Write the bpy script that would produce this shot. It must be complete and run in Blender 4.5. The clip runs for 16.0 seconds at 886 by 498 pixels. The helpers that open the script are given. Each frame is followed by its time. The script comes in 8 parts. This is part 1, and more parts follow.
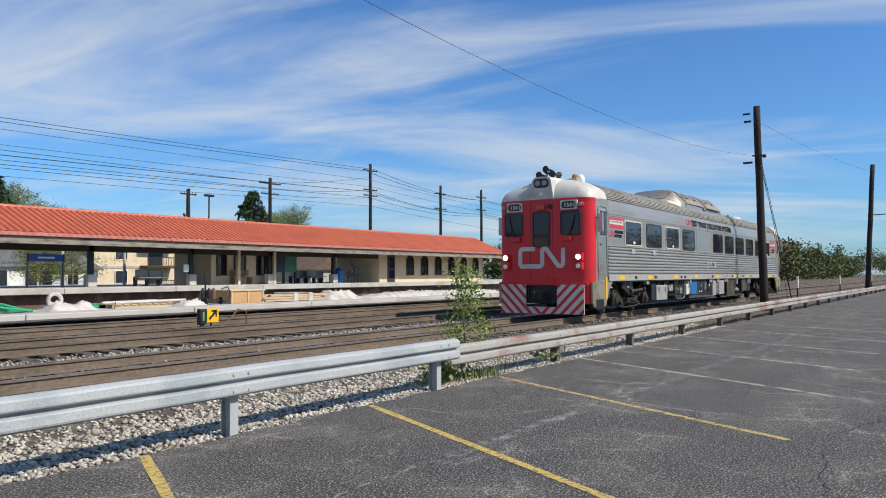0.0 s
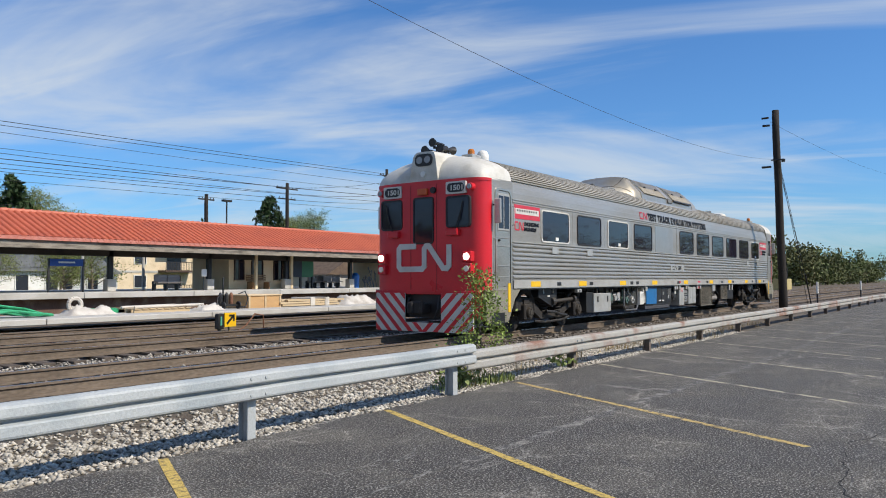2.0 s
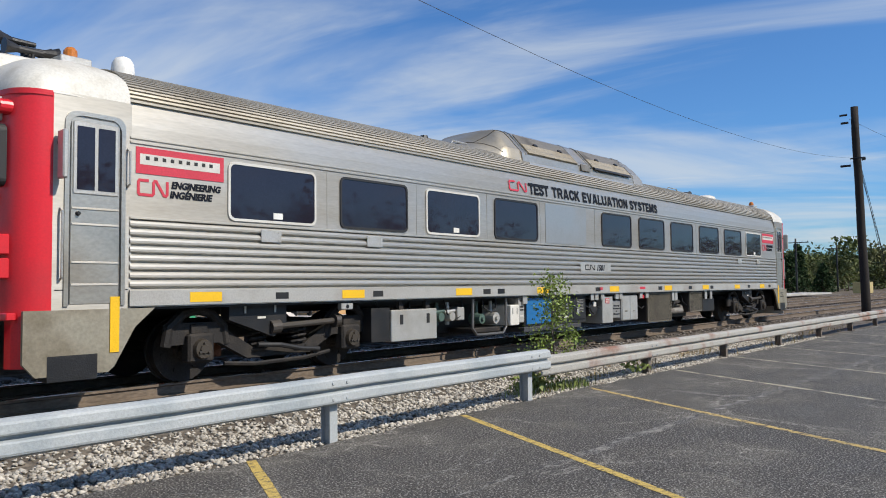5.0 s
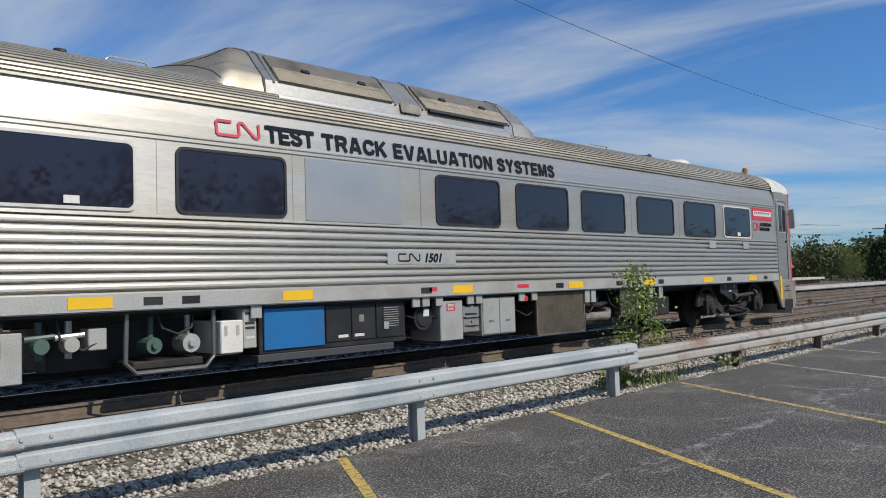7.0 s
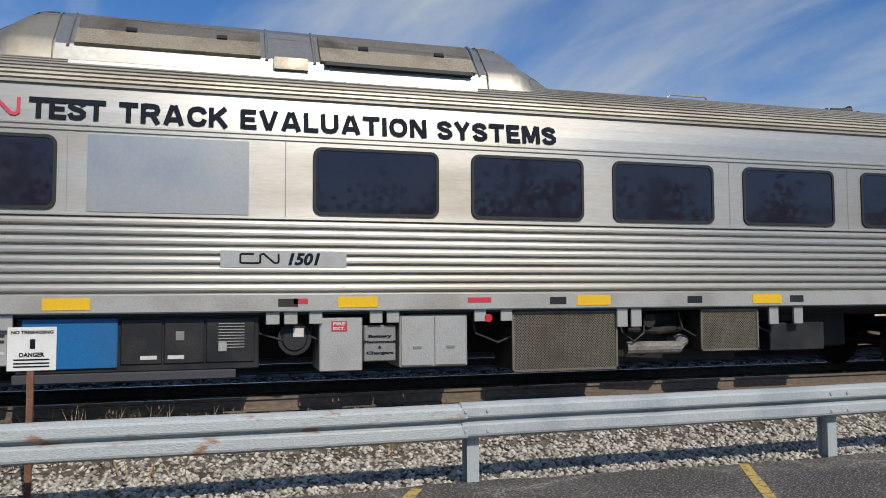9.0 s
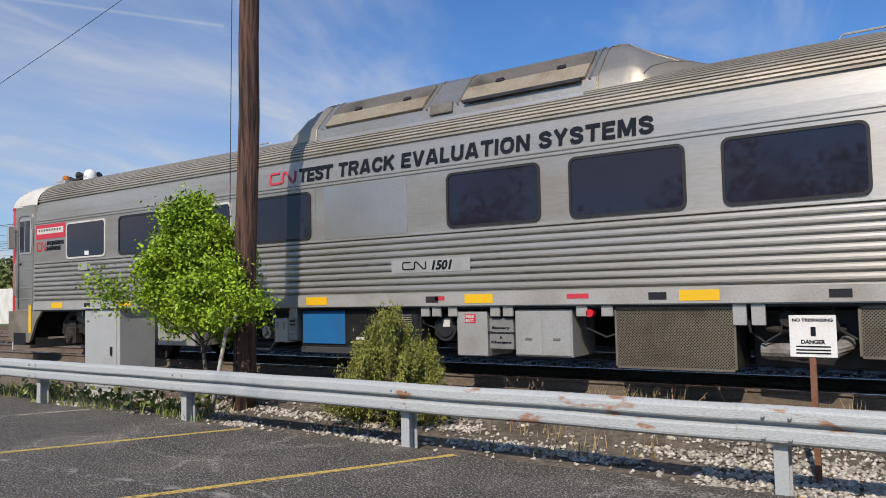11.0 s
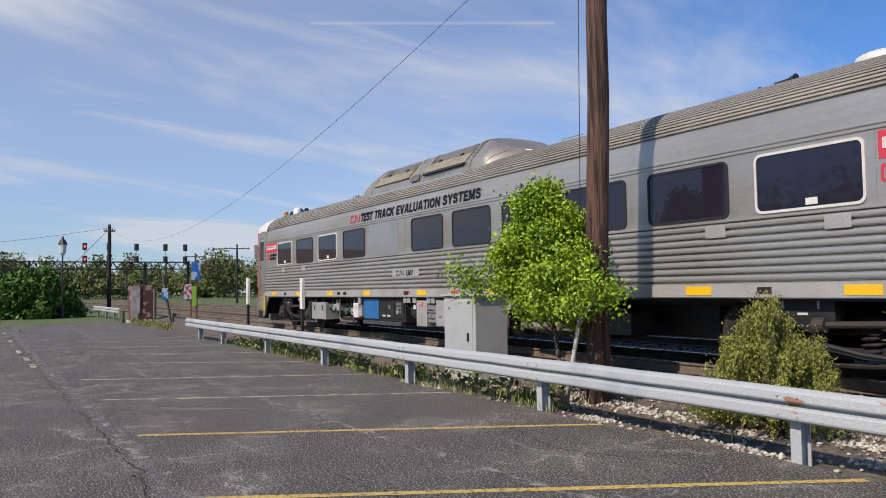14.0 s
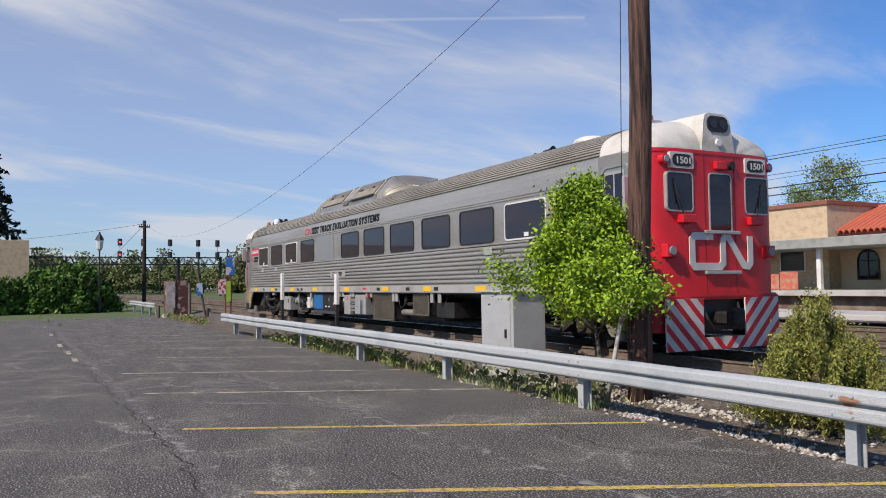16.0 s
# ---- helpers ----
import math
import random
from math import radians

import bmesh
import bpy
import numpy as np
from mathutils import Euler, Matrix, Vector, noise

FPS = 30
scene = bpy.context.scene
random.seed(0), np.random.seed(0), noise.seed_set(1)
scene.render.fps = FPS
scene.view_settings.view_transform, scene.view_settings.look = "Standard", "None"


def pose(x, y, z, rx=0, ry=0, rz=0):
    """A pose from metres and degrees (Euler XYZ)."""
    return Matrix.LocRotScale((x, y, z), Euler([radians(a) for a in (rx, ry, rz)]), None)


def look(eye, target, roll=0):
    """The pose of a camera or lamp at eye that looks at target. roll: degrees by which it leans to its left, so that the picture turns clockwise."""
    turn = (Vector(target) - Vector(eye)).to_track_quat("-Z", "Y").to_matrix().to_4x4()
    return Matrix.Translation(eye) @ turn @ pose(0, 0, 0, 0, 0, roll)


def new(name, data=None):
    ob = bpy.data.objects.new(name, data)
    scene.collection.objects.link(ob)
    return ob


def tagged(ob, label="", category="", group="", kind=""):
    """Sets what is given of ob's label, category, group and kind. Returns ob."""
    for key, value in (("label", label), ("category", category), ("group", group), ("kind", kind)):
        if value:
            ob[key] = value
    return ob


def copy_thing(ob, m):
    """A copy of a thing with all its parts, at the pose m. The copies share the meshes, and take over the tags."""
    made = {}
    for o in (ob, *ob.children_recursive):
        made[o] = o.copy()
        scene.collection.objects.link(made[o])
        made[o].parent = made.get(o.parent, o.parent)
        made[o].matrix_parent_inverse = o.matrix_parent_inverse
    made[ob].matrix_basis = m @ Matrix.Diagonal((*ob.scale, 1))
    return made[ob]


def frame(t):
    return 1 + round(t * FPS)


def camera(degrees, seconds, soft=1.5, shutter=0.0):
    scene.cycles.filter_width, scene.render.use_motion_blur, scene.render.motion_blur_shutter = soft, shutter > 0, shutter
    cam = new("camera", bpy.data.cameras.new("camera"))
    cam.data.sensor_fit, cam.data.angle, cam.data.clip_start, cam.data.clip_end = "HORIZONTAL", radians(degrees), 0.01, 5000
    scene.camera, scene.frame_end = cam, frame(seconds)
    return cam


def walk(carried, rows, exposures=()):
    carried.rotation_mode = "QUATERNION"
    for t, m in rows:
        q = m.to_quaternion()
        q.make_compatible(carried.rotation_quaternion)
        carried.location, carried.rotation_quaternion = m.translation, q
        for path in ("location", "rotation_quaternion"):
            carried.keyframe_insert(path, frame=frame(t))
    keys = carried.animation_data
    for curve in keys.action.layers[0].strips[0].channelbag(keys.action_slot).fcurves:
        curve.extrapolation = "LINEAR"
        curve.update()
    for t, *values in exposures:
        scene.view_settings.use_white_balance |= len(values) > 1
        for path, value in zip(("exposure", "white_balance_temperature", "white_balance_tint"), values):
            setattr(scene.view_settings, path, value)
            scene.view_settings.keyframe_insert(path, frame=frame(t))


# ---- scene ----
cam = camera(60.13, 16.0, soft=1.0)
PATH = [
    (0.0, pose(0.211, 0.006, 1.653, 91.96, 0.23, -55.68)),
    (0.5, pose(0.201, -0.001, 1.655, 92.15, 0.21, -55.38)),
    (1.0, pose(0.192, -0.015, 1.657, 92.32, 0.21, -55.17)),
    (1.5, pose(0.191, -0.012, 1.656, 92.33, 0.16, -54.88)),
    (2.0, pose(0.200, 0.001, 1.655, 92.33, 0.17, -54.47)),
    (2.5, pose(0.195, 0.024, 1.659, 92.48, 0.09, -54.04)),
    (3.0, pose(0.194, 0.048, 1.657, 92.55, 0.13, -53.50)),
    (5.5, pose(0.050, 0.080, 1.649, 92.90, 0.78, -48.68)),
    (6.0, pose(0.052, 0.115, 1.651, 92.93, 0.85, -47.57)),
    (6.5, pose(0.023, 0.174, 1.646, 92.83, 0.92, -45.82)),
    (7.0, pose(0.064, 0.263, 1.636, 92.66, 1.81, -44.34)),
    (7.5, pose(-0.010, 0.224, 1.645, 93.08, 2.07, -40.06)),
    (8.0, pose(-0.064, 0.125, 1.656, 93.20, 1.51, -33.17)),
    (8.2, pose(-0.075, 0.090, 1.657, 93.21, 1.37, -30.37)),
    (10.3, pose(-0.622, -0.295, 1.649, 93.14, 0.27, 16.18)),
    (10.5, pose(-0.597, -0.292, 1.650, 93.28, 0.79, 21.55)),
    (11.0, pose(-0.629, -0.226, 1.660, 93.21, 1.30, 34.96)),
    (11.5, pose(-0.625, -0.105, 1.659, 93.48, 1.13, 45.96)),
    (12.0, pose(-0.767, 0.014, 1.654, 93.12, 0.94, 52.02)),
    (12.5, pose(-0.969, 0.040, 1.645, 93.49, 0.80, 55.60)),
    (13.0, pose(-1.092, 0.062, 1.640, 92.96, 0.78, 57.21)),
    (13.5, pose(-1.209, 0.071, 1.642, 93.53, 1.00, 58.51)),
    (14.0, pose(-1.298, 0.014, 1.648, 92.96, 0.92, 59.54)),
    (14.5, pose(-1.425, -0.012, 1.648, 92.73, 0.95, 59.73)),
    (15.0, pose(-1.450, -0.074, 1.649, 92.66, 0.96, 60.31)),
    (15.5, pose(-1.442, -0.106, 1.651, 92.62, 0.84, 60.83)),
    (16.0, pose(-1.417, -0.100, 1.650, 92.69, 0.75, 61.68)),
]
walk(cam, PATH, exposures=[(0.0, 0.01, 6640, 10), (5.5, -0.08, 6560, 10), (7.0, -0.30, 6460, 10), (8.2, -0.44, 6460, 10), (10.3, -0.29, 6560, 10), (11.0, -0.17, 6700, 14), (12.0, -0.13, 6740, 16), (14.0, -0.08, 6760, 17), (16.0, -0.08, 6760, 17)])
# seconds and metres along the track of the railcar's leading end
RUN = [(0.0, 20.72), (0.5, 19.12), (1.0, 17.50), (1.5, 15.86), (2.0, 14.20), (2.5, 12.53), (3.0, 10.83), (5.5, 1.70), (6.0, -0.27), (6.5, -2.20), (7.0, -4.11), (7.5, -6.03), (8.0, -7.97), (8.2, -8.72), (10.3, -16.48), (10.5, -17.25), (11.0, -19.12), (11.5, -20.94), (12.0, -22.76), (12.5, -24.56), (13.0, -26.40), (13.5, -28.12), (14.0, -29.90), (14.5, -31.66), (15.0, -33.44), (15.5, -35.21), (16.0, -37.01)]

# ---- light ----
SUN_EL, SUN_AZ = 43.0, (0.25, -0.968)     # the sun stands behind the car park
sun = new("sun", bpy.data.lights.new("sun", "SUN"))
sun.data.energy, sun.data.angle, sun.data.color = 5.0, radians(0.55), (1.0, 0.93, 0.82)
_c = math.cos(radians(SUN_EL))
sun.matrix_world = look((SUN_AZ[0] * _c * 50, SUN_AZ[1] * _c * 50, math.sin(radians(SUN_EL)) * 50), (0, 0, 0))

world = bpy.data.worlds.new("sky")
scene.world = world
world.use_nodes = True
wn, wl = world.node_tree.nodes, world.node_tree.links
wn.clear()
sky = wn.new("ShaderNodeTexSky")
sky.sky_type, sky.sun_disc = "NISHITA", False
sky.sun_elevation, sky.sun_rotation = radians(SUN_EL), math.atan2(SUN_AZ[0], SUN_AZ[1])
sky.air_density, sky.dust_density, sky.ozone_density = 1.0, 0.6, 2.5
tc = wn.new("ShaderNodeTexCoord")
sep = wn.new("ShaderNodeSeparateXYZ")
wl.new(tc.outputs["Generated"], sep.inputs[0])


def wmath(op, a, b=None):
    n = wn.new("ShaderNodeMath")
    n.operation = op
    for i, v in enumerate((a, b)):
        if v is None:
            continue
        if isinstance(v, (int, float)):
            n.inputs[i].default_value = v
        else:
            wl.new(v, n.inputs[i])
    return n.outputs[0]


# cirrus on a high flat sheet: direction divided by its height
den = wmath("ADD", wmath("MAXIMUM", sep.outputs[2], 0.0), 0.12)
comb = wn.new("ShaderNodeCombineXYZ")
wl.new(wmath("DIVIDE", sep.outputs[0], den), comb.inputs[0])
wl.new(wmath("DIVIDE", sep.outputs[1], den), comb.inputs[1])


def cloud(scale, stretch, turn, lo, hi, detail, shift):
    mp = wn.new("ShaderNodeMapping")
    tn = wn.new("ShaderNodeMapping")
    tn.inputs["Rotation"].default_value = (0, 0, radians(turn))
    wl.new(comb.outputs[0], tn.inputs[0])
    mp.inputs["Scale"].default_value = (scale, scale * stretch, 1)
    mp.inputs["Location"].default_value = (shift, shift * 0.7, 0)
    wl.new(tn.outputs[0], mp.inputs[0])
    nz = wn.new("ShaderNodeTexNoise")
    nz.inputs["Scale"].default_value, nz.inputs["Detail"].default_value = 1.0, detail
    nz.inputs["Roughness"].default_value, nz.inputs["Distortion"].default_value = 0.55, 0.6
    wl.new(mp.outputs[0], nz.inputs["Vector"])
    mr = wn.new("ShaderNodeMapRange")
    mr.interpolation_type = "SMOOTHSTEP"
    mr.inputs["From Min"].default_value, mr.inputs["From Max"].default_value = lo, hi
    wl.new(nz.outputs[0], mr.inputs["Value"])
    return mr.outputs[0]


veil = wmath("MULTIPLY", cloud(0.34, 2.0, -118, 0.46, 0.70, 7, 5.6), 0.74)
streak = wmath("MULTIPLY", cloud(0.75, 3.0, -106, 0.50, 0.78, 7, 7.7), 0.42)
haze = wn.new("ShaderNodeMapRange")      # the veil thickens towards the west end of the line
haze.interpolation_type = "SMOOTHSTEP"
haze.inputs["From Min"].default_value, haze.inputs["From Max"].default_value = -0.50, -0.97
haze.inputs["To Max"].default_value = 0.36
wl.new(sep.outputs[0], haze.inputs["Value"])


def wdot(v):
    n = wn.new("ShaderNodeVectorMath")
    n.operation = "DOT_PRODUCT"
    n.inputs[1].default_value = v
    wl.new(tc.outputs["Generated"], n.inputs[0])
    return n.outputs["Value"]


# an aircraft's trail: a short thin arc of cloud
arc_d = wmath("ABSOLUTE", wdot((-0.2934, 0.1565, -0.9431)))
arc = wmath("MAXIMUM", wmath("SUBTRACT", 1.0, wmath("DIVIDE", arc_d, 0.0028)), 0.0)
inside = wmath("GREATER_THAN", wdot((-0.8169, 0.4714, 0.3323)), 0.98839)
trail = wmath("MULTIPLY", wmath("MULTIPLY", arc, inside), 0.22)
thick = wmath("MINIMUM", wmath("ADD", wmath("ADD", wmath("ADD", veil, streak), haze.outputs[0]), trail), 0.85)
mixc = wn.new("ShaderNodeMix")
mixc.data_type = "RGBA"
mixc.inputs[7].default_value = (6.6, 7.3, 8.0, 1)
wl.new(thick, mixc.inputs[0])
tint = wn.new("ShaderNodeMix")
tint.data_type, tint.blend_type = "RGBA", "MULTIPLY"
tint.inputs[0].default_value = 1.0
tint.inputs[7].default_value = (0.60, 1.04, 1.52, 1)
wl.new(sky.outputs[0], tint.inputs[6])
wl.new(tint.outputs[2], mixc.inputs[6])
bg = wn.new("ShaderNodeBackground")
bg.inputs[1].default_value = 0.097
wl.new(mixc.outputs[2], bg.inputs[0])
wo = wn.new("ShaderNodeOutputWorld")
wl.new(bg.outputs[0], wo.inputs[0])
scene.view_settings.exposure = 0.0

# ---- materials ----
MATS = {}


def mat(name, col, rough=0.6, metal=0.0, col2=None, scale=2.0, fine=60.0, var=0.12, bump=0.15, stretch=(1, 1, 1), lo=0.45, hi=0.7, rvar=0.1, island=0.0, spec=0.5, trans=0.0, speck=None):
    """A surface with colour that varies at two scales, uneven gloss and fine relief; col2 comes in stains."""
    if name in MATS:
        return MATS[name]
    m = bpy.data.materials.new(name)
    m.use_nodes = True
    n, l = m.node_tree.nodes, m.node_tree.links
    p = n["Principled BSDF"]
    p.inputs["Metallic"].default_value = metal
    p.inputs["Specular IOR Level"].default_value = spec
    t = n.new("ShaderNodeTexCoord")
    mp = n.new("ShaderNodeMapping")
    mp.inputs["Scale"].default_value = stretch
    l.new(t.outputs["Object"], mp.inputs[0])

    def nz(s, d):
        q = n.new("ShaderNodeTexNoise")
        q.inputs["Scale"].default_value, q.inputs["Detail"].default_value = s, d
        l.new(mp.outputs[0], q.inputs["Vector"])
        return q.outputs[0]

    def rng(src, a, b, c, d):
        q = n.new("ShaderNodeMapRange")
        for k, v in zip(("From Min", "From Max", "To Min", "To Max"), (a, b, c, d)):
            q.inputs[k].default_value = v
        l.new(src, q.inputs["Value"])
        return q.outputs[0]

    def mix(f, a, b, kind="MIX"):
        q = n.new("ShaderNodeMix")
        q.data_type, q.blend_type = "RGBA", kind
        for i, v in ((0, f), (6, a), (7, b)):
            if isinstance(v, (int, float)):
                q.inputs[i].default_value = v
            elif isinstance(v, tuple):
                q.inputs[i].default_value = (*v, 1)
            else:
                l.new(v, q.inputs[i])
        return q.outputs[2]

    big, small = nz(scale, 6), nz(fine, 4)
    base = mix(rng(big, lo, hi, 0, 1), col, col2 if col2 else tuple(c * (1 - var) for c in col))
    shade = n.new("ShaderNodeCombineXYZ")
    g = rng(small, 0.3, 0.7, 1 - var, 1 + var)
    for i in range(3):
        l.new(g, shade.inputs[i])
    base = mix(1.0, base, shade.outputs[0], "MULTIPLY")
    if speck:
        q = nz(speck[0], 2)
        base = mix(rng(q, speck[1], speck[2], 0, 1), base, speck[3])
        q = nz(speck[0] * 0.37, 3)
        base = mix(rng(q, 0.60, 0.68, 0, 0.75), base, tuple(c * 0.35 for c in col))
    if island:
        info = n.new("ShaderNodeNewGeometry")
        s2 = n.new("ShaderNodeCombineXYZ")
        g2 = rng(info.outputs["Random Per Island"], 0, 1, 1 - island, 1 + island)
        for i in range(3):
            l.new(g2, s2.inputs[i])
        base = mix(1.0, base, s2.outputs[0], "MULTIPLY")
    l.new(base, p.inputs["Base Color"])
    l.new(rng(big, 0.3, 0.7, max(rough - rvar, 0.02), min(rough + rvar, 1)), p.inputs["Roughness"])
    if bump:
        b = n.new("ShaderNodeBump")
        b.inputs["Strength"].default_value, b.inputs["Distance"].default_value = bump, 0.02
        l.new(small, b.inputs["Height"])
        l.new(b.outputs[0], p.inputs["Normal"])
    if trans:
        p.inputs["Transmission Weight"].default_value = trans
    MATS[name] = m
    return m


def glow(name, col, strength):
    m = mat(name, col, 0.3)
    p = m.node_tree.nodes["Principled BSDF"]
    p.inputs["Emission Color"].default_value, p.inputs["Emission Strength"].default_value = (*col, 1), strength
    return m


ASPHALT = mat("asphalt", (0.050, 0.045, 0.038), 0.85, col2=(0.110, 0.100, 0.083), scale=0.9, fine=44, var=0.6, bump=1.0, lo=0.46, hi=0.72, speck=(52, 0.565, 0.60, (0.30, 0.283, 0.248)))
_n, _l = ASPHALT.node_tree.nodes, ASPHALT.node_tree.links     # pale dust along old hair cracks
_p = _n["Principled BSDF"]
_old = _p.inputs["Base Color"].links[0].from_socket
_tc = _n.new("ShaderNodeTexCoord")


def veins(scale, width, lo, hi, shift, amount, before):
    wob, add, vor, msk = _n.new("ShaderNodeTexNoise"), _n.new("ShaderNodeVectorMath"), _n.new("ShaderNodeTexVoronoi"), _n.new("ShaderNodeTexNoise")
    wob.inputs["Scale"].default_value, wob.inputs["Detail"].default_value = 5.0 * scale, 8
    _l.new(_tc.outputs["Object"], wob.inputs["Vector"])
    add.operation = "MULTIPLY_ADD"
    add.inputs[1].default_value = (0.34 / scale, 0.34 / scale, 0)
    _l.new(wob.outputs["Color"], add.inputs[0])
    _l.new(_tc.outputs["Object"], add.inputs[2])
    vor.feature, vor.voronoi_dimensions = "DISTANCE_TO_EDGE", "2D"
    vor.inputs["Scale"].default_value = scale
    _l.new(add.outputs[0], vor.inputs["Vector"])
    msk.inputs["Scale"].default_value, msk.inputs["Detail"].default_value = 0.55 + shift, 4
    _l.new(_tc.outputs["Object"], msk.inputs["Vector"])
    r1, r2, mu, mx = _n.new("ShaderNodeMapRange"), _n.new("ShaderNodeMapRange"), _n.new("ShaderNodeMath"), _n.new("ShaderNodeMix")
    for r, a, b, c, d in ((r1, 0.0, width, amount, 0.0), (r2, lo, hi, 0.0, 1.0)):
        for k, v in zip(("From Min", "From Max", "To Min", "To Max"), (a, b, c, d)):
            r.inputs[k].default_value = v
    _l.new(vor.outputs["Distance"], r1.inputs["Value"])
    _l.new(msk.outputs[0], r2.inputs["Value"])
    mu.operation = "MULTIPLY"
    _l.new(r1.outputs[0], mu.inputs[0])
    _l.new(r2.outputs[0], mu.inputs[1])
    mx.data_type = "RGBA"
    wear, r3, m2 = _n.new("ShaderNodeTexNoise"), _n.new("ShaderNodeMapRange"), _n.new("ShaderNodeMath")
    wear.inputs["Scale"].default_value, wear.inputs["Detail"].default_value = 34, 5
    _l.new(_tc.outputs["Object"], wear.inputs["Vector"])
    r3.inputs["From Min"].default_value, r3.inputs["From Max"].default_value = 0.49, 0.56
    _l.new(wear.outputs[0], r3.inputs["Value"])
    m2.operation = "MULTIPLY"
    _l.new(mu.outputs[0], m2.inputs[0])
    _l.new(r3.outputs[0], m2.inputs[1])
    _l.new(m2.outputs[0], mx.inputs[0])
    _l.new(before, mx.inputs[6])
    mx.inputs[7].default_value = (0.38, 0.355, 0.305, 1)
    return mx.outputs[2]


_old = veins(0.42, 0.030, 0.46, 0.56, 0.0, 1.0, _old)
_old = veins(1.7, 0.075, 0.52, 0.62, 0.35, 0.9, _old)
_l.new(_old, _p.inputs["Base Color"])
GRAVEL = mat("limestone_gravel", (0.12, 0.10, 0.076), 0.95, col2=(0.06, 0.046, 0.034), scale=2.5, fine=16, var=0.5, bump=1.0)
STONE = mat("limestone", (0.43, 0.395, 0.335), 0.85, col2=(0.27, 0.24, 0.195), scale=3, fine=40, var=0.15, island=0.45)
BALLAST = mat("ballast", (0.085, 0.071, 0.056), 0.9, col2=(0.145, 0.126, 0.102), scale=0.9, fine=14, var=0.5, bump=1.0)
DIRT = mat("dirt", (0.10, 0.075, 0.05), 0.95, col2=(0.17, 0.14, 0.09), scale=1.2, fine=25, var=0.3, bump=0.6)
GRASS_G = mat("grass_ground", (0.07, 0.11, 0.03), 0.95, col2=(0.13, 0.12, 0.05), scale=0.5, fine=18, var=0.35, bump=0.7)
PAINT_Y = mat("worn_yellow_paint", (0.52, 0.37, 0.095), 0.8, col2=(0.13, 0.105, 0.062), scale=17, fine=60, var=0.3, bump=0.4, lo=0.50, hi=0.68)
PAINT_M = mat("faded_yellow_paint", (0.52, 0.375, 0.125), 0.8, col2=(0.13, 0.11, 0.08), scale=13, fine=60, var=0.3, bump=0.4, lo=0.46, hi=0.62)
PAINT_W = mat("worn_pale_paint", (0.40, 0.36, 0.25), 0.8, col2=(0.14, 0.13, 0.11), scale=4, fine=35, var=0.2, bump=0.2, lo=0.45, hi=0.6)
CRACK = mat("crack_filler", (0.22, 0.21, 0.19), 0.9, col2=(0.06, 0.058, 0.055), scale=6, fine=40, var=0.3, lo=0.44, hi=0.54)
GALV = mat("galvanised_steel", (0.38, 0.40, 0.40), 0.6, 0.0, col2=(0.30, 0.33, 0.34), scale=1.1, fine=45, var=0.1, bump=0.2, lo=0.5, hi=0.62)
RUST = mat("rust", (0.17, 0.075, 0.04), 0.9, col2=(0.26, 0.13, 0.08), scale=6, fine=60, var=0.25, bump=0.4)
RAILRUST = mat("rusty_rail", (0.155, 0.118, 0.085), 0.8, 0.05, col2=(0.10, 0.075, 0.053), scale=2, fine=30, var=0.25, bump=0.3, stretch=(0.4, 1, 1))
RAILTOP = mat("polished_rail_head", (0.30, 0.29, 0.28), 0.3, 0.9, scale=3, fine=80, var=0.1, bump=0.05)
TIE = mat("creosoted_tie", (0.075, 0.058, 0.045), 0.9, col2=(0.13, 0.105, 0.085), scale=4, fine=50, var=0.3, bump=0.5)
STEEL = mat("stainless_steel", (0.52, 0.50, 0.455), 0.52, 0.72, col2=(0.40, 0.37, 0.315), scale=0.8, fine=26, var=0.07, bump=0.03, rvar=0.10, stretch=(0.3, 1, 1.8), lo=0.45, hi=0.72)
_p = STEEL.node_tree.nodes["Principled BSDF"]      # brushed lengthwise, so that glints spread up and down
_p.inputs["Anisotropic"].default_value = 0.65
_t = STEEL.node_tree.nodes.new("ShaderNodeTangent")
_t.direction_type, _t.axis = "RADIAL", "X"
STEEL.node_tree.links.new(_t.outputs[0], _p.inputs["Tangent"])
ROOFM = mat("grimy_roof_steel", (0.41, 0.375, 0.31), 0.55, 0.6, col2=(0.20, 0.175, 0.135), scale=0.7, fine=24, var=0.12, bump=0.05, stretch=(0.5, 1, 1), lo=0.42, hi=0.7)
STEEL_D = mat("dirty_stainless", (0.50, 0.47, 0.41), 0.42, 0.85, col2=(0.30, 0.27, 0.22), scale=1.1, fine=30, var=0.1, bump=0.05, stretch=(0.6, 1, 1))
SOOT = mat("soot_stained_steel", (0.27, 0.24, 0.19), 0.5, 0.7, col2=(0.03, 0.027, 0.024), scale=1.0, fine=30, var=0.15, bump=0.08)
SILL = mat("grey_sill", (0.42, 0.41, 0.38), 0.55, 0.3, col2=(0.32, 0.30, 0.27), scale=1.4, fine=40, var=0.1)
RED = mat("red_enamel", (0.63, 0.017, 0.027), 0.36, col2=(0.50, 0.016, 0.024), scale=1.2, fine=40, var=0.06, bump=0.03)
WHITE = mat("white_enamel", (0.74, 0.73, 0.69), 0.45, col2=(0.58, 0.55, 0.48), scale=1.3, fine=40, var=0.06, bump=0.04)
LOGO_W = mat("pale_grey_paint", (0.60, 0.58, 0.53), 0.5, col2=(0.50, 0.47, 0.42), scale=3, fine=50, var=0.06)
GLASS_D = mat("tinted_glass", (0.018, 0.016, 0.026), 0.04, spec=0.45, bump=0.0, rvar=0.02)
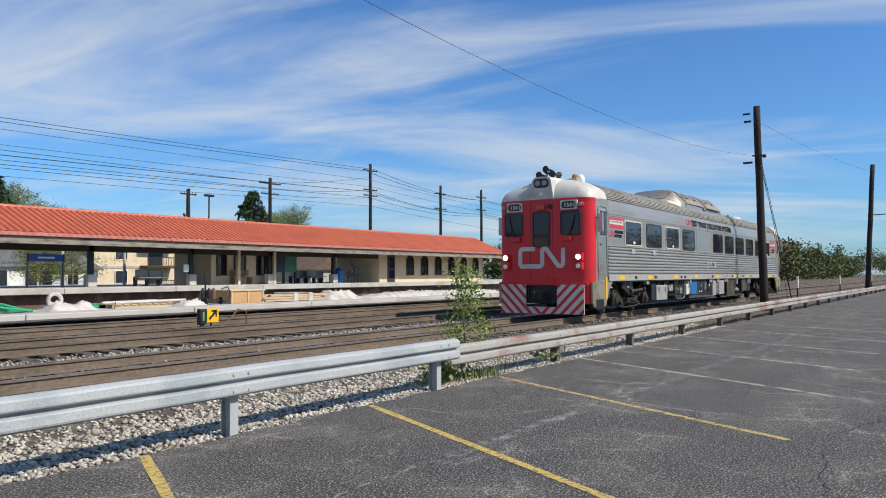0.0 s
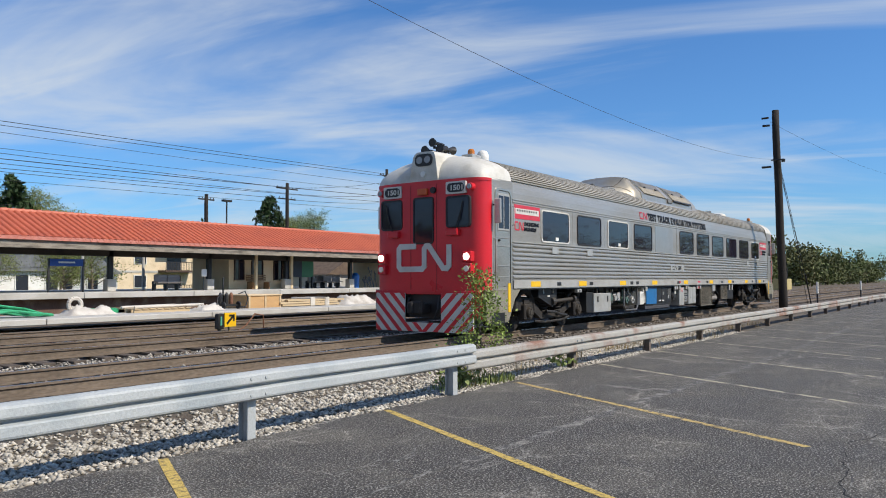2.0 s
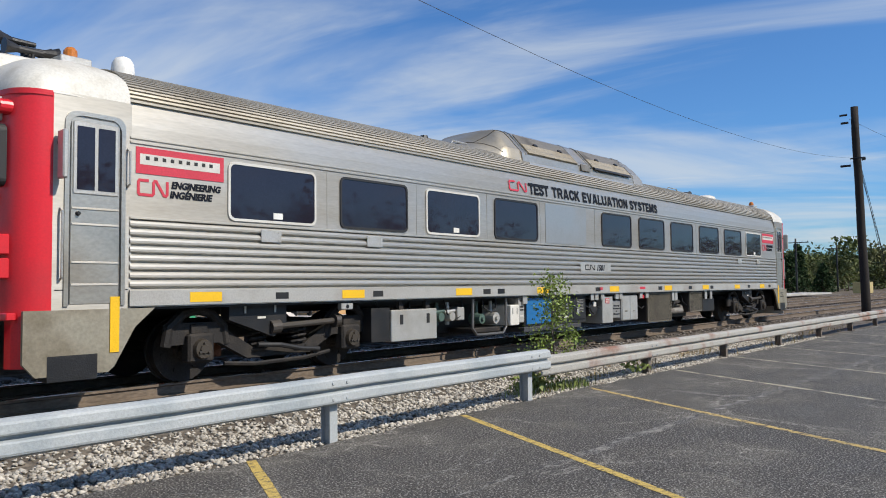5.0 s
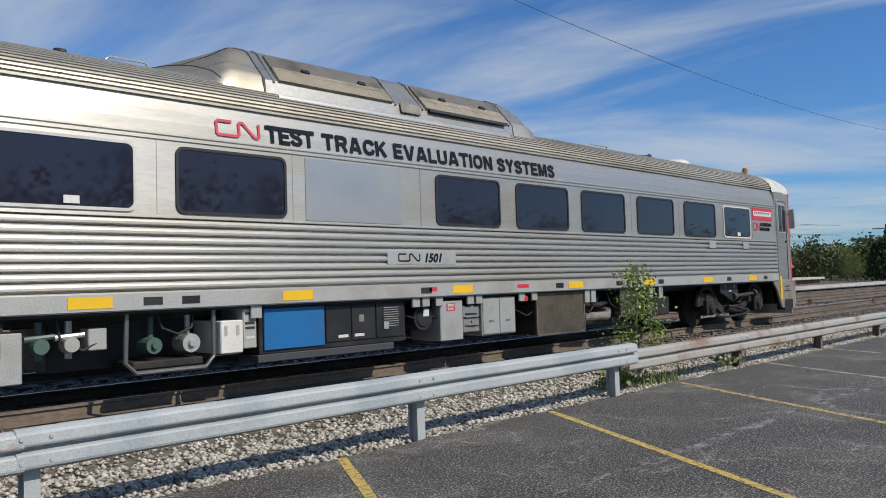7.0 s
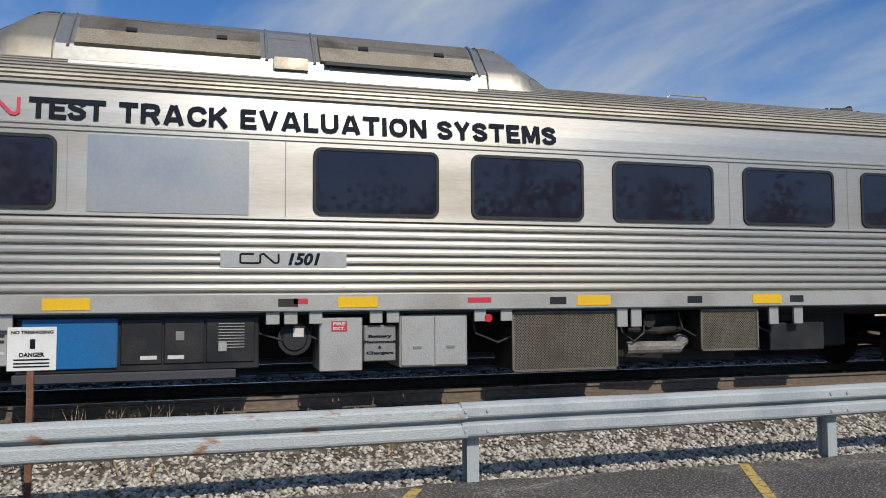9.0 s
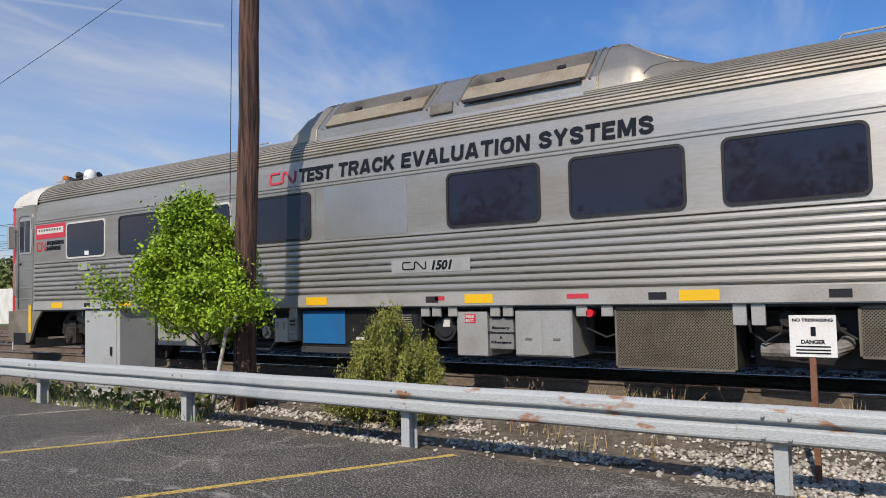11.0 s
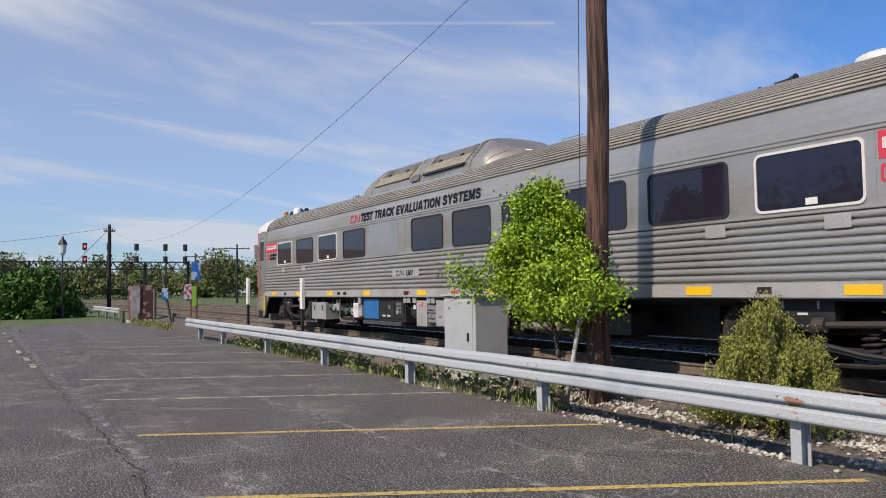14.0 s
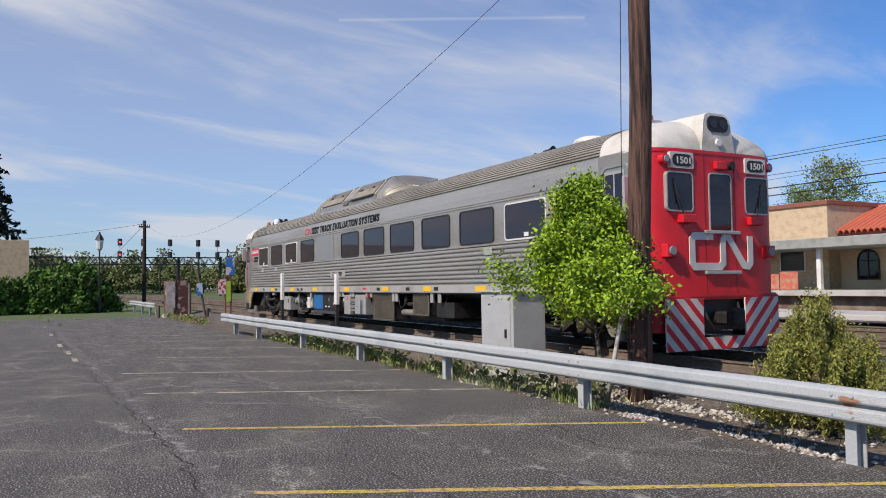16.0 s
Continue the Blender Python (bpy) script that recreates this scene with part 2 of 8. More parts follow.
RUBBER = mat("black_rubber", (0.015, 0.015, 0.016), 0.6)
BLACK = mat("black_painted_steel", (0.012, 0.012, 0.013), 0.5, col2=(0.028, 0.025, 0.022), scale=3, fine=50, var=0.2)
GRIME = mat("grimy_truck_steel", (0.020, 0.0175, 0.016), 0.75, 0.2, col2=(0.048, 0.040, 0.033), scale=4, fine=45, var=0.3, bump=0.3)
ALU = mat("aluminium_box", (0.50, 0.49, 0.46), 0.45, 0.5, col2=(0.38, 0.36, 0.32), scale=2, fine=50, var=0.1)
BLUE = mat("blue_cabinet_paint", (0.012, 0.13, 0.33), 0.4, col2=(0.015, 0.11, 0.27), scale=2, fine=50, var=0.06)
MESHG = mat("tan_mesh_guard", (0.20, 0.175, 0.13), 0.6, 0.4, col2=(0.14, 0.12, 0.09), scale=3, fine=80, var=0.2)
YEL = mat("yellow_reflective_tape", (0.78, 0.46, 0.012), 0.45, var=0.05, fine=50)
LETTER = mat("dark_blue_lettering", (0.010, 0.013, 0.020), 0.75, spec=0.15)
LRED = mat("red_lettering", (0.55, 0.035, 0.06), 0.5)
WOOD_P = mat("weathered_pole_wood", (0.12, 0.062, 0.042), 0.9, col2=(0.028, 0.018, 0.014), scale=7, fine=30, var=0.45, bump=1.0, stretch=(3, 3, 0.16), lo=0.44, hi=0.62)
WOOD_D = mat("dark_pole_wood", (0.016, 0.012, 0.010), 0.9, col2=(0.032, 0.025, 0.02), scale=5, fine=40, var=0.2, bump=0.5, stretch=(3, 3, 0.3))
CONC = mat("concrete", (0.46, 0.44, 0.40), 0.85, col2=(0.33, 0.31, 0.27), scale=0.8, fine=30, var=0.1, bump=0.2)
TILE = mat("red_roof_tile", (0.50, 0.125, 0.062), 0.55, col2=(0.42, 0.105, 0.06), scale=0.8, fine=20, var=0.12, bump=0.1)
STUCCO = mat("cream_stucco", (0.70, 0.55, 0.35), 0.9, col2=(0.60, 0.46, 0.28), scale=0.8, fine=40, var=0.07, bump=0.2)
BRICK_T = mat("tan_brick", (0.54, 0.41, 0.26), 0.9, col2=(0.43, 0.315, 0.20), scale=3, fine=18, var=0.18, bump=0.4)
LEAF = mat("spring_leaves", (0.25, 0.375, 0.024), 0.5, col2=(0.14, 0.245, 0.016), scale=2, fine=20, var=0.2, island=0.42, spec=0.3, bump=0)
LEAF_O = mat("olive_leaves", (0.17, 0.20, 0.06), 0.65, col2=(0.10, 0.125, 0.035), scale=1, fine=10, var=0.2, island=0.45, spec=0.2, bump=0)
NEEDLE = mat("juniper_needles", (0.25, 0.26, 0.06), 0.7, col2=(0.15, 0.155, 0.042), scale=3, fine=20, var=0.2, island=0.5, spec=0.2, bump=0)
NEEDLE_D = mat("dark_spruce_needles", (0.012, 0.022, 0.016), 0.8, col2=(0.02, 0.03, 0.018), scale=3, fine=20, var=0.2, island=0.4, spec=0.2, bump=0)
SHRUB = mat("yew_leaves", (0.075, 0.155, 0.022), 0.6, col2=(0.028, 0.06, 0.014), scale=1.5, fine=20, var=0.2, island=0.4, spec=0.2, bump=0)
DRYGRASS = mat("dry_grass", (0.36, 0.27, 0.13), 0.9, col2=(0.25, 0.17, 0.08), scale=3, fine=30, var=0.2, island=0.3, bump=0)
WEED = mat("weed_leaves", (0.19, 0.235, 0.055), 0.7, col2=(0.14, 0.15, 0.05), scale=3, fine=30, var=0.2, island=0.4, bump=0)
BARK = mat("grey_bark", (0.13, 0.105, 0.08), 0.9, col2=(0.07, 0.055, 0.042), scale=6, fine=40, var=0.2, bump=0.5, stretch=(2, 2, 0.4))
BARK_W = mat("pale_bark", (0.50, 0.47, 0.42), 0.8, col2=(0.25, 0.22, 0.18), scale=7, fine=40, var=0.15)
WIRE = mat("black_cable", (0.012, 0.012, 0.014), 0.6)

# ---- building helpers ----


def done(name, bm, material, smooth=False):
    me = bpy.data.meshes.new(name)
    if smooth:
        for f in bm.faces:
            f.smooth = True
    bm.to_mesh(me)
    bm.free()
    for m in (material if isinstance(material, (list, tuple)) else [material]):
        me.materials.append(m)
    return me


def part(name, bm, material, parent, label="", smooth=False):
    ob = new(name, done(name, bm, material, smooth))
    ob.parent = parent
    return tagged(ob, label)


def thing(name, bm, material, label, category, group="", kind="", m=None, smooth=False):
    ob = new(name, done(name, bm, material, smooth) if bm else None)
    if m:
        ob.matrix_basis = m
    return tagged(ob, label, category, group, kind)


def box(bm, x0, x1, y0, y1, z0, z1, bev=0.0, mi=0):
    v = [bm.verts.new(c) for c in ((x0, y0, z0), (x1, y0, z0), (x1, y1, z0), (x0, y1, z0), (x0, y0, z1), (x1, y0, z1), (x1, y1, z1), (x0, y1, z1))]
    fs = [bm.faces.new([v[i] for i in q]) for q in ((3, 2, 1, 0), (4, 5, 6, 7), (0, 1, 5, 4), (1, 2, 6, 5), (2, 3, 7, 6), (3, 0, 4, 7))]
    for f in fs:
        f.material_index = mi
    if bev:
        es = list({e for f in fs for e in f.edges})
        r = bmesh.ops.bevel(bm, geom=es, offset=bev, segments=1, affect="EDGES")
        for f in r["faces"]:
            f.material_index = mi
    return bm


def B(x0, x1, y0, y1, z0, z1, bev=0.0):
    return box(bmesh.new(), x0, x1, y0, y1, z0, z1, bev)


def ring(bm, c, ax, r, seg, ph=0.0):
    a = Vector(ax).normalized()
    u = a.orthogonal().normalized()
    w = a.cross(u)
    return [bm.verts.new(Vector(c) + u * (r * math.cos(ph + 2 * math.pi * i / seg)) + w * (r * math.sin(ph + 2 * math.pi * i / seg))) for i in range(seg)]


def bridge(bm, a, b):
    k = len(a)
    for i in range(k):
        bm.faces.new((a[i], a[(i + 1) % k], b[(i + 1) % k], b[i]))


def rod(bm, p, q, r0, r1=None, seg=10, caps=True):
    r1 = r0 if r1 is None else r1
    ax = Vector(q) - Vector(p)
    a, b = ring(bm, p, ax, r0, seg), ring(bm, q, ax, r1, seg)
    bridge(bm, a, b)
    if caps:
        bm.faces.new(a[::-1])
        bm.faces.new(b)
    return bm


def pipe(bm, pts, r, seg=8):
    """A round tube along points; radii may be one number or a list."""
    pts = [Vector(p) for p in pts]
    rs = r if isinstance(r, (list, tuple)) else [r] * len(pts)
    last = None
    u = None
    for i, p in enumerate(pts):
        d = (pts[min(i + 1, len(pts) - 1)] - pts[max(i - 1, 0)]).normalized()
        u = d.orthogonal().normalized() if u is None else (u - d * u.dot(d)).normalized()
        w = d.cross(u)
        rg = [bm.verts.new(p + u * (rs[i] * math.cos(2 * math.pi * k / seg)) + w * (rs[i] * math.sin(2 * math.pi * k / seg))) for k in range(seg)]
        if last:
            bridge(bm, last, rg)
        else:
            bm.faces.new(rg[::-1])
        last = rg
    bm.faces.new(last)
    return bm


def prism(bm, poly, d, mi=0):
    """Extrude a flat polygon of 3D points by the vector d."""
    d = Vector(d)
    a = [bm.verts.new(p) for p in poly]
    b = [bm.verts.new(Vector(p) + d) for p in poly]
    k = len(a)
    fs = [bm.faces.new(a[::-1]), bm.faces.new(b)] + [bm.faces.new((a[i], a[(i + 1) % k], b[(i + 1) % k], b[i])) for i in range(k)]
    for f in fs:
        f.material_index = mi
    return bm


def loft(bm, rows, close=False):
    """A skin over rows of points of equal count."""
    vs = [[bm.verts.new(p) for p in r] for r in rows]
    for a, b in zip(vs, vs[1:]):
        for i in range(len(a) - (0 if close else 1)):
            bm.faces.new((a[i], a[(i + 1) % len(a)], b[(i + 1) % len(a)], b[i]))
    return vs


def fix(bm):
    bmesh.ops.recalc_face_normals(bm, faces=bm.faces)
    return bm


def rrect(w, h, r, k=4):
    """A rounded rectangle about the origin."""
    out = []
    for cx, cy, a0 in ((w / 2 - r, h / 2 - r, 0), (-w / 2 + r, h / 2 - r, 90), (-w / 2 + r, -h / 2 + r, 180), (w / 2 - r, -h / 2 + r, 270)):
        out += [(cx + r * math.cos(radians(a0 + 90 * i / k)), cy + r * math.sin(radians(a0 + 90 * i / k))) for i in range(k + 1)]
    return out


def clip(poly, a, b, c):
    """The part of a flat polygon with a*x + b*y <= c."""
    out = []
    for i, p in enumerate(poly):
        q = poly[(i + 1) % len(poly)]
        dp, dq = a * p[0] + b * p[1] - c, a * q[0] + b * q[1] - c
        if dp <= 0:
            out.append(p)
        if dp * dq < 0:
            t = dp / (dp - dq)
            out.append((p[0] + (q[0] - p[0]) * t, p[1] + (q[1] - p[1]) * t))
    return out


def words(text, size, depth=0.004, shear=0.0, width=None, bold=0.06, gap=1.0):
    """Lettering as a bmesh in the xy plane, its lower left corner at the origin, size high."""
    cu = bpy.data.curves.new("lettering", "FONT")
    cu.body, cu.size, cu.extrude, cu.shear, cu.resolution_u = text, size / 0.72, depth, shear, 3
    cu.offset = size * bold
    cu.space_character = gap
    ob = bpy.data.objects.new("lettering", cu)
    scene.collection.objects.link(ob)
    bpy.context.view_layer.update()
    me = bpy.data.meshes.new_from_object(ob.evaluated_get(bpy.context.evaluated_depsgraph_get()))
    bpy.data.objects.remove(ob)
    bm = bmesh.new()
    bm.from_mesh(me)
    bpy.data.meshes.remove(me)
    if width:
        w = max(v.co.x for v in bm.verts) - min(v.co.x for v in bm.verts)
        for v in bm.verts:
            v.co.x *= width / w
    return bm


def moved(bm, m):
    bmesh.ops.transform(bm, matrix=m, verts=bm.verts)
    return bm


def ribbon(bm, pts, w, d):
    """A flat band of width w and thickness d along points in the xy plane, with round joints."""
    P = [Vector(p) for p in pts]
    rows = []
    for i, p in enumerate(P):
        a = (P[i] - P[i - 1]).normalized() if i else (P[1] - P[0]).normalized()
        b = (P[i + 1] - P[i]).normalized() if i + 1 < len(P) else a
        n = Vector((a.y + b.y, -a.x - b.x)).normalized()
        k = w / 2 / max(0.5, n.dot(Vector((a.y, -a.x))))
        l, r = p + n * k, p - n * k
        rows.append([(l.x, l.y, 0), (l.x, l.y, d), (r.x, r.y, d), (r.x, r.y, 0)])
    vs = loft(bm, rows, close=True)
    bm.faces.new(vs[0])
    bm.faces.new(vs[-1][::-1])
    return fix(bm)


SIDE = Matrix(((1, 0, 0, 0), (0, 0, -1, 0), (0, 1, 0, 0), (0, 0, 0, 1)))   # xy plane to a wall that faces -y

# ---- ground ----
# one sheet to the horizon, in strips across the line of the tracks: (y, z)
GROUND = [(-900, -0.6), (-60, -0.3), (-42, -0.06), (6.1, -0.06), (7.6, -0.03), (8.3, 0.10), (8.9, 0.22), (16.5, 0.24), (20.2, 0.20), (22.8, 0.16), (23.6, 0.1), (60, 0.0), (200, -0.3), (1500, -2.0)]
XS = [-1500, -300, -90, -62] + list(range(-58, 122, 3)) + [160, 300, 1500]
bm = bmesh.new()
loft(bm, [[(x, y, z) for y, z in GROUND] for x in XS])
for f in bm.faces:
    cx, cy, _ = f.calc_center_median()
    f.material_index = 2 if cy > 60 or cy < -42 or cx < -50 else (1 if 6 < cy < 24 else 0)
    f.normal_update()
    if f.normal.z < 0:
        f.normal_flip()
ground = thing("ground", bm, [DIRT, BALLAST, GRASS_G], "dirt, ballast and rough grass ground beside the railway", "ground", kind="structure")

# the car park: a thick sheet of asphalt with a ragged edge towards the tracks
rng = random.Random(4)
bm = bmesh.new()
edge = []
x = -50.0
while x < 130:
    edge.append((x, 6.42 + rng.uniform(-0.04, 0.05) + 0.10 * noise.noise((x * 0.3, 0, 0))))
    x += 0.35
loft(bm, [[(x, -42, 0.0), (x, -10, 0.0), (x, 0, 0.0), (x, y - 0.08, 0.0), (x, y, -0.025), (x, y + 0.02, -0.09)] for x, y in edge])
for f in bm.faces:
    f.normal_update()
    if f.normal.z < 0:
        f.normal_flip()
thing("car_park_asphalt", bm, ASPHALT, "dark grey cracked asphalt car park surface", "pavement", kind="structure")

# bay lines, slanted, their ends at the asphalt's edge
LINE_X = [4.53 + 3.25 * i for i in range(0, 22)] + [1.3, -1.80, -5.08, -8.30, -11.80, -15.1, -18.4, -21.7, -25.0, -28.3]


def bay_line(x):
    bm = bmesh.new()
    n = 14
    r = random.Random(int(x * 100))
    a, b = Vector((x, 6.30, 0.004)), Vector((x - 2.55, 1.5, 0.004))
    if x < -16:
        b.y = 2.6
    d = (b - a).normalized()
    s = d.cross(Vector((0, 0, 1))) * 0.050
    loft(bm, [[a.lerp(b, i / n) + s * r.uniform(0.85, 1.1), a.lerp(b, i / n) - s * r.uniform(0.85, 1.1)] for i in range(n + 1)])
    for f in bm.faces:
        f.normal_update()
        if f.normal.z < 0:
            f.normal_flip()
    worn = x > 12 or x < -10
    paint = PAINT_W if worn else PAINT_M if x > 9 else PAINT_Y
    return thing("bay_line", bm, paint, "worn pale parking bay line on asphalt" if worn else "worn yellow parking bay line on asphalt", "road marking", "parking bay lines", "structure")


for x in LINE_X:
    bay_line(x)

# gravel margin between asphalt and track
bm = bmesh.new()
loft(bm, [[(x, 6.3, -0.05), (x, 7.0, -0.035 + 0.03 * noise.noise((x, 1, 0))), (x, 7.7, 0.0 + 0.03 * noise.noise((x, 2, 0))), (x, 8.3, 0.115), (x, 8.8, 0.225)] for x in [-40 + 0.8 * i for i in range(170)]])
for f in bm.faces:
    f.normal_update()
    if f.normal.z < 0:
        f.normal_flip()
thing("gravel_margin", bm, GRAVEL, "pale crushed limestone margin beside the track", "gravel", kind="structure")

# ---- tracks ----
TRACK_Z = 0.42


def rail_bm(x0, x1, y, z):
    """A flat-bottomed rail with a polished head."""
    prof = [(-0.075, 0), (0.075, 0), (0.075, 0.012), (0.012, 0.03), (0.010, 0.125), (0.036, 0.138), (0.036, 0.168), (-0.036, 0.168), (-0.036, 0.138), (-0.010, 0.125), (-0.012, 0.03), (-0.075, 0.012)]
    bm = bmesh.new()
    vs = loft(bm, [[(x, y + a, z - 0.17 + b) for a, b in prof] for x in (x0, x1)], close=True)
    fix(bm)
    for f in bm.faces:
        if f.calc_center_median().z > z - 0.005:
            f.material_index = 1
    return bm


def track(yc, z, x0, x1, name_label):
    tr = thing("railway_track", None, None, name_label, "railway track", "tracks", "structure")
    for s in (-0.7525, 0.7525):
        part("rail", rail_bm(x0, x1, yc + s, z), [RAILRUST, RAILTOP], tr)
    far = bmesh.new()
    tie = None
    r = random.Random(int(yc * 10))
    i = 0
    x = x0
    while x < x1:
        if -30 < x < 45 and yc < 15:
            me = tie
            if me is None:
                tie = me = done("tie", B(-0.115, 0.115, -1.28, 1.28, -0.18, 0.0, 0.012), TIE)
            ob = new("tie", me)
            ob.parent = tr
            ob.matrix_basis = pose(x + r.uniform(-0.03, 0.03), yc + r.uniform(-0.05, 0.05), z - 0.172 + r.uniform(-0.006, 0.004), 0, 0, r.uniform(-1, 1))
        else:
            box(far, x - 0.115, x + 0.115, yc - 1.28, yc + 1.28, z - 0.30, z - 0.172)
        x += 0.54
    tagged(part("far_ties", far, TIE, tr), kind="stuff")
    return tr


track(10.24, TRACK_Z, -160, 260, "rusty railway track on dark ballast beside a car park")
track(14.15, 0.46, -160, 260, "rusty railway track on dark ballast")
track(18.55, 0.42, -160, 260, "rusty railway track with ties and pale ballast")

# ---- guardrails ----


def beam_bm(x0, x1, y, ztop, n, h=0.31, sag=0.0):
    """A W-shaped guardrail beam; its ribs swell towards -y."""
    bm = bmesh.new()
    prof = [(0.02, 0.0), (-0.02, -0.003), (-0.062, -0.022), (-0.074, -0.042), (-0.080, -0.108), (-0.074, -0.122), (-0.012, -0.140), (-0.012, -0.158), (-0.070, -0.176), (-0.078, -0.190), (-0.082, -0.262), (-0.076, -0.280), (-0.03, -0.304), (0.02, -0.31)]
    back = [(a + 0.006, b) for a, b in prof[::-1]]
    rows = []
    for i in range(n + 1):
        x = x0 + (x1 - x0) * i / n
        dz = -sag * i / n + 0.008 * noise.noise((x * 0.9, y, 0))
        dy = 0.012 * noise.noise((x * 0.7, 5, 0))
        rows.append([(x, y + a + dy, ztop + b * h / 0.31 + dz) for a, b in prof + back])
    loft(bm, rows, close=True)
    bm.faces.new([v for v in bm.verts[:]][:len(prof) * 2])
    return fix(bm)


def post_bm():
    bm = B(-0.055, 0.055, 0.0, 0.012, -0.25, 0.42)
    box(bm, -0.006, 0.006, 0.012, 0.135, -0.25, 0.42)
    box(bm, -0.055, 0.055, 0.135, 0.147, -0.25, 0.42)
    return bm


def bolt_bm():
    bm = bmesh.new()
    rod(bm, (0, 0, 0), (0, -0.012, 0), 0.018, 0.014, 8)
    return bm


GALV_R = mat("galvanised_steel_flaking", (0.39, 0.41, 0.405), 0.6, 0.0, col2=(0.29, 0.16, 0.10), scale=4.5, fine=60, var=0.14, bump=0.3, lo=0.58, hi=0.64, stretch=(0.6, 1, 1.6))
POST_OLD = mat("dark_weathered_post", (0.15, 0.13, 0.11), 0.8, 0.1, col2=(0.20, 0.12, 0.08), scale=4, fine=40, var=0.2, bump=0.3)
GUARD_OLD = mat("weathered_rusty_beam", (0.36, 0.345, 0.31), 0.7, 0.1, col2=(0.24, 0.13, 0.09), scale=1.3, fine=40, var=0.15, bump=0.25, lo=0.5, hi=0.66)


def guardrail(label, pieces, posts, y, ztop, material, zpost=0.0, py=None):
    g = thing("guardrail", None, None, label, "guardrail", "guardrails")
    for (x0, x1, m, sag, zt) in pieces:
        part("beam", beam_bm(x0, x1, y, zt, max(4, int((x1 - x0) / 0.4)), sag=sag), m, g)
    pm, bo = done("post", post_bm(), POST_OLD if material is GUARD_OLD else GALV), done("bolt", bolt_bm(), GALV)
    for x in posts:
        ob = new("post", pm)
        ob.parent = g
        ob.matrix_basis = pose(x, y + 0.03, zpost)
        for dx, dz in ((-0.1, -0.07), (0.1, -0.07), (-0.1, -0.24), (0.1, -0.24)):
            b = new("bolt", bo)
            b.parent = g
            b.matrix_basis = pose(x + dx, y - 0.078, ztop + dz)
    return g


guardrail("pale galvanised guardrail along the car park edge", [(-2.35, 1.75, GALV_R, 0, 0.69), (1.70, 5.75, GALV, 0, 0.70), (5.70, 9.85, GALV, 0, 0.70)], [1.83, 5.66, 9.45], 6.36, 0.70, GALV)
guardrail("dented galvanised guardrail with peeling rust patches", [(-31.0, -21.6, GALV, -0.0, 0.69), (-21.65, -13.4, GALV, 0, 0.69), (-13.45, -5.8, GALV, 0, 0.69), (-5.85, -2.3, GALV_R, 0, 0.69)], [-1.99, -5.78, -9.60, -13.43, -17.5, -21.6, -26.2, -29.3], 6.34, 0.69, GALV)
guardrail("low rusty weathered guardrail beyond a joint", [(9.80, 60, GUARD_OLD, 0.06, 0.585), (60, 125, GUARD_OLD, 0.1, 0.525)], [13.7 + 4.0 * i for i in range(26)], 6.50, 0.57, GUARD_OLD, -0.12)

# ---- the railcar ----
# local space: x from the leading end, y = 0 on the track's centre line (-y faces the car park), z = 0 on the rail head
CAR_L, HALF = 26.30, 1.52
WIN = [(a + 0.03, a + 1.46) for a in (2.27, 4.24, 6.20, 8.16, 12.34, 14.25, 16.16, 18.12, 20.09, 22.01)]
railcar = thing("railcar", None, None, "stainless steel self-propelled railcar with red and white cab ends", "train")


def car_section():
    """Half of the body's section from the sill up to the roof's crown, as (distance from centre, height)."""
    s = [(1.49, 1.03), (1.53, 1.03), (1.53, 1.235), (1.50, 1.24)]
    n = 8
    h = (2.075 - 1.255) / n
    for i in range(n):
        z = 1.255 + i * h
        for a, d in ((0.0, -0.024), (0.13, -0.024), (0.15, 0.020), (0.26, 0.034), (0.50, 0.037), (0.74, 0.026), (0.90, 0.002), (0.96, -0.024)):
            s.append((1.50 + d, z + a * h))
    s += [(1.50, 2.075), (1.535, 2.08), (1.535, 2.10), (1.515, 2.105), (1.515, 2.98), (1.53, 2.985), (1.53, 3.005), (1.515, 3.01), (1.515, 3.035), (1.53, 3.04), (1.53, 3.06), (1.512, 3.065)]
    s += [(1.50, 3.2), (1.47, 3.34), (1.425, 3.46)]
    arc = []
    for i in range(801):
        a = radians(90 * i / 800)
        arc.append((1.42 * math.cos(a) ** 0.78, 3.475 + 0.57 * math.sin(a) ** 0.92))
    # walk the arc by length and ripple it
    L, out, nxt = 0.0, [], 0.0
    for p, q in zip(arc, arc[1:]):
        d = math.dist(p, q)
        L += d
        if L >= nxt:
            k = len(out) % 4
            nx, nz = (q[1] - p[1]) / max(d, 1e-9), -(q[0] - p[0]) / max(d, 1e-9)
            amp = (0.0, 0.0, 0.030, 0.030)[k] if q[0] > 0.25 else 0.004
            out.append((q[0] + nx * amp, q[1] + nz * amp))
            nxt += (0.014, 0.004, 0.028, 0.004)[k] if q[0] > 0.25 else 0.04
    return s + out + [(0.0, 4.045)]


PANEL = mat("satin_grey_panel", (0.46, 0.455, 0.44), 0.42, 0.75, col2=(0.40, 0.395, 0.375), scale=1.2, fine=30, var=0.05, bump=0.02)
half = car_section()
cut = next(i for i, (y, z) in enumerate(half) if z > 3.47)
for s, lab in ((-1, "fluted stainless steel side"), (1, "fluted stainless steel side")):
    bm = bmesh.new()
    loft(bm, [[(x, s * y, z) for y, z in half[:cut + 1]] for x in (0.92, 13.2, 25.08)])
    fix(bm)
    for f in bm.faces:
        f.normal_update()
    if sum(f.normal.y * f.calc_area() for f in bm.faces) * s < 0:
        bmesh.ops.reverse_faces(bm, faces=bm.faces)
    part("body_side", bm, STEEL, railcar, lab)
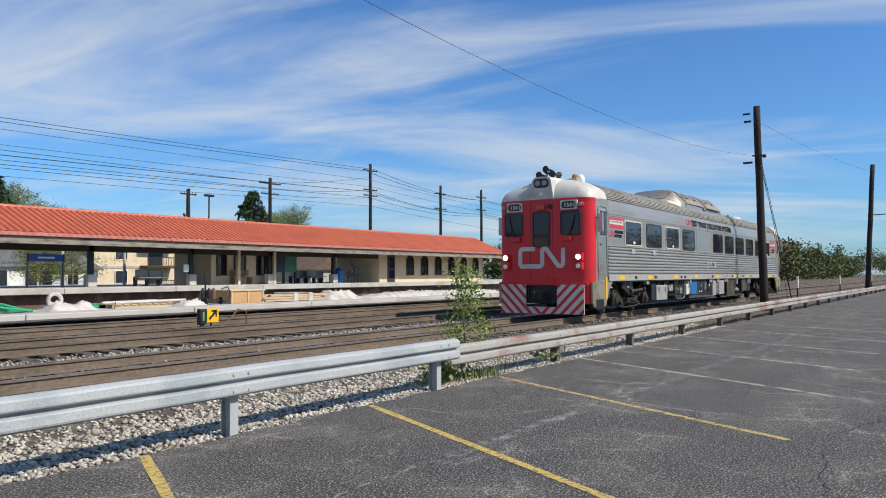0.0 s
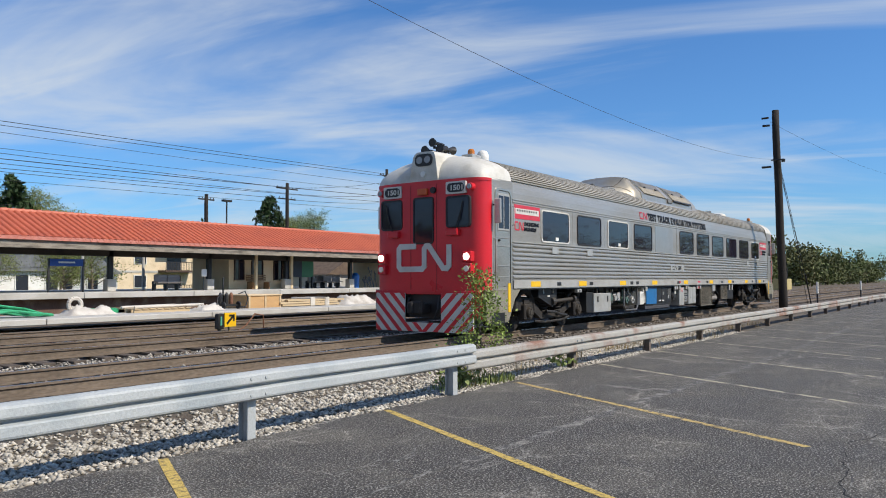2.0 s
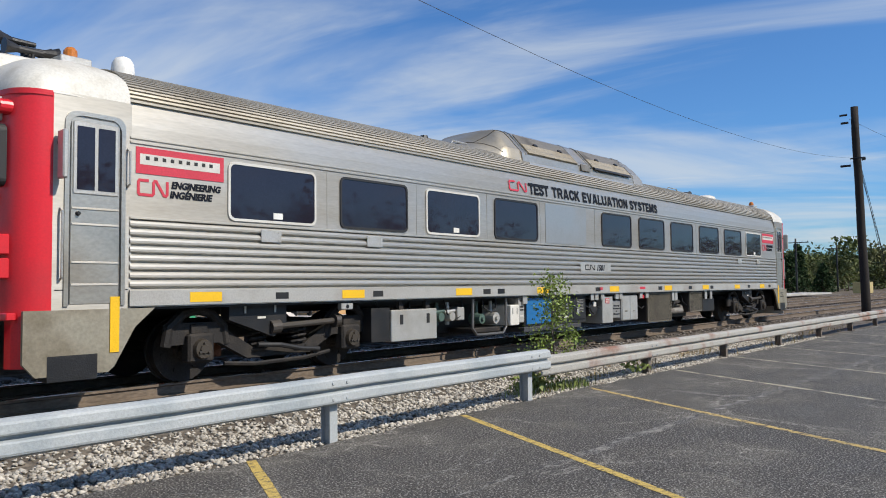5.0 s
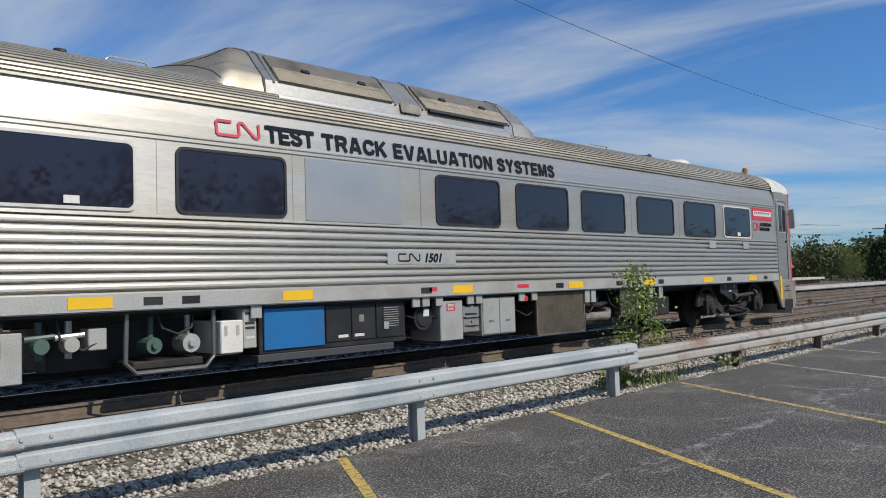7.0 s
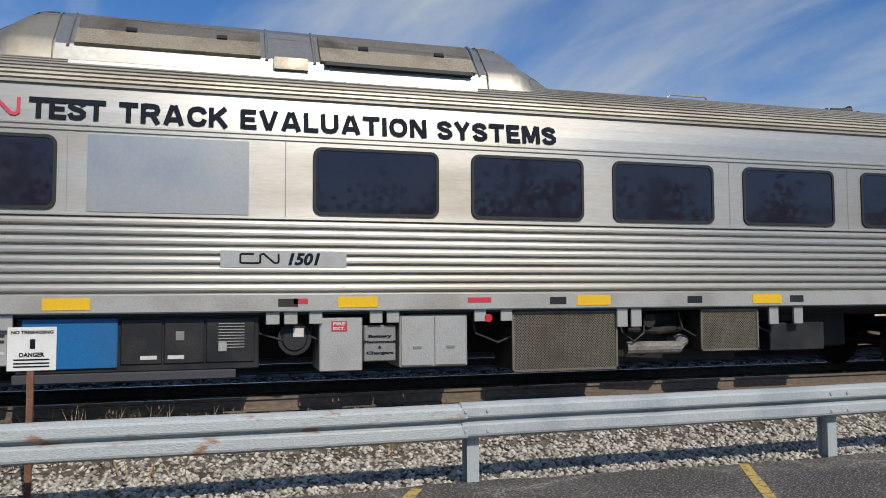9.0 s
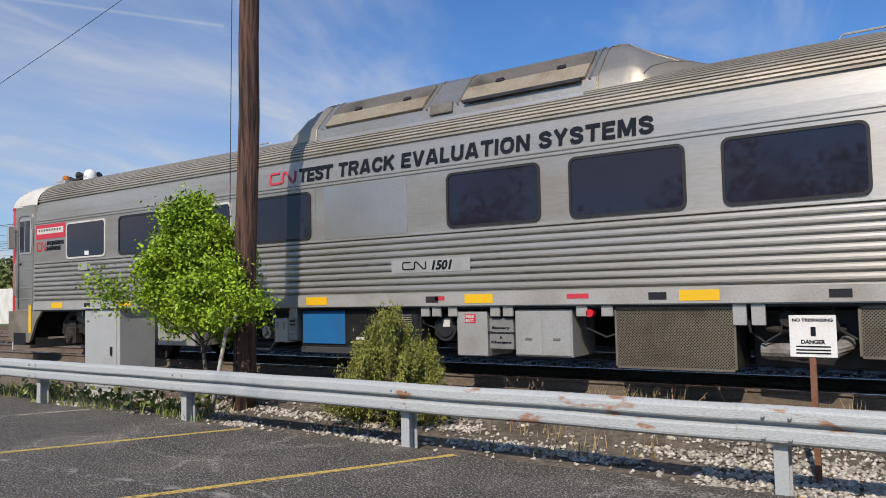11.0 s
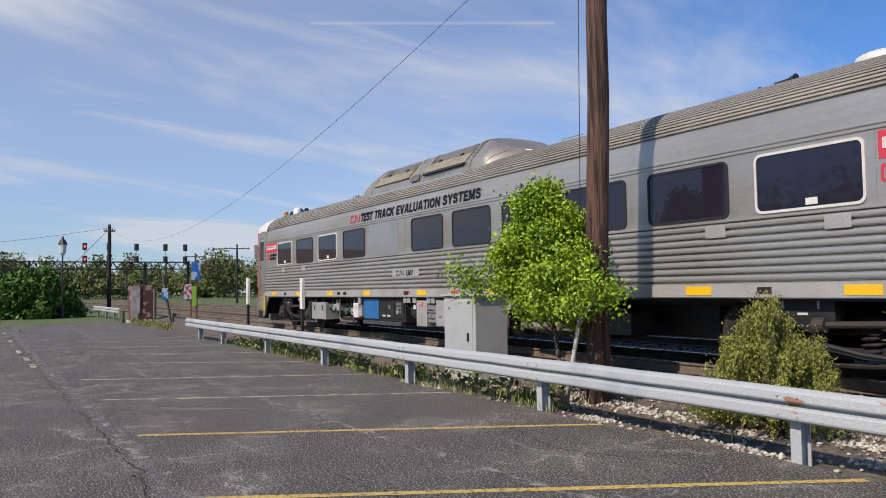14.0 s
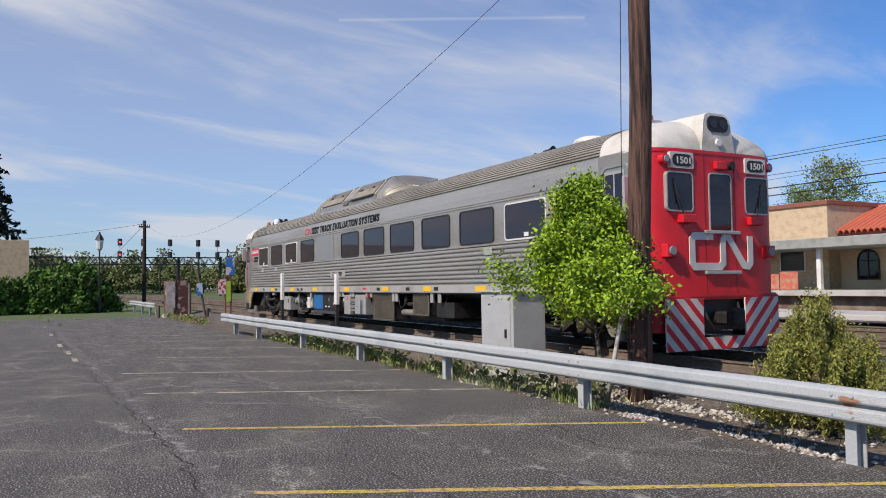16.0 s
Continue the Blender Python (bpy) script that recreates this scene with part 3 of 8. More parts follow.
top = half[cut:]
full = [(-y, z) for y, z in top] + [(y, z) for y, z in top[-2::-1]]
bm = bmesh.new()
loft(bm, [[(x, y, z) for y, z in full] for x in (0.92, 13.2, 25.08)])
for f in bm.faces:
    f.normal_update()
if sum(f.normal.z * f.calc_area() for f in bm.faces) < 0:
    bmesh.ops.reverse_faces(bm, faces=bm.faces)
part("ribbed_roof", bm, ROOFM, railcar, "grimy ribbed steel roof")
part("floor_pan", B(1.25, 25.05, -1.48, 1.48, 1.00, 1.10), BLACK, railcar)
bm = B(0.915, 25.085, -1.548, -1.534, 1.045, 1.225)
sill_n = part("side_sill", bm, SILL, railcar, "grey painted side sill")
part("side_sill", B(0.915, 25.085, 1.534, 1.548, 1.045, 1.225), SILL, railcar)


def car_window(x0, x1, frame_mat, sticker, side=-1):
    w, h, cx, cz = x1 - x0, 0.72, (x0 + x1) / 2, 2.53
    y = 1.516
    bm = bmesh.new()
    o, i = rrect(w + 0.07, h + 0.07, 0.10), rrect(w, h, 0.075)
    rows = [[(cx + a, side * y, cz + b) for a, b in o], [(cx + a, side * (y + 0.018), cz + b) for a, b in o], [(cx + a, side * (y + 0.018), cz + b) for a, b in i], [(cx + a, side * (y + 0.004), cz + b) for a, b in i]]
    loft(bm, rows, close=True)
    f = part("window_frame", fix(bm), frame_mat, railcar)
    bm = bmesh.new()
    prism(bm, [(cx + a, side * (y + 0.002), cz + b) for a, b in i], (0, side * 0.005, 0))
    part("pane", fix(bm), GLASS_D, f)
    if sticker:
        part("sticker", B(cx - 0.02, cx + 0.14, side * 1.530 - 0.002, side * 1.530 + 0.002, cz - 0.335, cz - 0.25), WHITE, f, "small white notice stuck to the glass")


for k, (a, b) in enumerate(WIN):
    car_window(a, b, LOGO_W if k in (0, 2, 9) else RUBBER, k in (0, 2, 9))
    car_window(a, b, RUBBER, False, 1)
bm = bmesh.new()
box(bm, 9.95, 11.62, -1.524, -1.516, 2.12, 2.95)
part("blank_panel", bm, PANEL, railcar, "plain grey panel in place of a window")
part("panel_seam", B(12.02, 12.03, -1.521, -1.515, 2.11, 2.97), STEEL_D, railcar)
for x in (3.98, 5.96, 9.75, 17.9, 19.85, 23.62, 7.93):
    part("panel_seam", B(x, x + 0.006, -1.519, -1.514, 2.11, 2.97), STEEL_D, railcar)

# sill markings
for x in (1.70, 4.25, 6.95, 9.55, 12.62, 15.62, 18.2, 20.8, 23.2):
    part("yellow_marking", B(x, x + 0.46, -1.553, -1.549, 1.075, 1.20), YEL, railcar, "yellow reflective marking")
for x in (3.02, 4.9, 7.75, 8.2, 11.95, 15.25, 17.2, 18.8, 22.0, 24.1):
    part("data_plate", B(x, x + 0.22, -1.552, -1.549, 1.09, 1.18), BLACK, railcar, "small black data plate")
for x, w in ((12.12, 0.16), (14.18, 0.30)):
    part("red_notice", B(x, x + w, -1.552, -1.549, 1.12, 1.18), LRED, railcar, "small red notice")

# lettering along the letterboard


def side_words(text, x, z, size, width, material, shear=0.0, y=-1.535, name="lettering", tilt=-7, label="", host=None, bold=0.06, gap=1.0):
    bm = moved(words(text, size, 0.004, shear, width, bold, gap), Matrix.Translation((x, y, z)) @ pose(0, 0, 0, tilt) @ SIDE)
    return part(name, bm, material, host or railcar, label)


# heavy plain capitals as strokes in a cell one unit high: (width, strokes)
GLYPH = {
    "T": (0.72, [[(0, .9), (.72, .9)], [(.36, .95), (.36, 0)]]),
    "R": (0.76, [[(.1, 0), (.1, 1)], [(.1, .9), (.48, .9), (.61, .84), (.65, .7), (.61, .55), (.48, .48), (.1, .48)], [(.42, .5), (.67, 0)]]),
    "A": (0.82, [[(.1, 0), (.37, 1)], [(.72, 0), (.45, 1)], [(.2, .27), (.62, .27)]]),
    "C": (0.76, [[(.70, .66), (.62, .84), (.45, .9), (.27, .87), (.15, .75), (.1, .5), (.15, .25), (.27, .13), (.45, .1), (.62, .16), (.7, .36)]]),
    "K": (0.78, [[(.1, 0), (.1, 1)], [(.67, 1), (.15, .40)], [(.3, .60), (.69, 0)]]),
    "E": (0.64, [[(.1, 0), (.1, 1)], [(.1, .9), (.62, .9)], [(.1, .5), (.57, .5)], [(.1, .1), (.64, .1)]]),
    "V": (0.76, [[(.09, 1), (.36, 0)], [(.67, 1), (.40, 0)]]),
    "L": (0.60, [[(.1, 0), (.1, 1)], [(.1, .1), (.60, .1)]]),
    "U": (0.74, [[(.1, 1), (.1, .3), (.16, .16), (.3, .1), (.44, .1), (.58, .16), (.64, .3), (.64, 1)]]),
    "I": (0.20, [[(.1, 0), (.1, 1)]]),
    "O": (0.80, [[(.4, .9), (.24, .86), (.14, .74), (.1, .5), (.14, .26), (.24, .14), (.4, .1), (.56, .14), (.66, .26), (.7, .5), (.66, .74), (.56, .86), (.4, .9)]]),
    "N": (0.74, [[(.1, 0), (.1, 1)], [(.64, 0), (.64, 1)], [(.12, .97), (.62, .03)]]),
    "S": (0.70, [[(.60, .68), (.54, .83), (.38, .9), (.24, .88), (.12, .79), (.12, .66), (.21, .57), (.5, .46), (.6, .35), (.6, .23), (.5, .13), (.34, .1), (.18, .14), (.1, .31)]]),
    "Y": (0.72, [[(.08, 1), (.36, .42)], [(.64, 1), (.36, .42)], [(.36, .48), (.36, 0)]]),
    "M": (0.86, [[(.1, 0), (.1, 1)], [(.76, 0), (.76, 1)], [(.15, 1), (.43, .08)], [(.71, 1), (.43, .08)]]),
}


def capitals(text, x, z, size, width, gap=0.10, host_y=-1.518):
    """A word in heavy capitals on the letterboard, each stroke a thin raised band."""
    x_at, strokes = 0.0, []
    for ch in text:
        if ch == " ":
            x_at += 0.34
            continue
        w, lines = GLYPH[ch]
        strokes += [[(x_at + a, b) for a, b in ln] for ln in lines]
        x_at += w + gap
    k = width / (x_at - gap)
    bm = bmesh.new()
    for i, ln in enumerate(strokes):
        ribbon(bm, [(a * k, b * size) for a, b in ln], 0.235 * size, 0.0035 + 0.0004 * (i % 3))
    part("lettering", moved(bm, Matrix.Translation((x, host_y, z)) @ pose(0, 0, 0, -7) @ SIDE), LETTER, railcar, "dark blue lettering")


capitals("TEST", 9.37, 3.095, 0.226, 0.75, 0.02)
part("letter_bar", moved(box(bmesh.new(), 0.0, 0.75, 0.183, 0.232, -0.004, 0.0045), Matrix.Translation((9.37, -1.518, 3.095)) @ pose(0, 0, 0, -7) @ SIDE), LETTER, railcar)
for word, x, w in (("TRACK", 10.25, 1.14), ("EVALUATION", 11.52, 2.17), ("SYSTEMS", 13.82, 1.56)):
    capitals(word, x, 3.095, 0.226, w)
bm = bmesh.new()
LOGO = [(0.54, 0.56), (0.10, 0.56), (0.05, 0.50), (0.05, 0.11), (0.10, 0.05), (0.70, 0.05), (0.77, 0.11), (0.77, 0.50), (0.82, 0.56), (0.90, 0.56), (1.28, 0.07), (1.38, 0.06), (1.44, 0.12), (1.44, 0.58)]
ribbon(bm, [(a * 0.42, b * 0.35) for a, b in LOGO], 0.035, 0.004)
part("emblem", moved(bm, Matrix.Translation((8.67, -1.519, 3.11)) @ pose(0, 0, 0, -7) @ SIDE), LRED, railcar, "red ribbon-shaped emblem")
part("number_panel", B(11.32, 12.72, -1.537, -1.533, 1.53, 1.72), ALU, railcar, "brushed metal number panel")
bm = bmesh.new()
ribbon(bm, [(a * 0.3, b * 0.2) for a, b in LOGO], 0.022, 0.003)
part("emblem", moved(bm, Matrix.Translation((11.52, -1.537, 1.57)) @ SIDE), LETTER, railcar, "dark ribbon-shaped emblem")
side_words("1501", 12.03, 1.565, 0.13, 0.36, LETTER, 0.25, -1.5375, tilt=0)
# junction plates on the fluting
for x in (2.95, 4.95, 21.35, 23.15):
    bm = B(x - 0.17, x + 0.17, -1.55, -1.53, 1.87, 2.04, 0.004)
    for dx in (-0.12, 0.12):
        for dz in (1.90, 2.01):
            rod(bm, (x + dx, -1.55, dz), (x + dx, -1.556, dz), 0.014, seg=6)
    part("lifting_plate", bm, ALU, railcar)

# red picture banners beside each cab


def banner(x0, x1):
    w = x1 - x0
    b = part("banner", B(x0, x1, -1.523, -1.519, 2.63, 2.95), LRED, railcar, "red picture banner with a pale railcar on it")
    bm = B(x0 + 0.04 * w, x0 + 0.95 * w, -1.526, -1.5225, 2.74, 2.87)
    part("pale_shape", bm, LOGO_W, b)
    for k in range(9):
        q = x0 + w * (0.10 + 0.09 * k)
        part("bar", B(q, q + 0.04 * w, -1.529, -1.525, 2.80, 2.845), BLACK, b)
    bm = bmesh.new()
    ribbon(bm, [(a * 0.27, b2 * 0.34) for a, b2 in LOGO], 0.035, 0.003)
    part("emblem", moved(bm, Matrix.Translation((x0 + 0.02, -1.519, 2.36)) @ SIDE), LRED, railcar, "red ribbon-shaped emblem")
    side_words("ENGINEERING", x0 + 0.46, 2.485, 0.085, 0.70 * w / 1.2, LETTER, 0.2, -1.519, tilt=0)
    side_words("INGÉNIERIE", x0 + 0.44, 2.365, 0.085, 0.60 * w / 1.2, LETTER, 0.2, -1.519, tilt=0)


banner(0.99, 2.20)
banner(23.66, 24.86)


# ---- roof dome over the engines' radiators ----


def dome_row(x, h, w, base):
    # from the near foot over the crown to the far foot
    pts = [(-w, base), (-w + 0.05, base + 0.10 * h), (-w + 0.10, base + 0.42 * h), (-w * 0.62, base + 0.86 * h), (-w * 0.52, base + 0.94 * h), (-w * 0.2, base + h), (w * 0.2, base + h), (w * 0.52, base + 0.94 * h), (w * 0.62, base + 0.86 * h), (w - 0.10, base + 0.42 * h), (w - 0.05, base + 0.10 * h), (w, base)]
    return [(x, y, z) for y, z in pts]


HS = [(9.55, 1.01, 1.33, 3.58), (11.9, 1.01, 1.33, 3.58), (14.55, 1.0, 1.33, 3.58)]
bm = bmesh.new()
rows = [dome_row(*h) for h in HS]
vs = loft(bm, rows)
bm.faces.new(vs[0])
bm.faces.new(vs[-1][::-1])
fix(bm)
dome = part("roof_dome", bm, [STEEL_D], railcar, "weathered roof dome with mesh grilles")
FAIR = mat("smooth_dome_steel", (0.50, 0.455, 0.37), 0.44, 0.8, col2=(0.36, 0.315, 0.235), scale=0.9, fine=24, var=0.06, bump=0.03)
SEC = [(y, z) for _, y, z in dome_row(0, 1.01, 1.33, 3.58)]
for xe, sg in ((9.55, -1), (14.55, 1)):
    # the sloping end: full section at the dome, cut by a falling rounded nose
    bm = bmesh.new()
    rows = []
    for i in range(19):
        dx = 2.05 * i / 18
        r = []
        for k in range(41):
            y = -1.33 + 2.66 * k / 40
            z0 = float(np.interp(y, [p[0] for p in SEC], [p[1] for p in SEC])) - 0.004
            nose = 4.66 - 0.06 * min(dx, 0.5) - 0.40 * dx - 1.0 * dx * abs(y / 1.33) ** 3
            r.append((xe + sg * dx, y, max(min(z0, nose), 3.4)))
        rows.append(r)
    loft(bm, rows)
    for f in bm.faces:
        f.normal_update()
        if f.normal.z < 0:
            f.normal_flip()
    part("end_fairing", bm, FAIR, dome, "smooth sloping steel end of the dome", smooth=True)
GRILLE = mat("woven_steel_grille", (0.35, 0.30, 0.215), 0.55, 0.4, col2=(0.22, 0.185, 0.13), scale=2, fine=70, var=0.35, bump=0.5)
for x0, x1, m in ((9.75, 11.75, GRILLE), (12.45, 14.4, GRILLE)):
    for s in (-1, 1):
        bm = bmesh.new()
        a = (s * -1.24, 3.99), (s * -1.04, 4.215)
        prism(bm, [(x0, a[0][0] , a[0][1]), (x1, a[0][0], a[0][1]), (x1, a[1][0], a[1][1]), (x0, a[1][0], a[1][1])], (0, -s * 0.03, 0.028))
        part("grille", fix(bm), m, dome, "tan mesh radiator grille")
        bm = bmesh.new()
        prism(bm, [(x0, s * -1.035, 4.222), (x1, s * -1.035, 4.222), (x1, s * -0.84, 4.44), (x0, s * -0.84, 4.44)], (0, -s * 0.018, 0.016))
        part("side_hatch", fix(bm), SOOT, dome, "grimy plate above the grille")
        for q in (0.25, 0.75):
            xx = x0 + (x1 - x0) * q
            part("hinge", fix(prism(bmesh.new(), [(xx, s * -1.06, 4.22), (xx + 0.12, s * -1.06, 4.22), (xx + 0.12, s * -1.02, 4.27), (xx, s * -1.02, 4.27)], (0, -s * 0.03, 0.03))), BLACK, dome)
for x0, x1 in ((9.75, 10.75), (10.8, 11.75), (12.45, 13.4), (13.45, 14.4)):
    bm = bmesh.new()
    prism(bm, [(x0, -0.66, 4.515), (x1, -0.66, 4.515), (x1, 0.0, 4.575), (x0, 0.0, 4.575)], (0, 0, 0.02))
    part("top_hatch", fix(bm), SOOT, dome, "soot-blackened hatch")
for x in (9.68, 11.82, 12.38, 14.46):
    bm = bmesh.new()
    pipe(bm, [(x, -1.25, 3.98), (x, -0.85, 4.445), (x, -0.70, 4.525), (x, 0, 4.59)], 0.018, 6)
    part("seam_rib", bm, STEEL_D, dome)
part("vent_slot", fix(prism(bmesh.new(), [(12.5, -1.272, 3.955), (14.35, -1.272, 3.955), (14.35, -1.245, 4.005), (12.5, -1.245, 4.005)], (0, -0.03, 0.01))), BLACK, dome, "black open vent slot")


def fair_z(dx, y):
    """Height of a sloping end at dx from the dome and y across."""
    z0 = float(np.interp(y, [p[0] for p in SEC], [p[1] for p in SEC]))
    return max(min(z0, 4.66 - 0.06 * min(dx, 0.5) - 0.40 * dx - 1.0 * dx * abs(y / 1.33) ** 3), 3.4)


for xe, sg in ((9.55, -1), (14.55, 1)):
    for pts in ([(0.02, -1.27), (0.02, -1.1), (0.02, -0.82), (0.02, -0.6), (0.02, -0.3)], [(0.62, -1.2), (0.66, -1.05), (0.80, -0.8), (1.05, -0.5)], [(0.05, -0.72), (0.5, -0.72), (0.9, -0.66), (1.05, -0.5), (1.3, -0.3)]):
        bm = bmesh.new()
        fine = [(a[0] + (b[0] - a[0]) * k / 4, a[1] + (b[1] - a[1]) * k / 4) for a, b in zip(pts, pts[1:]) for k in range(4)] + [pts[-1]]
        pipe(bm, [(xe + sg * dx, y, fair_z(dx, y) + 0.002) for dx, y in fine], 0.009, 5)
        part("welded_seam", bm, SOOT, dome)
part("dome_skirt", fix(prism(bmesh.new(), [(9.7, -1.345, 3.60), (14.4, -1.345, 3.60), (14.4, -1.30, 3.80), (9.7, -1.30, 3.80)], (0, -0.015, 0.002))), PANEL, dome, "pale sheet metal strip")
part("outlet_louvre", fix(prism(bmesh.new(), [(11.9, -1.268, 3.87), (12.3, -1.268, 3.87), (12.3, -1.235, 4.02), (11.9, -1.235, 4.02)], (0, -0.02, 0.01))), SOOT, dome)

# roof fittings
def roof_hatch(x0, x1, y0, z0, y1, z1, m, name):
    bm = bmesh.new()
    prism(bm, [(x0, y0, z0), (x1, y0, z0), (x1, y1, z1), (x0, y1, z1)], (0, -0.02, 0.035))
    part(name, fix(bm), m, railcar)


roof_hatch(1.50, 1.90, -1.36, 3.58, -1.16, 3.74, MESHG, "roof_vent")
roof_hatch(24.35, 24.75, -1.36, 3.58, -1.16, 3.74, MESHG, "roof_vent")
roof_hatch(23.55, 23.95, -1.36, 3.58, -1.16, 3.74, STEEL_D, "roof_vent")
roof_hatch(22.0, 22.4, -1.28, 3.66, -1.1, 3.79, BLACK, "roof_vent")
for x0, x1 in ((17.35, 18.0), (7.6, 8.1)):
    bm = bmesh.new()
    pipe(bm, [(x0, -0.95, 3.86), (x0, -0.94, 3.98), (x0 + 0.04, -0.94, 4.02), (x1 - 0.04, -0.94, 4.02), (x1, -0.94, 3.98), (x1, -0.95, 3.86)], 0.014, 6)
    part("grab_bar", bm, ALU, railcar)
bm = bmesh.new()
box(bm, 17.4, 17.5, -1.34, -1.24, 3.62, 3.72), box(bm, 17.85, 17.95, -1.34, -1.24, 3.62, 3.72), box(bm, 17.45, 17.9, -1.31, -1.28, 3.65, 3.70)
part("roof_latch", bm, STEEL_D, railcar)


def horn(x, y, z, d, k=1.0):
    h = part("horn", B(x - 0.14 * k, x + 0.14 * k, y - 0.07 * k, y + 0.07 * k, z, z + 0.12 * k, 0.01), BLACK, railcar, "multi-trumpet black air horn")
    for dy, dz, s in ((-0.20, 0.16, 1), (0.0, 0.30, 1), (0.20, 0.16, 1), (-0.10, 0.20, -1), (0.11, 0.24, -1)):
        bm = bmesh.new()
        yy, zz = y + dy * k, z + dz * k
        pipe(bm, [(x - s * d * 0.10 * k, yy, zz), (x + s * d * 0.16 * k, yy, zz), (x + s * d * 0.27 * k, yy, zz), (x + s * d * 0.31 * k, yy, zz)], [0.03 * k, 0.04 * k, 0.075 * k, 0.095 * k], 10)
        rod(bm, (x, yy, z + 0.05), (x, yy, zz), 0.02 * k, 0.02 * k, 6)
        part("trumpet", bm, BLACK, h)


horn(0.34, 0.05, 4.05, -1, 1.1)
horn(21.26, 0.14, 4.02, 1, 0.9)


def radome(x, y, z, r, h):
    bm = bmesh.new()
    rows = [[(x + rr * math.cos(2 * math.pi * i / 16), y + rr * math.sin(2 * math.pi * i / 16), z + zz) for i in range(16)] for rr, zz in ((r * 0.9, 0), (r, h * 0.25), (r, h * 0.55), (r * 0.92, h * 0.78), (r * 0.65, h * 0.94), (r * 0.25, h))]
    vs = loft(bm, rows, close=True)
    bm.faces.new(vs[-1])
    part("radome", fix(bm), WHITE, railcar, "white antenna dome", smooth=True)


radome(1.36, -0.45, 3.93, 0.15, 0.40)
radome(22.86, 0.16, 4.04, 0.39, 0.30)
part("antenna_base", B(22.4, 23.35, -0.30, 0.6, 3.93, 4.045, 0.02), BLACK, railcar)
for x, y in ((7.2, -0.6), (6.4, -0.3), (19.2, 0.2)):
    bm = bmesh.new()
    rod(bm, (x, y, 3.93), (x, y, 4.06), 0.05, 0.045, 10)
    rod(bm, (x, y, 4.06), (x, y, 4.10), 0.085, 0.07, 10)
    part("roof_ventilator", bm, BLACK, railcar)


# ---- cab ends ----
def outline():
    """Half plan of the cab from the body joint round the corner to the middle of the face (x inward, y)."""
    o = [(1.22, 1.515), (0.34, 1.515), (0.25, 1.508), (0.17, 1.488), (0.10, 1.452), (0.045, 1.40), (0.0, 1.33), (-0.03, 1.24), (-0.052, 1.12), (-0.075, 0.9), (-0.09, 0.65), (-0.098, 0.35), (-0.10, 0.0)]
    return o


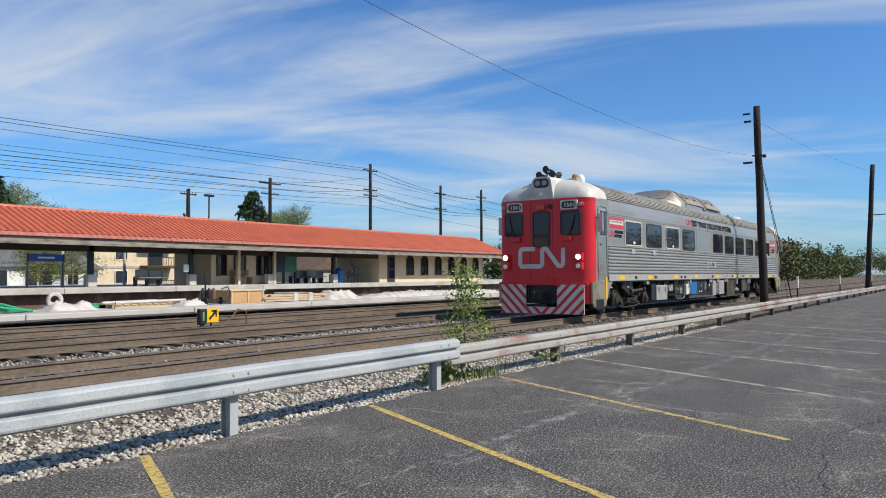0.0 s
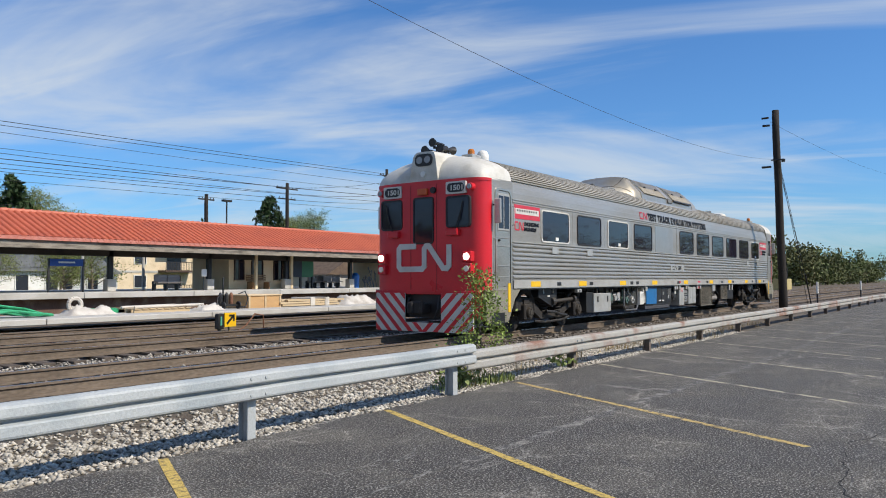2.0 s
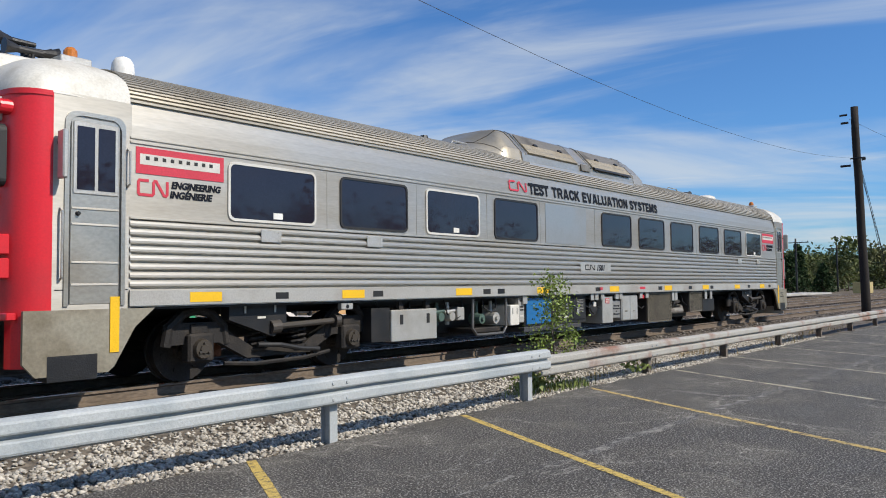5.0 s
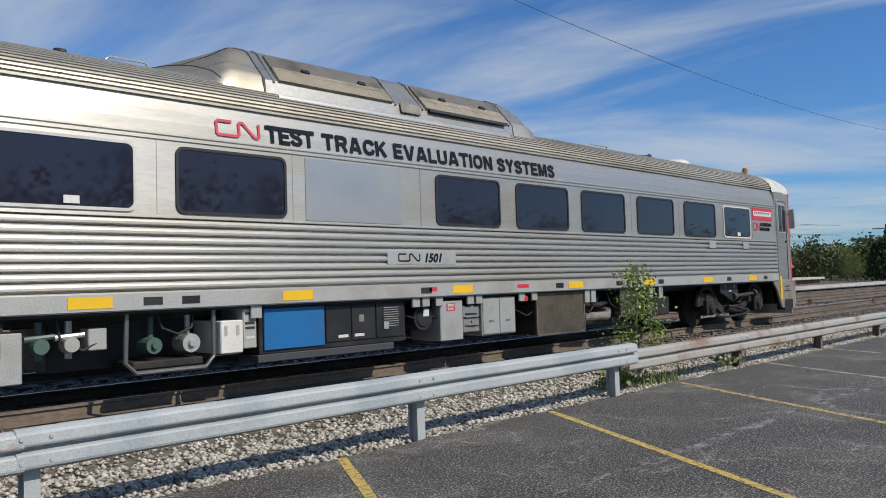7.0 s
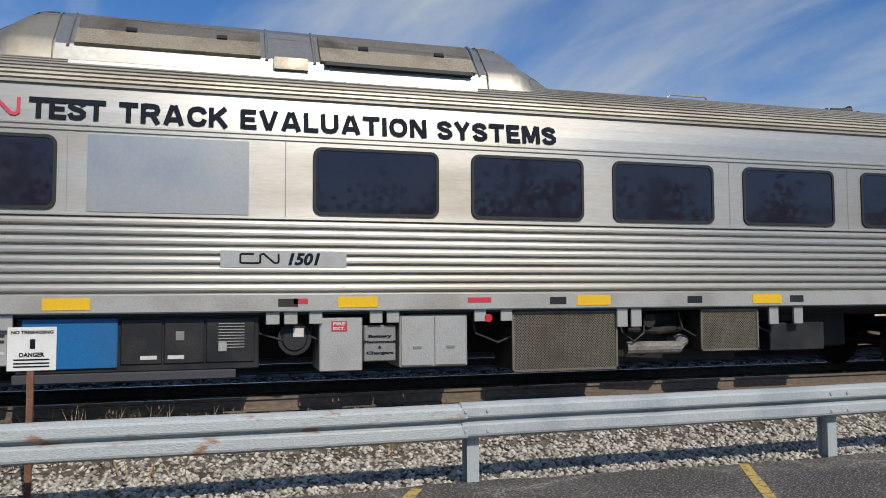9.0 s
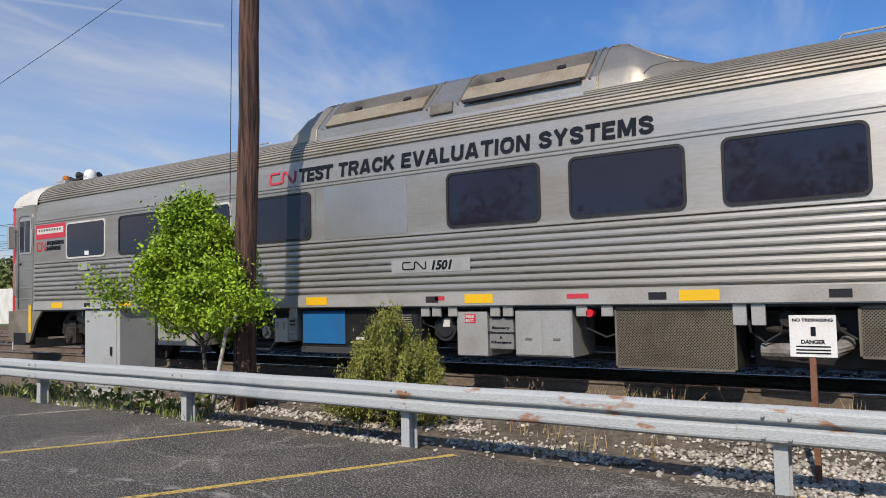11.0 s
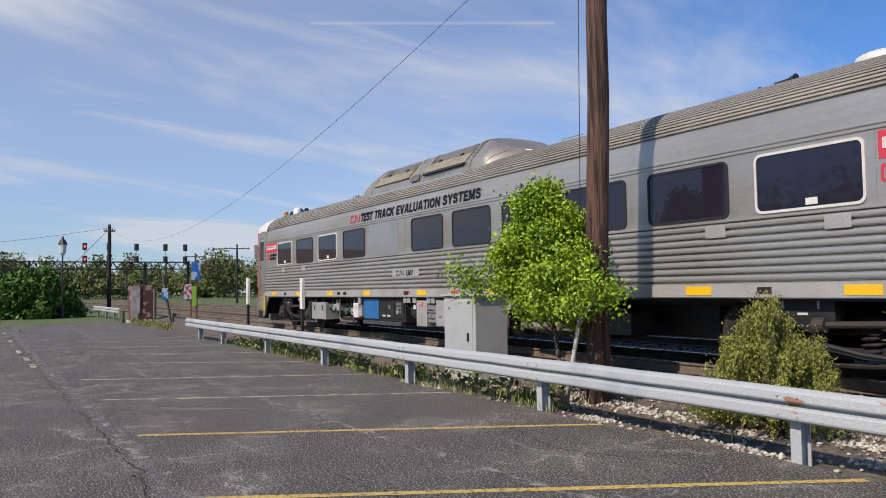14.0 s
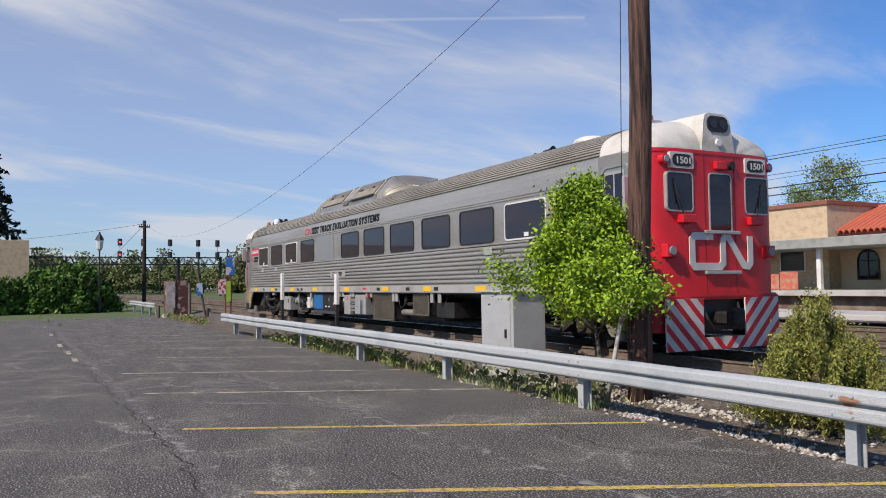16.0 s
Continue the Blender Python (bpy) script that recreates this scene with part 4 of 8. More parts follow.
def cab_end(m, lit):
    o = outline()
    ring_pts = [(x, -y) for x, y in o] + [(x, y) for x, y in o[-2::-1]]
    # red face with its corners
    bm = bmesh.new()
    face = [p for p in ring_pts if p[0] <= 0.35]
    loft(bm, [[(x, y, z) for x, y in face] for z in (0.98, 1.2, 2.0, 3.0, 3.42)])
    loft(bm, [[(x - 0.012, y * 1.006, z) for x, y in face] for z in (3.38, 3.44)])
    shell = part("cab_face", fix(bm), RED, railcar, "red enamelled cab face", smooth=True)
    shell.matrix_basis = m
    P = lambda name, bm, mt, label="": part(name, bm, mt, shell, label)
    for s in (-1, 1):
        bm = bmesh.new()
        loft(bm, [[(0.34, s * 1.515, z), (1.22, s * 1.515, z)] for z in (1.0, 3.45)])
        box(bm, 0.36, 1.24, min(s * 1.44, s * 1.512), max(s * 1.44, s * 1.512), 0.98, 3.44)
        P("cab_side", fix(bm), STEEL, "stainless steel cab side")
        # side door in a round-topped surround, with its two-pane window, ribs and handrails
        yy = lambda d0, d1: (min(s * d0, s * d1), max(s * d0, s * d1))
        bm = bmesh.new()
        lines = []
        for g in (0.0, 0.05):
            x0, x1, zt, r = 0.46 + g, 1.16 - g, 3.26 - g, 0.14
            lines.append([(x1, 1.06), (x1, zt - r)] + [(x1 - r + r * math.cos(radians(15 * i)), zt - r + r * math.sin(radians(15 * i))) for i in range(1, 6)] + [(x0 + r - r * math.sin(radians(15 * i)), zt - r + r * math.cos(radians(15 * i))) for i in range(0, 6)] + [(x0, zt - r), (x0, 1.06)])
        loft(bm, [[(p, s * 1.514, q) for p, q in lines[0]], [(p, s * 1.534, q) for p, q in lines[0]], [(p, s * 1.534, q) for p, q in lines[1]], [(p, s * 1.514, q) for p, q in lines[1]]])
        P("door_surround", fix(bm), STEEL_D, "raised steel door surround")
        P("surround_shadow_gap", B(0.515, 0.525, *yy(1.512, 1.524), 1.08, 3.12), BLACK)
        P("surround_shadow_gap", B(1.095, 1.105, *yy(1.512, 1.524), 1.08, 3.12), BLACK)
        P("cab_door", B(0.53, 1.09, *yy(1.510, 1.522), 1.08, 3.19, 0.004), STEEL_D, "stainless steel cab door")
        P("door_window_frame", B(0.55, 1.07, *yy(1.521, 1.536), 2.32, 3.14, 0.008), ALU)
        for c0, c1 in ((0.59, 0.79), (0.83, 1.03)):
            P("pane", B(c0, c1, s * 1.538 - 0.003, s * 1.538 + 0.003, 2.37, 3.09), GLASS_D)
        for z in (2.16, 1.98, 1.55, 1.30):
            P("door_rib", B(0.54, 1.08, *yy(1.520, 1.533), z - 0.012, z + 0.012, 0.003), STEEL)
        P("panel_seam", B(0.37, 1.21, *yy(1.513, 1.518), 1.235, 1.245), BLACK)
        bm = bmesh.new()
        rod(bm, (0.61, s * 1.52, 2.10), (0.61, s * 1.56, 2.10), 0.03, 0.02, 8)
        P("door_handle", bm, BLACK)
        for hx, h0, h1 in ((1.19, 2.9, 2.45), (0.42, 2.15, 1.35)):
            bm = bmesh.new()
            pipe(bm, [(hx, s * 1.515, h0), (hx, s * 1.575, h0 - 0.03), (hx, s * 1.575, h1 + 0.03), (hx, s * 1.515, h1)], 0.014, 6)
            P("handrail", bm, ALU)
        # skirt with the step well and slanted wheel opening
        bm = bmesh.new()
        prism(bm, [(0.05, s * 1.47, 1.02), (1.55, s * 1.47, 1.02), (1.30, s * 1.47, 0.80), (1.05, s * 1.47, 0.36), (0.98, s * 1.47, 0.30), (0.18, s * 1.47, 0.30), (0.05, s * 1.47, 0.45)], (0, s * 0.05, 0))
        P("step_skirt", fix(bm), SKIRT, "dirty steel skirt over the boarding steps")
        if not lit:
            for k, w in enumerate((0.34, 0.10, 0.40)):
                P("plain_bar", B(0.62 - w / 2, 0.62 + w / 2, s * 1.522 - 0.003, s * 1.522 + 0.003, 0.86 - 0.06 * k, 0.89 - 0.06 * k), BLACK)
        P("step_well", B(0.30, 0.85, min(s * 1.30, s * 1.524), max(s * 1.30, s * 1.524), 0.24, 0.52), BLACK)
        P("yellow_marking", B(0.99, 1.10, s * 1.528 - 0.004, s * 1.528 + 0.004, 0.52, 1.16), YEL, "yellow marking strip")
        P("mirror", B(0.36, 0.42, min(s * 1.56, s * 1.72), max(s * 1.56, s * 1.72), 2.46, 3.0, 0.015), ALU, "pale folding mirror")
        P("mirror_arm", B(0.38, 0.40, min(s * 1.50, s * 1.58), max(s * 1.50, s * 1.58), 2.85, 2.88), BLACK)
    # white roof cap
    bm = bmesh.new()
    rows = []
    for x, w, h, zb in ((1.24, 1.47, 0.63, 3.42), (1.0, 1.49, 0.66, 3.42), (0.7, 1.50, 0.665, 3.42), (0.5, 1.505, 0.64, 3.42), (0.34, 1.505, 0.59, 3.42), (0.22, 1.495, 0.52, 3.42), (0.12, 1.455, 0.44, 3.42), (0.05, 1.40, 0.35, 3.422), (0.0, 1.32, 0.26, 3.424), (-0.035, 1.22, 0.18, 3.426), (-0.062, 1.08, 0.10, 3.428), (-0.085, 0.85, 0.04, 3.43)):
        rows.append([(x, -w * math.cos(math.pi * i / 24) * (1.0 if 0 < i < 24 else 1.01), zb + h * math.sin(math.pi * i / 24) ** 0.72) for i in range(25)])
    vs = loft(bm, rows)
    bm.faces.new(vs[-1])
    part("roof_cap", fix(bm), CAPW, shell, "grimy white fibreglass roof cap", smooth=True)
    # headlight housing on the cap
    bm = bmesh.new()
    loft_rows = []
    for hx, hy, hw, ht in ((-0.10, 3.44, 1.0, 4.11), (0.45, 3.7, 1.25, 4.12), (1.0, 3.8, 1.6, 4.10)):
        loft_rows.append([(hx, -0.40 * hw, hy), (hx + 0.02, -0.31 * hw, ht - 0.12), (hx + 0.03, -0.27 * hw, ht - 0.04), (hx + 0.035, -0.19 * hw, ht), (hx + 0.035, 0.19 * hw, ht), (hx + 0.03, 0.27 * hw, ht - 0.04), (hx + 0.02, 0.31 * hw, ht - 0.12), (hx, 0.40 * hw, hy)])
    hv = loft(bm, loft_rows, close=True)
    bm.faces.new(hv[0])
    bm.faces.new(hv[-1][::-1])
    hl = P("headlight_housing", fix(bm), CAPW, "white headlight housing")
    bm = bmesh.new()
    prism(bm, [(-0.105, a, 3.92 + b) for a, b in rrect(0.48, 0.27, 0.11)], (0.06, 0, 0))
    P("headlight_bezel", fix(bm), BLACK)
    for y in (-0.11, 0.11):
        bm = bmesh.new()
        rod(bm, (-0.10, y, 3.92), (-0.118, y, 3.92), 0.085, 0.08, 14)
        P("headlight", bm, LENS if lit else GLASS_D, "round unlit headlight")
    bm = bmesh.new()
    rod(bm, (-0.06, 0.0, 3.60), (-0.13, 0.0, 3.60), 0.07, 0.065, 14)
    P("marker_lamp", bm, WHITE)
    # beacons
    for y in ((-0.62,) if lit else (0.62,)):
        P("beacon_base", B(0.72, 1.10, y - 0.15, y + 0.15, 3.94, 4.10, 0.01), ALU)
        bm = bmesh.new()
        rod(bm, (0.90, y, 4.10), (0.90, y, 4.20), 0.085, 0.08, 12)
        rod(bm, (0.90, y, 4.20), (0.90, y, 4.24), 0.08, 0.05, 12)
        P("beacon", bm, AMBER, "amber warning beacon")

    def pane(name, cy, cz, w, h, x, r=0.06):
        bm = bmesh.new()
        e = 0.07 if lit else 0.045
        a, b = rrect(w + e, h + e, r + 0.02), rrect(w, h, r)
        loft(bm, [[(x + 0.08, cy + p, cz + q) for p, q in a], [(x - 0.015, cy + p, cz + q) for p, q in a], [(x - 0.015, cy + p, cz + q) for p, q in b], [(x + 0.0, cy + p, cz + q) for p, q in b]], close=True)
        P("window_gasket", fix(bm), RUBBER if lit else ALU)
        bm = bmesh.new()
        prism(bm, [(x - 0.004, cy + p, cz + q) for p, q in b], (0.006, 0, 0))
        P(name, fix(bm), GLASS_D, "dark windscreen pane")

    pane("windscreen", -0.92, 2.72, 0.56, 0.62, -0.088)
    pane("windscreen", 0.92, 2.72, 0.56, 0.62, -0.088)
    pane("door_window", 0.0, 2.56, 0.50, 0.98, -0.104)
    bm = bmesh.new()
    for y in (-0.36, 0.36):
        box(bm, -0.104, -0.09, y - 0.006, y + 0.006, 1.02, 3.36)
    P("door_seam", bm, mat("dark_red_seam", (0.22, 0.01, 0.012), 0.6))
    for s in (-1, 1):
        # wiper and its motor box
        bm = bmesh.new()
        pipe(bm, [(-0.13, s * 0.86, 2.30), (-0.125, s * 1.02, 2.74)], 0.011, 6)
        pipe(bm, [(-0.12, s * 0.98, 2.52), (-0.12, s * 1.06, 2.94)], 0.013, 6)
        P("wiper", bm, BLACK)
        P("wiper_box", B(-0.20, -0.05, s * 0.82 - 0.15, s * 0.82 + 0.15, 2.20, 2.34, 0.012), RED)
        # number board
        bm = bmesh.new()
        prism(bm, [(-0.12, s * 0.88 + a, 3.24 + b) for a, b in rrect(0.52, 0.27, 0.03)], (0.09, 0, 0))
        nb = P("number_board_frame", fix(bm), LOGO_W, "pale framed number board")
        bm = bmesh.new()
        prism(bm, [(-0.126, s * 0.88 + a, 3.24 + b) for a, b in rrect(0.44, 0.20, 0.09)], (0.01, 0, 0))
        P("number_board", fix(bm), BLACK)
        bm = moved(words("1501", 0.115, 0.002, 0, 0.31, 0.03), Matrix(((0, 0, -1, -0.128), (-1, 0, 0, s * 0.88 + 0.155), (0, 1, 0, 3.183), (0, 0, 0, 1))))
        P("number_lettering", bm, LOGO_W, "white digits")
        # class lamp
        bm = bmesh.new()
        rod(bm, (0.0, s * 1.24, 3.24), (-0.13, s * 1.24, 3.24), 0.085, 0.08, 14)
        rod(bm, (-0.13, s * 1.24, 3.24), (-0.14, s * 1.24, 3.24), 0.05, 0.04, 12)
        P("class_lamp", bm, RED)
        bm = bmesh.new()
        rod(bm, (-0.135, s * 1.24, 3.24), (-0.15, s * 1.24, 3.24), 0.06, 0.05, 12)
        P("lamp_lens", bm, LENS)
        # ditch lights
        for z, r in ((1.74, 0.078), (1.48, 0.066)):
            if z < 1.6 and not lit:
                continue
            bm = B(-0.16, 0.02, s * 1.18 - 0.11, s * 1.18 + 0.11, z - 0.11, z + 0.11, 0.012)
            P("lamp_housing", bm, RED)
            bm = bmesh.new()
            rod(bm, (-0.16, s * 1.18, z), (-0.185, s * 1.18, z), r, r * 0.92, 16)
            P("ditch_light", bm, (LAMP if z > 1.6 else LAMP_DIM) if lit else LENS, "round lamp")
    P("marker_box", B(-0.17, -0.08, -0.13, 0.13, 3.13, 3.27, 0.012), AMBER_BOX if lit else RED)
    bm = bmesh.new()
    rod(bm, (-0.09, -0.28, 3.22), (-0.15, -0.28, 3.22), 0.075, 0.07, 14)
    P("signal_lamp", bm, BLACK)
    # emblem
    bm = bmesh.new()
    ribbon(bm, [((a - 0.745) * 1.0, (b - 0.31) * 1.0) for a, b in LOGO], 0.125, 0.02)
    P("emblem", moved(bm, Matrix(((0, 0, -1, -0.100), (-1, 0, 0, 0), (0, 1, 0, 1.74), (0, 0, 0, 1)))), LOGO_W, "pale grey ribbon-shaped emblem")
    if not lit:
        for z in (2.06, 1.38):
            bm = B(-0.16, -0.10, -0.42, 0.42, z - 0.03, z + 0.03, 0.01)
            P("step_bar", bm, ALU)
    for s in (-1, 1):
        corner = [(x, s * y) for x, y in o if 1.2 < y and x < 0.36]
        bm = bmesh.new()
        loft(bm, [[(x, y, z) for x, y in corner] for z in (0.985, 0.46, 0.40)] + [[(x + 0.03, y * 0.98, z) for x, y in corner] for z in (0.40, 0.985)])
        P("corner_skirt", fix(bm), RED)
    # coupler pocket and striped pilot
    P("coupler_pocket", B(0.02, 0.9, -1.25, 1.25, 0.40, 1.0), BLACK)
    P("buffer_beam", B(-0.08, 0.02, -1.42, 1.42, 0.92, 1.0, 0.01), RED)
    bm = bmesh.new()
    box(bm, -0.30, 0.1, -0.11, 0.11, 0.50, 0.72, 0.03)
    box(bm, -0.44, -0.28, -0.17, 0.17, 0.48, 0.78, 0.04)
    box(bm, -0.50, -0.42, 0.02, 0.17, 0.50, 0.76, 0.03)
    P("coupler", bm, GRIME, "grimy knuckle coupler")
    bm = bmesh.new()
    pipe(bm, [(-0.05, 0.45, 0.85), (-0.15, 0.42, 0.6), (-0.18, 0.3, 0.45), (-0.12, 0.15, 0.42)], 0.025, 8)
    P("air_hose", bm, RUBBER)
    bm = bmesh.new()
    pipe(bm, [(-0.05, -0.4, 0.88), (-0.14, -0.42, 0.6), (-0.16, -0.34, 0.4)], 0.025, 8)
    P("air_hose", bm, RUBBER)
    for name, quad in (("pilot_plate", [(-1.34, 0.10), (-0.50, 0.10), (-0.50, 0.95), (-1.34, 0.95)]), ("pilot_plate", [(0.50, 0.10), (1.34, 0.10), (1.34, 0.95), (0.50, 0.95)]), ("pilot_plate", [(-0.50, 0.10), (0.50, 0.10), (0.50, 0.30), (-0.50, 0.30)])):
        bm = bmesh.new()
        prism(bm, [(-0.14, y, z) for y, z in quad], (0.03, 0, 0))
        pl = P(name, fix(bm), LOGO_W, "white pilot plate with red diagonal stripes")
        mid = (quad[0][0] + quad[1][0]) / 2
        sides = ((1, quad),) if mid > 0.1 else ((-1, quad),) if mid < -0.1 else ((-1, [(-0.5, 0.1), (0, 0.1), (0, 0.3), (-0.5, 0.3)]), (1, [(0, 0.1), (0.5, 0.1), (0.5, 0.3), (0, 0.3)]))
        for s, poly in sides:
            for k in range(-6, 10):
                c = k * 0.30
                q = clip(clip(poly, -s, 1.0, c + 0.13), s, -1.0, -c)
                if len(q) > 2:
                    bm = bmesh.new()
                    prism(bm, [(-0.144, y, z) for y, z in q], (0.003, 0, 0))
                    P("stripe", fix(bm), RED)
    return shell


CAPW = mat("grimy_white_cap", (0.60, 0.575, 0.51), 0.5, col2=(0.38, 0.34, 0.265), scale=1.6, fine=35, var=0.1, bump=0.05, lo=0.46, hi=0.74)
SKIRT = mat("mud_stained_steel", (0.36, 0.325, 0.25), 0.55, 0.6, col2=(0.20, 0.17, 0.12), scale=1.6, fine=30, var=0.12, bump=0.05)
LAMP = glow("headlamp_lit", (1.0, 0.93, 0.80), 3.0)
LAMP_DIM = glow("headlamp_dim", (0.62, 0.60, 0.54), 0.12)
LENS = mat("lamp_lens", (0.25, 0.26, 0.27), 0.12, spec=0.8, bump=0.05)
AMBER = mat("amber_plastic", (0.50, 0.16, 0.02), 0.25)
AMBER_BOX = mat("orange_painted_box", (0.55, 0.10, 0.02), 0.5)
cab_end(pose(-0.30, 0, 0), True)
cab_end(pose(CAR_L, 0, 0, 0, 0, 180), False)

# ---- trucks ----
WHEELSETS = []


DULL = mat("dull_steel", (0.075, 0.066, 0.057), 0.55, 0.5)


def truck(xc):
    t = part("truck", B(xc - 1.0, xc + 1.0, -0.9, 0.9, 0.55, 0.78, 0.03), GRIME, railcar, "grimy two-axle truck")
    for s in (-1, 1):
        y0, y1 = sorted((s * 1.06, s * 1.20))
        bm = bmesh.new()
        prof = [(-1.75, 0.62), (-1.62, 0.80), (-1.02, 0.80), (-0.75, 0.60), (-0.45, 0.42), (0.45, 0.42), (0.75, 0.60), (1.02, 0.80), (1.62, 0.80), (1.75, 0.62), (1.75, 0.52), (1.0, 0.52), (0.55, 0.28), (-0.55, 0.28), (-1.0, 0.52), (-1.75, 0.52)]
        prism(bm, [(xc + a, y0, b) for a, b in prof], (0, y1 - y0, 0))
        part("side_frame", fix(bm), GRIME, t, "cast steel side frame")
        for a in (-1.32, 1.32):
            yy0, yy1 = sorted((s * 1.10, s * 1.30))
            part("journal_box", B(xc + a - 0.19, xc + a + 0.19, yy0, yy1, 0.28, 0.66, 0.03), GRIME, t)
            bm = bmesh.new()
            rod(bm, (xc + a, s * 1.29, 0.46), (xc + a, s * 1.36, 0.46), 0.14, 0.12, 16)
            rod(bm, (xc + a, s * 1.355, 0.46), (xc + a, s * 1.38, 0.46), 0.07, 0.06, 8)
            part("journal_cover", bm, mat("greasy_iron", (0.075, 0.062, 0.048), 0.55, 0.5), t)
            for k in range(3):
                q = math.pi * (0.5 + 2 * k / 3)
                bm = bmesh.new()
                rod(bm, (xc + a + 0.075 * math.cos(q), s * 1.36, 0.46 + 0.075 * math.sin(q)), (xc + a + 0.075 * math.cos(q), s * 1.385, 0.46 + 0.075 * math.sin(q)), 0.022, 0.02, 6)
                part("cap_bolt", bm, MATS["dull_steel"], t)
            part("journal_shim", B(xc + a - 0.12, xc + a + 0.12, min(s * 1.14, s * 1.24), max(s * 1.14, s * 1.24), 0.655, 0.78, 0.01), GRIME, t)
            bm = bmesh.new()
            pipe(bm, [(xc + a - 0.44, s * 1.16, 0.50), (xc + a - 0.40, s * 1.16, 0.74), (xc + a - 0.2, s * 1.16, 0.92), (xc + a, s * 1.16, 0.97), (xc + a + 0.2, s * 1.16, 0.92), (xc + a + 0.40, s * 1.16, 0.74), (xc + a + 0.44, s * 1.16, 0.50)], 0.07, 8)
            part("pedestal_arch", bm, GRIME, t)
        # coil spring, damper, brake rod
        for a in (-0.35, 0.35):
            bm = bmesh.new()
            pipe(bm, [(xc + a + 0.13 * math.cos(k * 0.7), s * 1.16 + 0.10 * math.sin(k * 0.7), 0.34 + 0.0085 * k) for k in range(46)], 0.022, 6)
            part("coil_spring", bm, GRIME, t)
        bm = bmesh.new()
        pipe(bm, [(xc - 0.15, s * 1.34, 0.70), (xc + 0.95, s * 1.34, 0.74)], 0.045, 10)
        rod(bm, (xc - 0.28, s * 1.34, 0.69), (xc - 0.12, s * 1.34, 0.70), 0.10, 0.10, 14)
        rod(bm, (xc + 0.90, s * 1.34, 0.74), (xc + 1.0, s * 1.34, 0.742), 0.10, 0.10, 14)
        part("damper", bm, DULL, t)
        bm = bmesh.new()
        pipe(bm, [(xc - 0.45, s * 1.30, 0.46), (xc - 0.1, s * 1.34, 0.44), (xc + 0.3, s * 1.32, 0.36), (xc + 0.65, s * 1.30, 0.33)], 0.035, 8)
        part("brake_hose", bm, RUBBER, t)
        bm = bmesh.new()
        prism(bm, [(xc - 0.95, s * 1.36, 1.0), (xc + 0.0, s * 1.36, 1.0), (xc + 0.0, s * 1.36, 0.72), (xc - 0.22, s * 1.36, 0.56), (xc - 0.95, s * 1.36, 0.82)], (0, -s * 0.2, 0))
        part("sand_box", fix(bm), BLACK, t, "black sand box")
        for a in (-0.72, -0.22):
            part("latch", B(xc + a, xc + a + 0.03, s * 1.368 - 0.006, s * 1.368 + 0.006, 0.90, 1.0), ALU, t)
        part("label", B(xc - 0.5, xc - 0.36, s * 1.364 - 0.003, s * 1.364 + 0.003, 0.82, 0.85), LOGO_W, t)
        bm = bmesh.new()
        pipe(bm, [(xc - 0.95, s * 1.24, 0.24), (xc - 0.5, s * 1.28, 0.20), (xc + 0.4, s * 1.28, 0.22), (xc + 0.9, s * 1.24, 0.28)], 0.03, 6)
        part("brake_beam", bm, GRIME, t)
        part("brake_shoe", B(xc - 0.86, xc - 0.74, min(s * 0.7, s * 0.86), max(s * 0.7, s * 0.86), 0.3, 0.62), RUST, t)
    for a in (-1.32, 1.32):
        bm = bmesh.new()
        rod(bm, (0, -1.1, 0), (0, 1.1, 0), 0.075, 0.075, 12)
        for s in (-1, 1):
            rod(bm, (0, s * 0.70, 0), (0, s * 0.83, 0), 0.43, 0.425, 28)
            rod(bm, (0, s * 0.665, 0), (0, s * 0.70, 0), 0.455, 0.455, 28)
            rod(bm, (0, s * 0.83, 0), (0, s * 0.86, 0), 0.14, 0.12, 14)
            for k in range(6):
                q = 2 * math.pi * k / 6
                rod(bm, (0.28 * math.cos(q), s * 0.83, 0.28 * math.sin(q)), (0.28 * math.cos(q), s * 0.842, 0.28 * math.sin(q)), 0.045, 0.045, 8)
        w = part("wheelset", bm, GRIME, t, "steel wheels on an axle")
        w.location = (xc + a, 0, 0.43)
        WHEELSETS.append((w, xc + a))
    return t


truck(3.35)
truck(CAR_L - 3.35)

# ---- underfloor equipment: (name, x0, x1, z0, z1, material, label) on both sides of the frame ----


def gear(name, x0, x1, z0, z1, m, label="", y0=-1.44, y1=-0.75, bev=0.012):
    return part(name, B(x0, x1, y0, y1, z0, z1, bev), m, railcar, label)


def hanger(x, h=0.26):
    part("hanger_bracket", B(x, x + 0.15, -1.50, -1.46, 1.03 - h, 1.03, 0.005), ALU, railcar)


g = gear("sensor_box", 4.28, 4.52, 0.90, 1.0, ALU, "small pale sensor box", -1.50, -1.40)
bm = bmesh.new()
rod(bm, (4.40, -1.50, 0.95), (4.40, -1.506, 0.95), 0.03, 0.03, 10)
part("sensor_eye", bm, BLACK, g)
g = gear("battery_box", 5.42, 6.55, 0.34, 0.86, ALU, "pale metal equipment box")
# black block added as the shadow side of the battery box
part("shaded_end", B(5.0, 5.42, -1.40, -0.8, 0.36, 0.9), BLACK, railcar)
for x in (5.62, 6.28):
    part("latch", B(x, x + 0.07, -1.448, -1.44, 0.62, 0.78), BLACK, g)
    part("hanger_bracket", B(x, x + 0.1, -1.42, -1.34, 0.86, 1.03), GRIME, railcar)
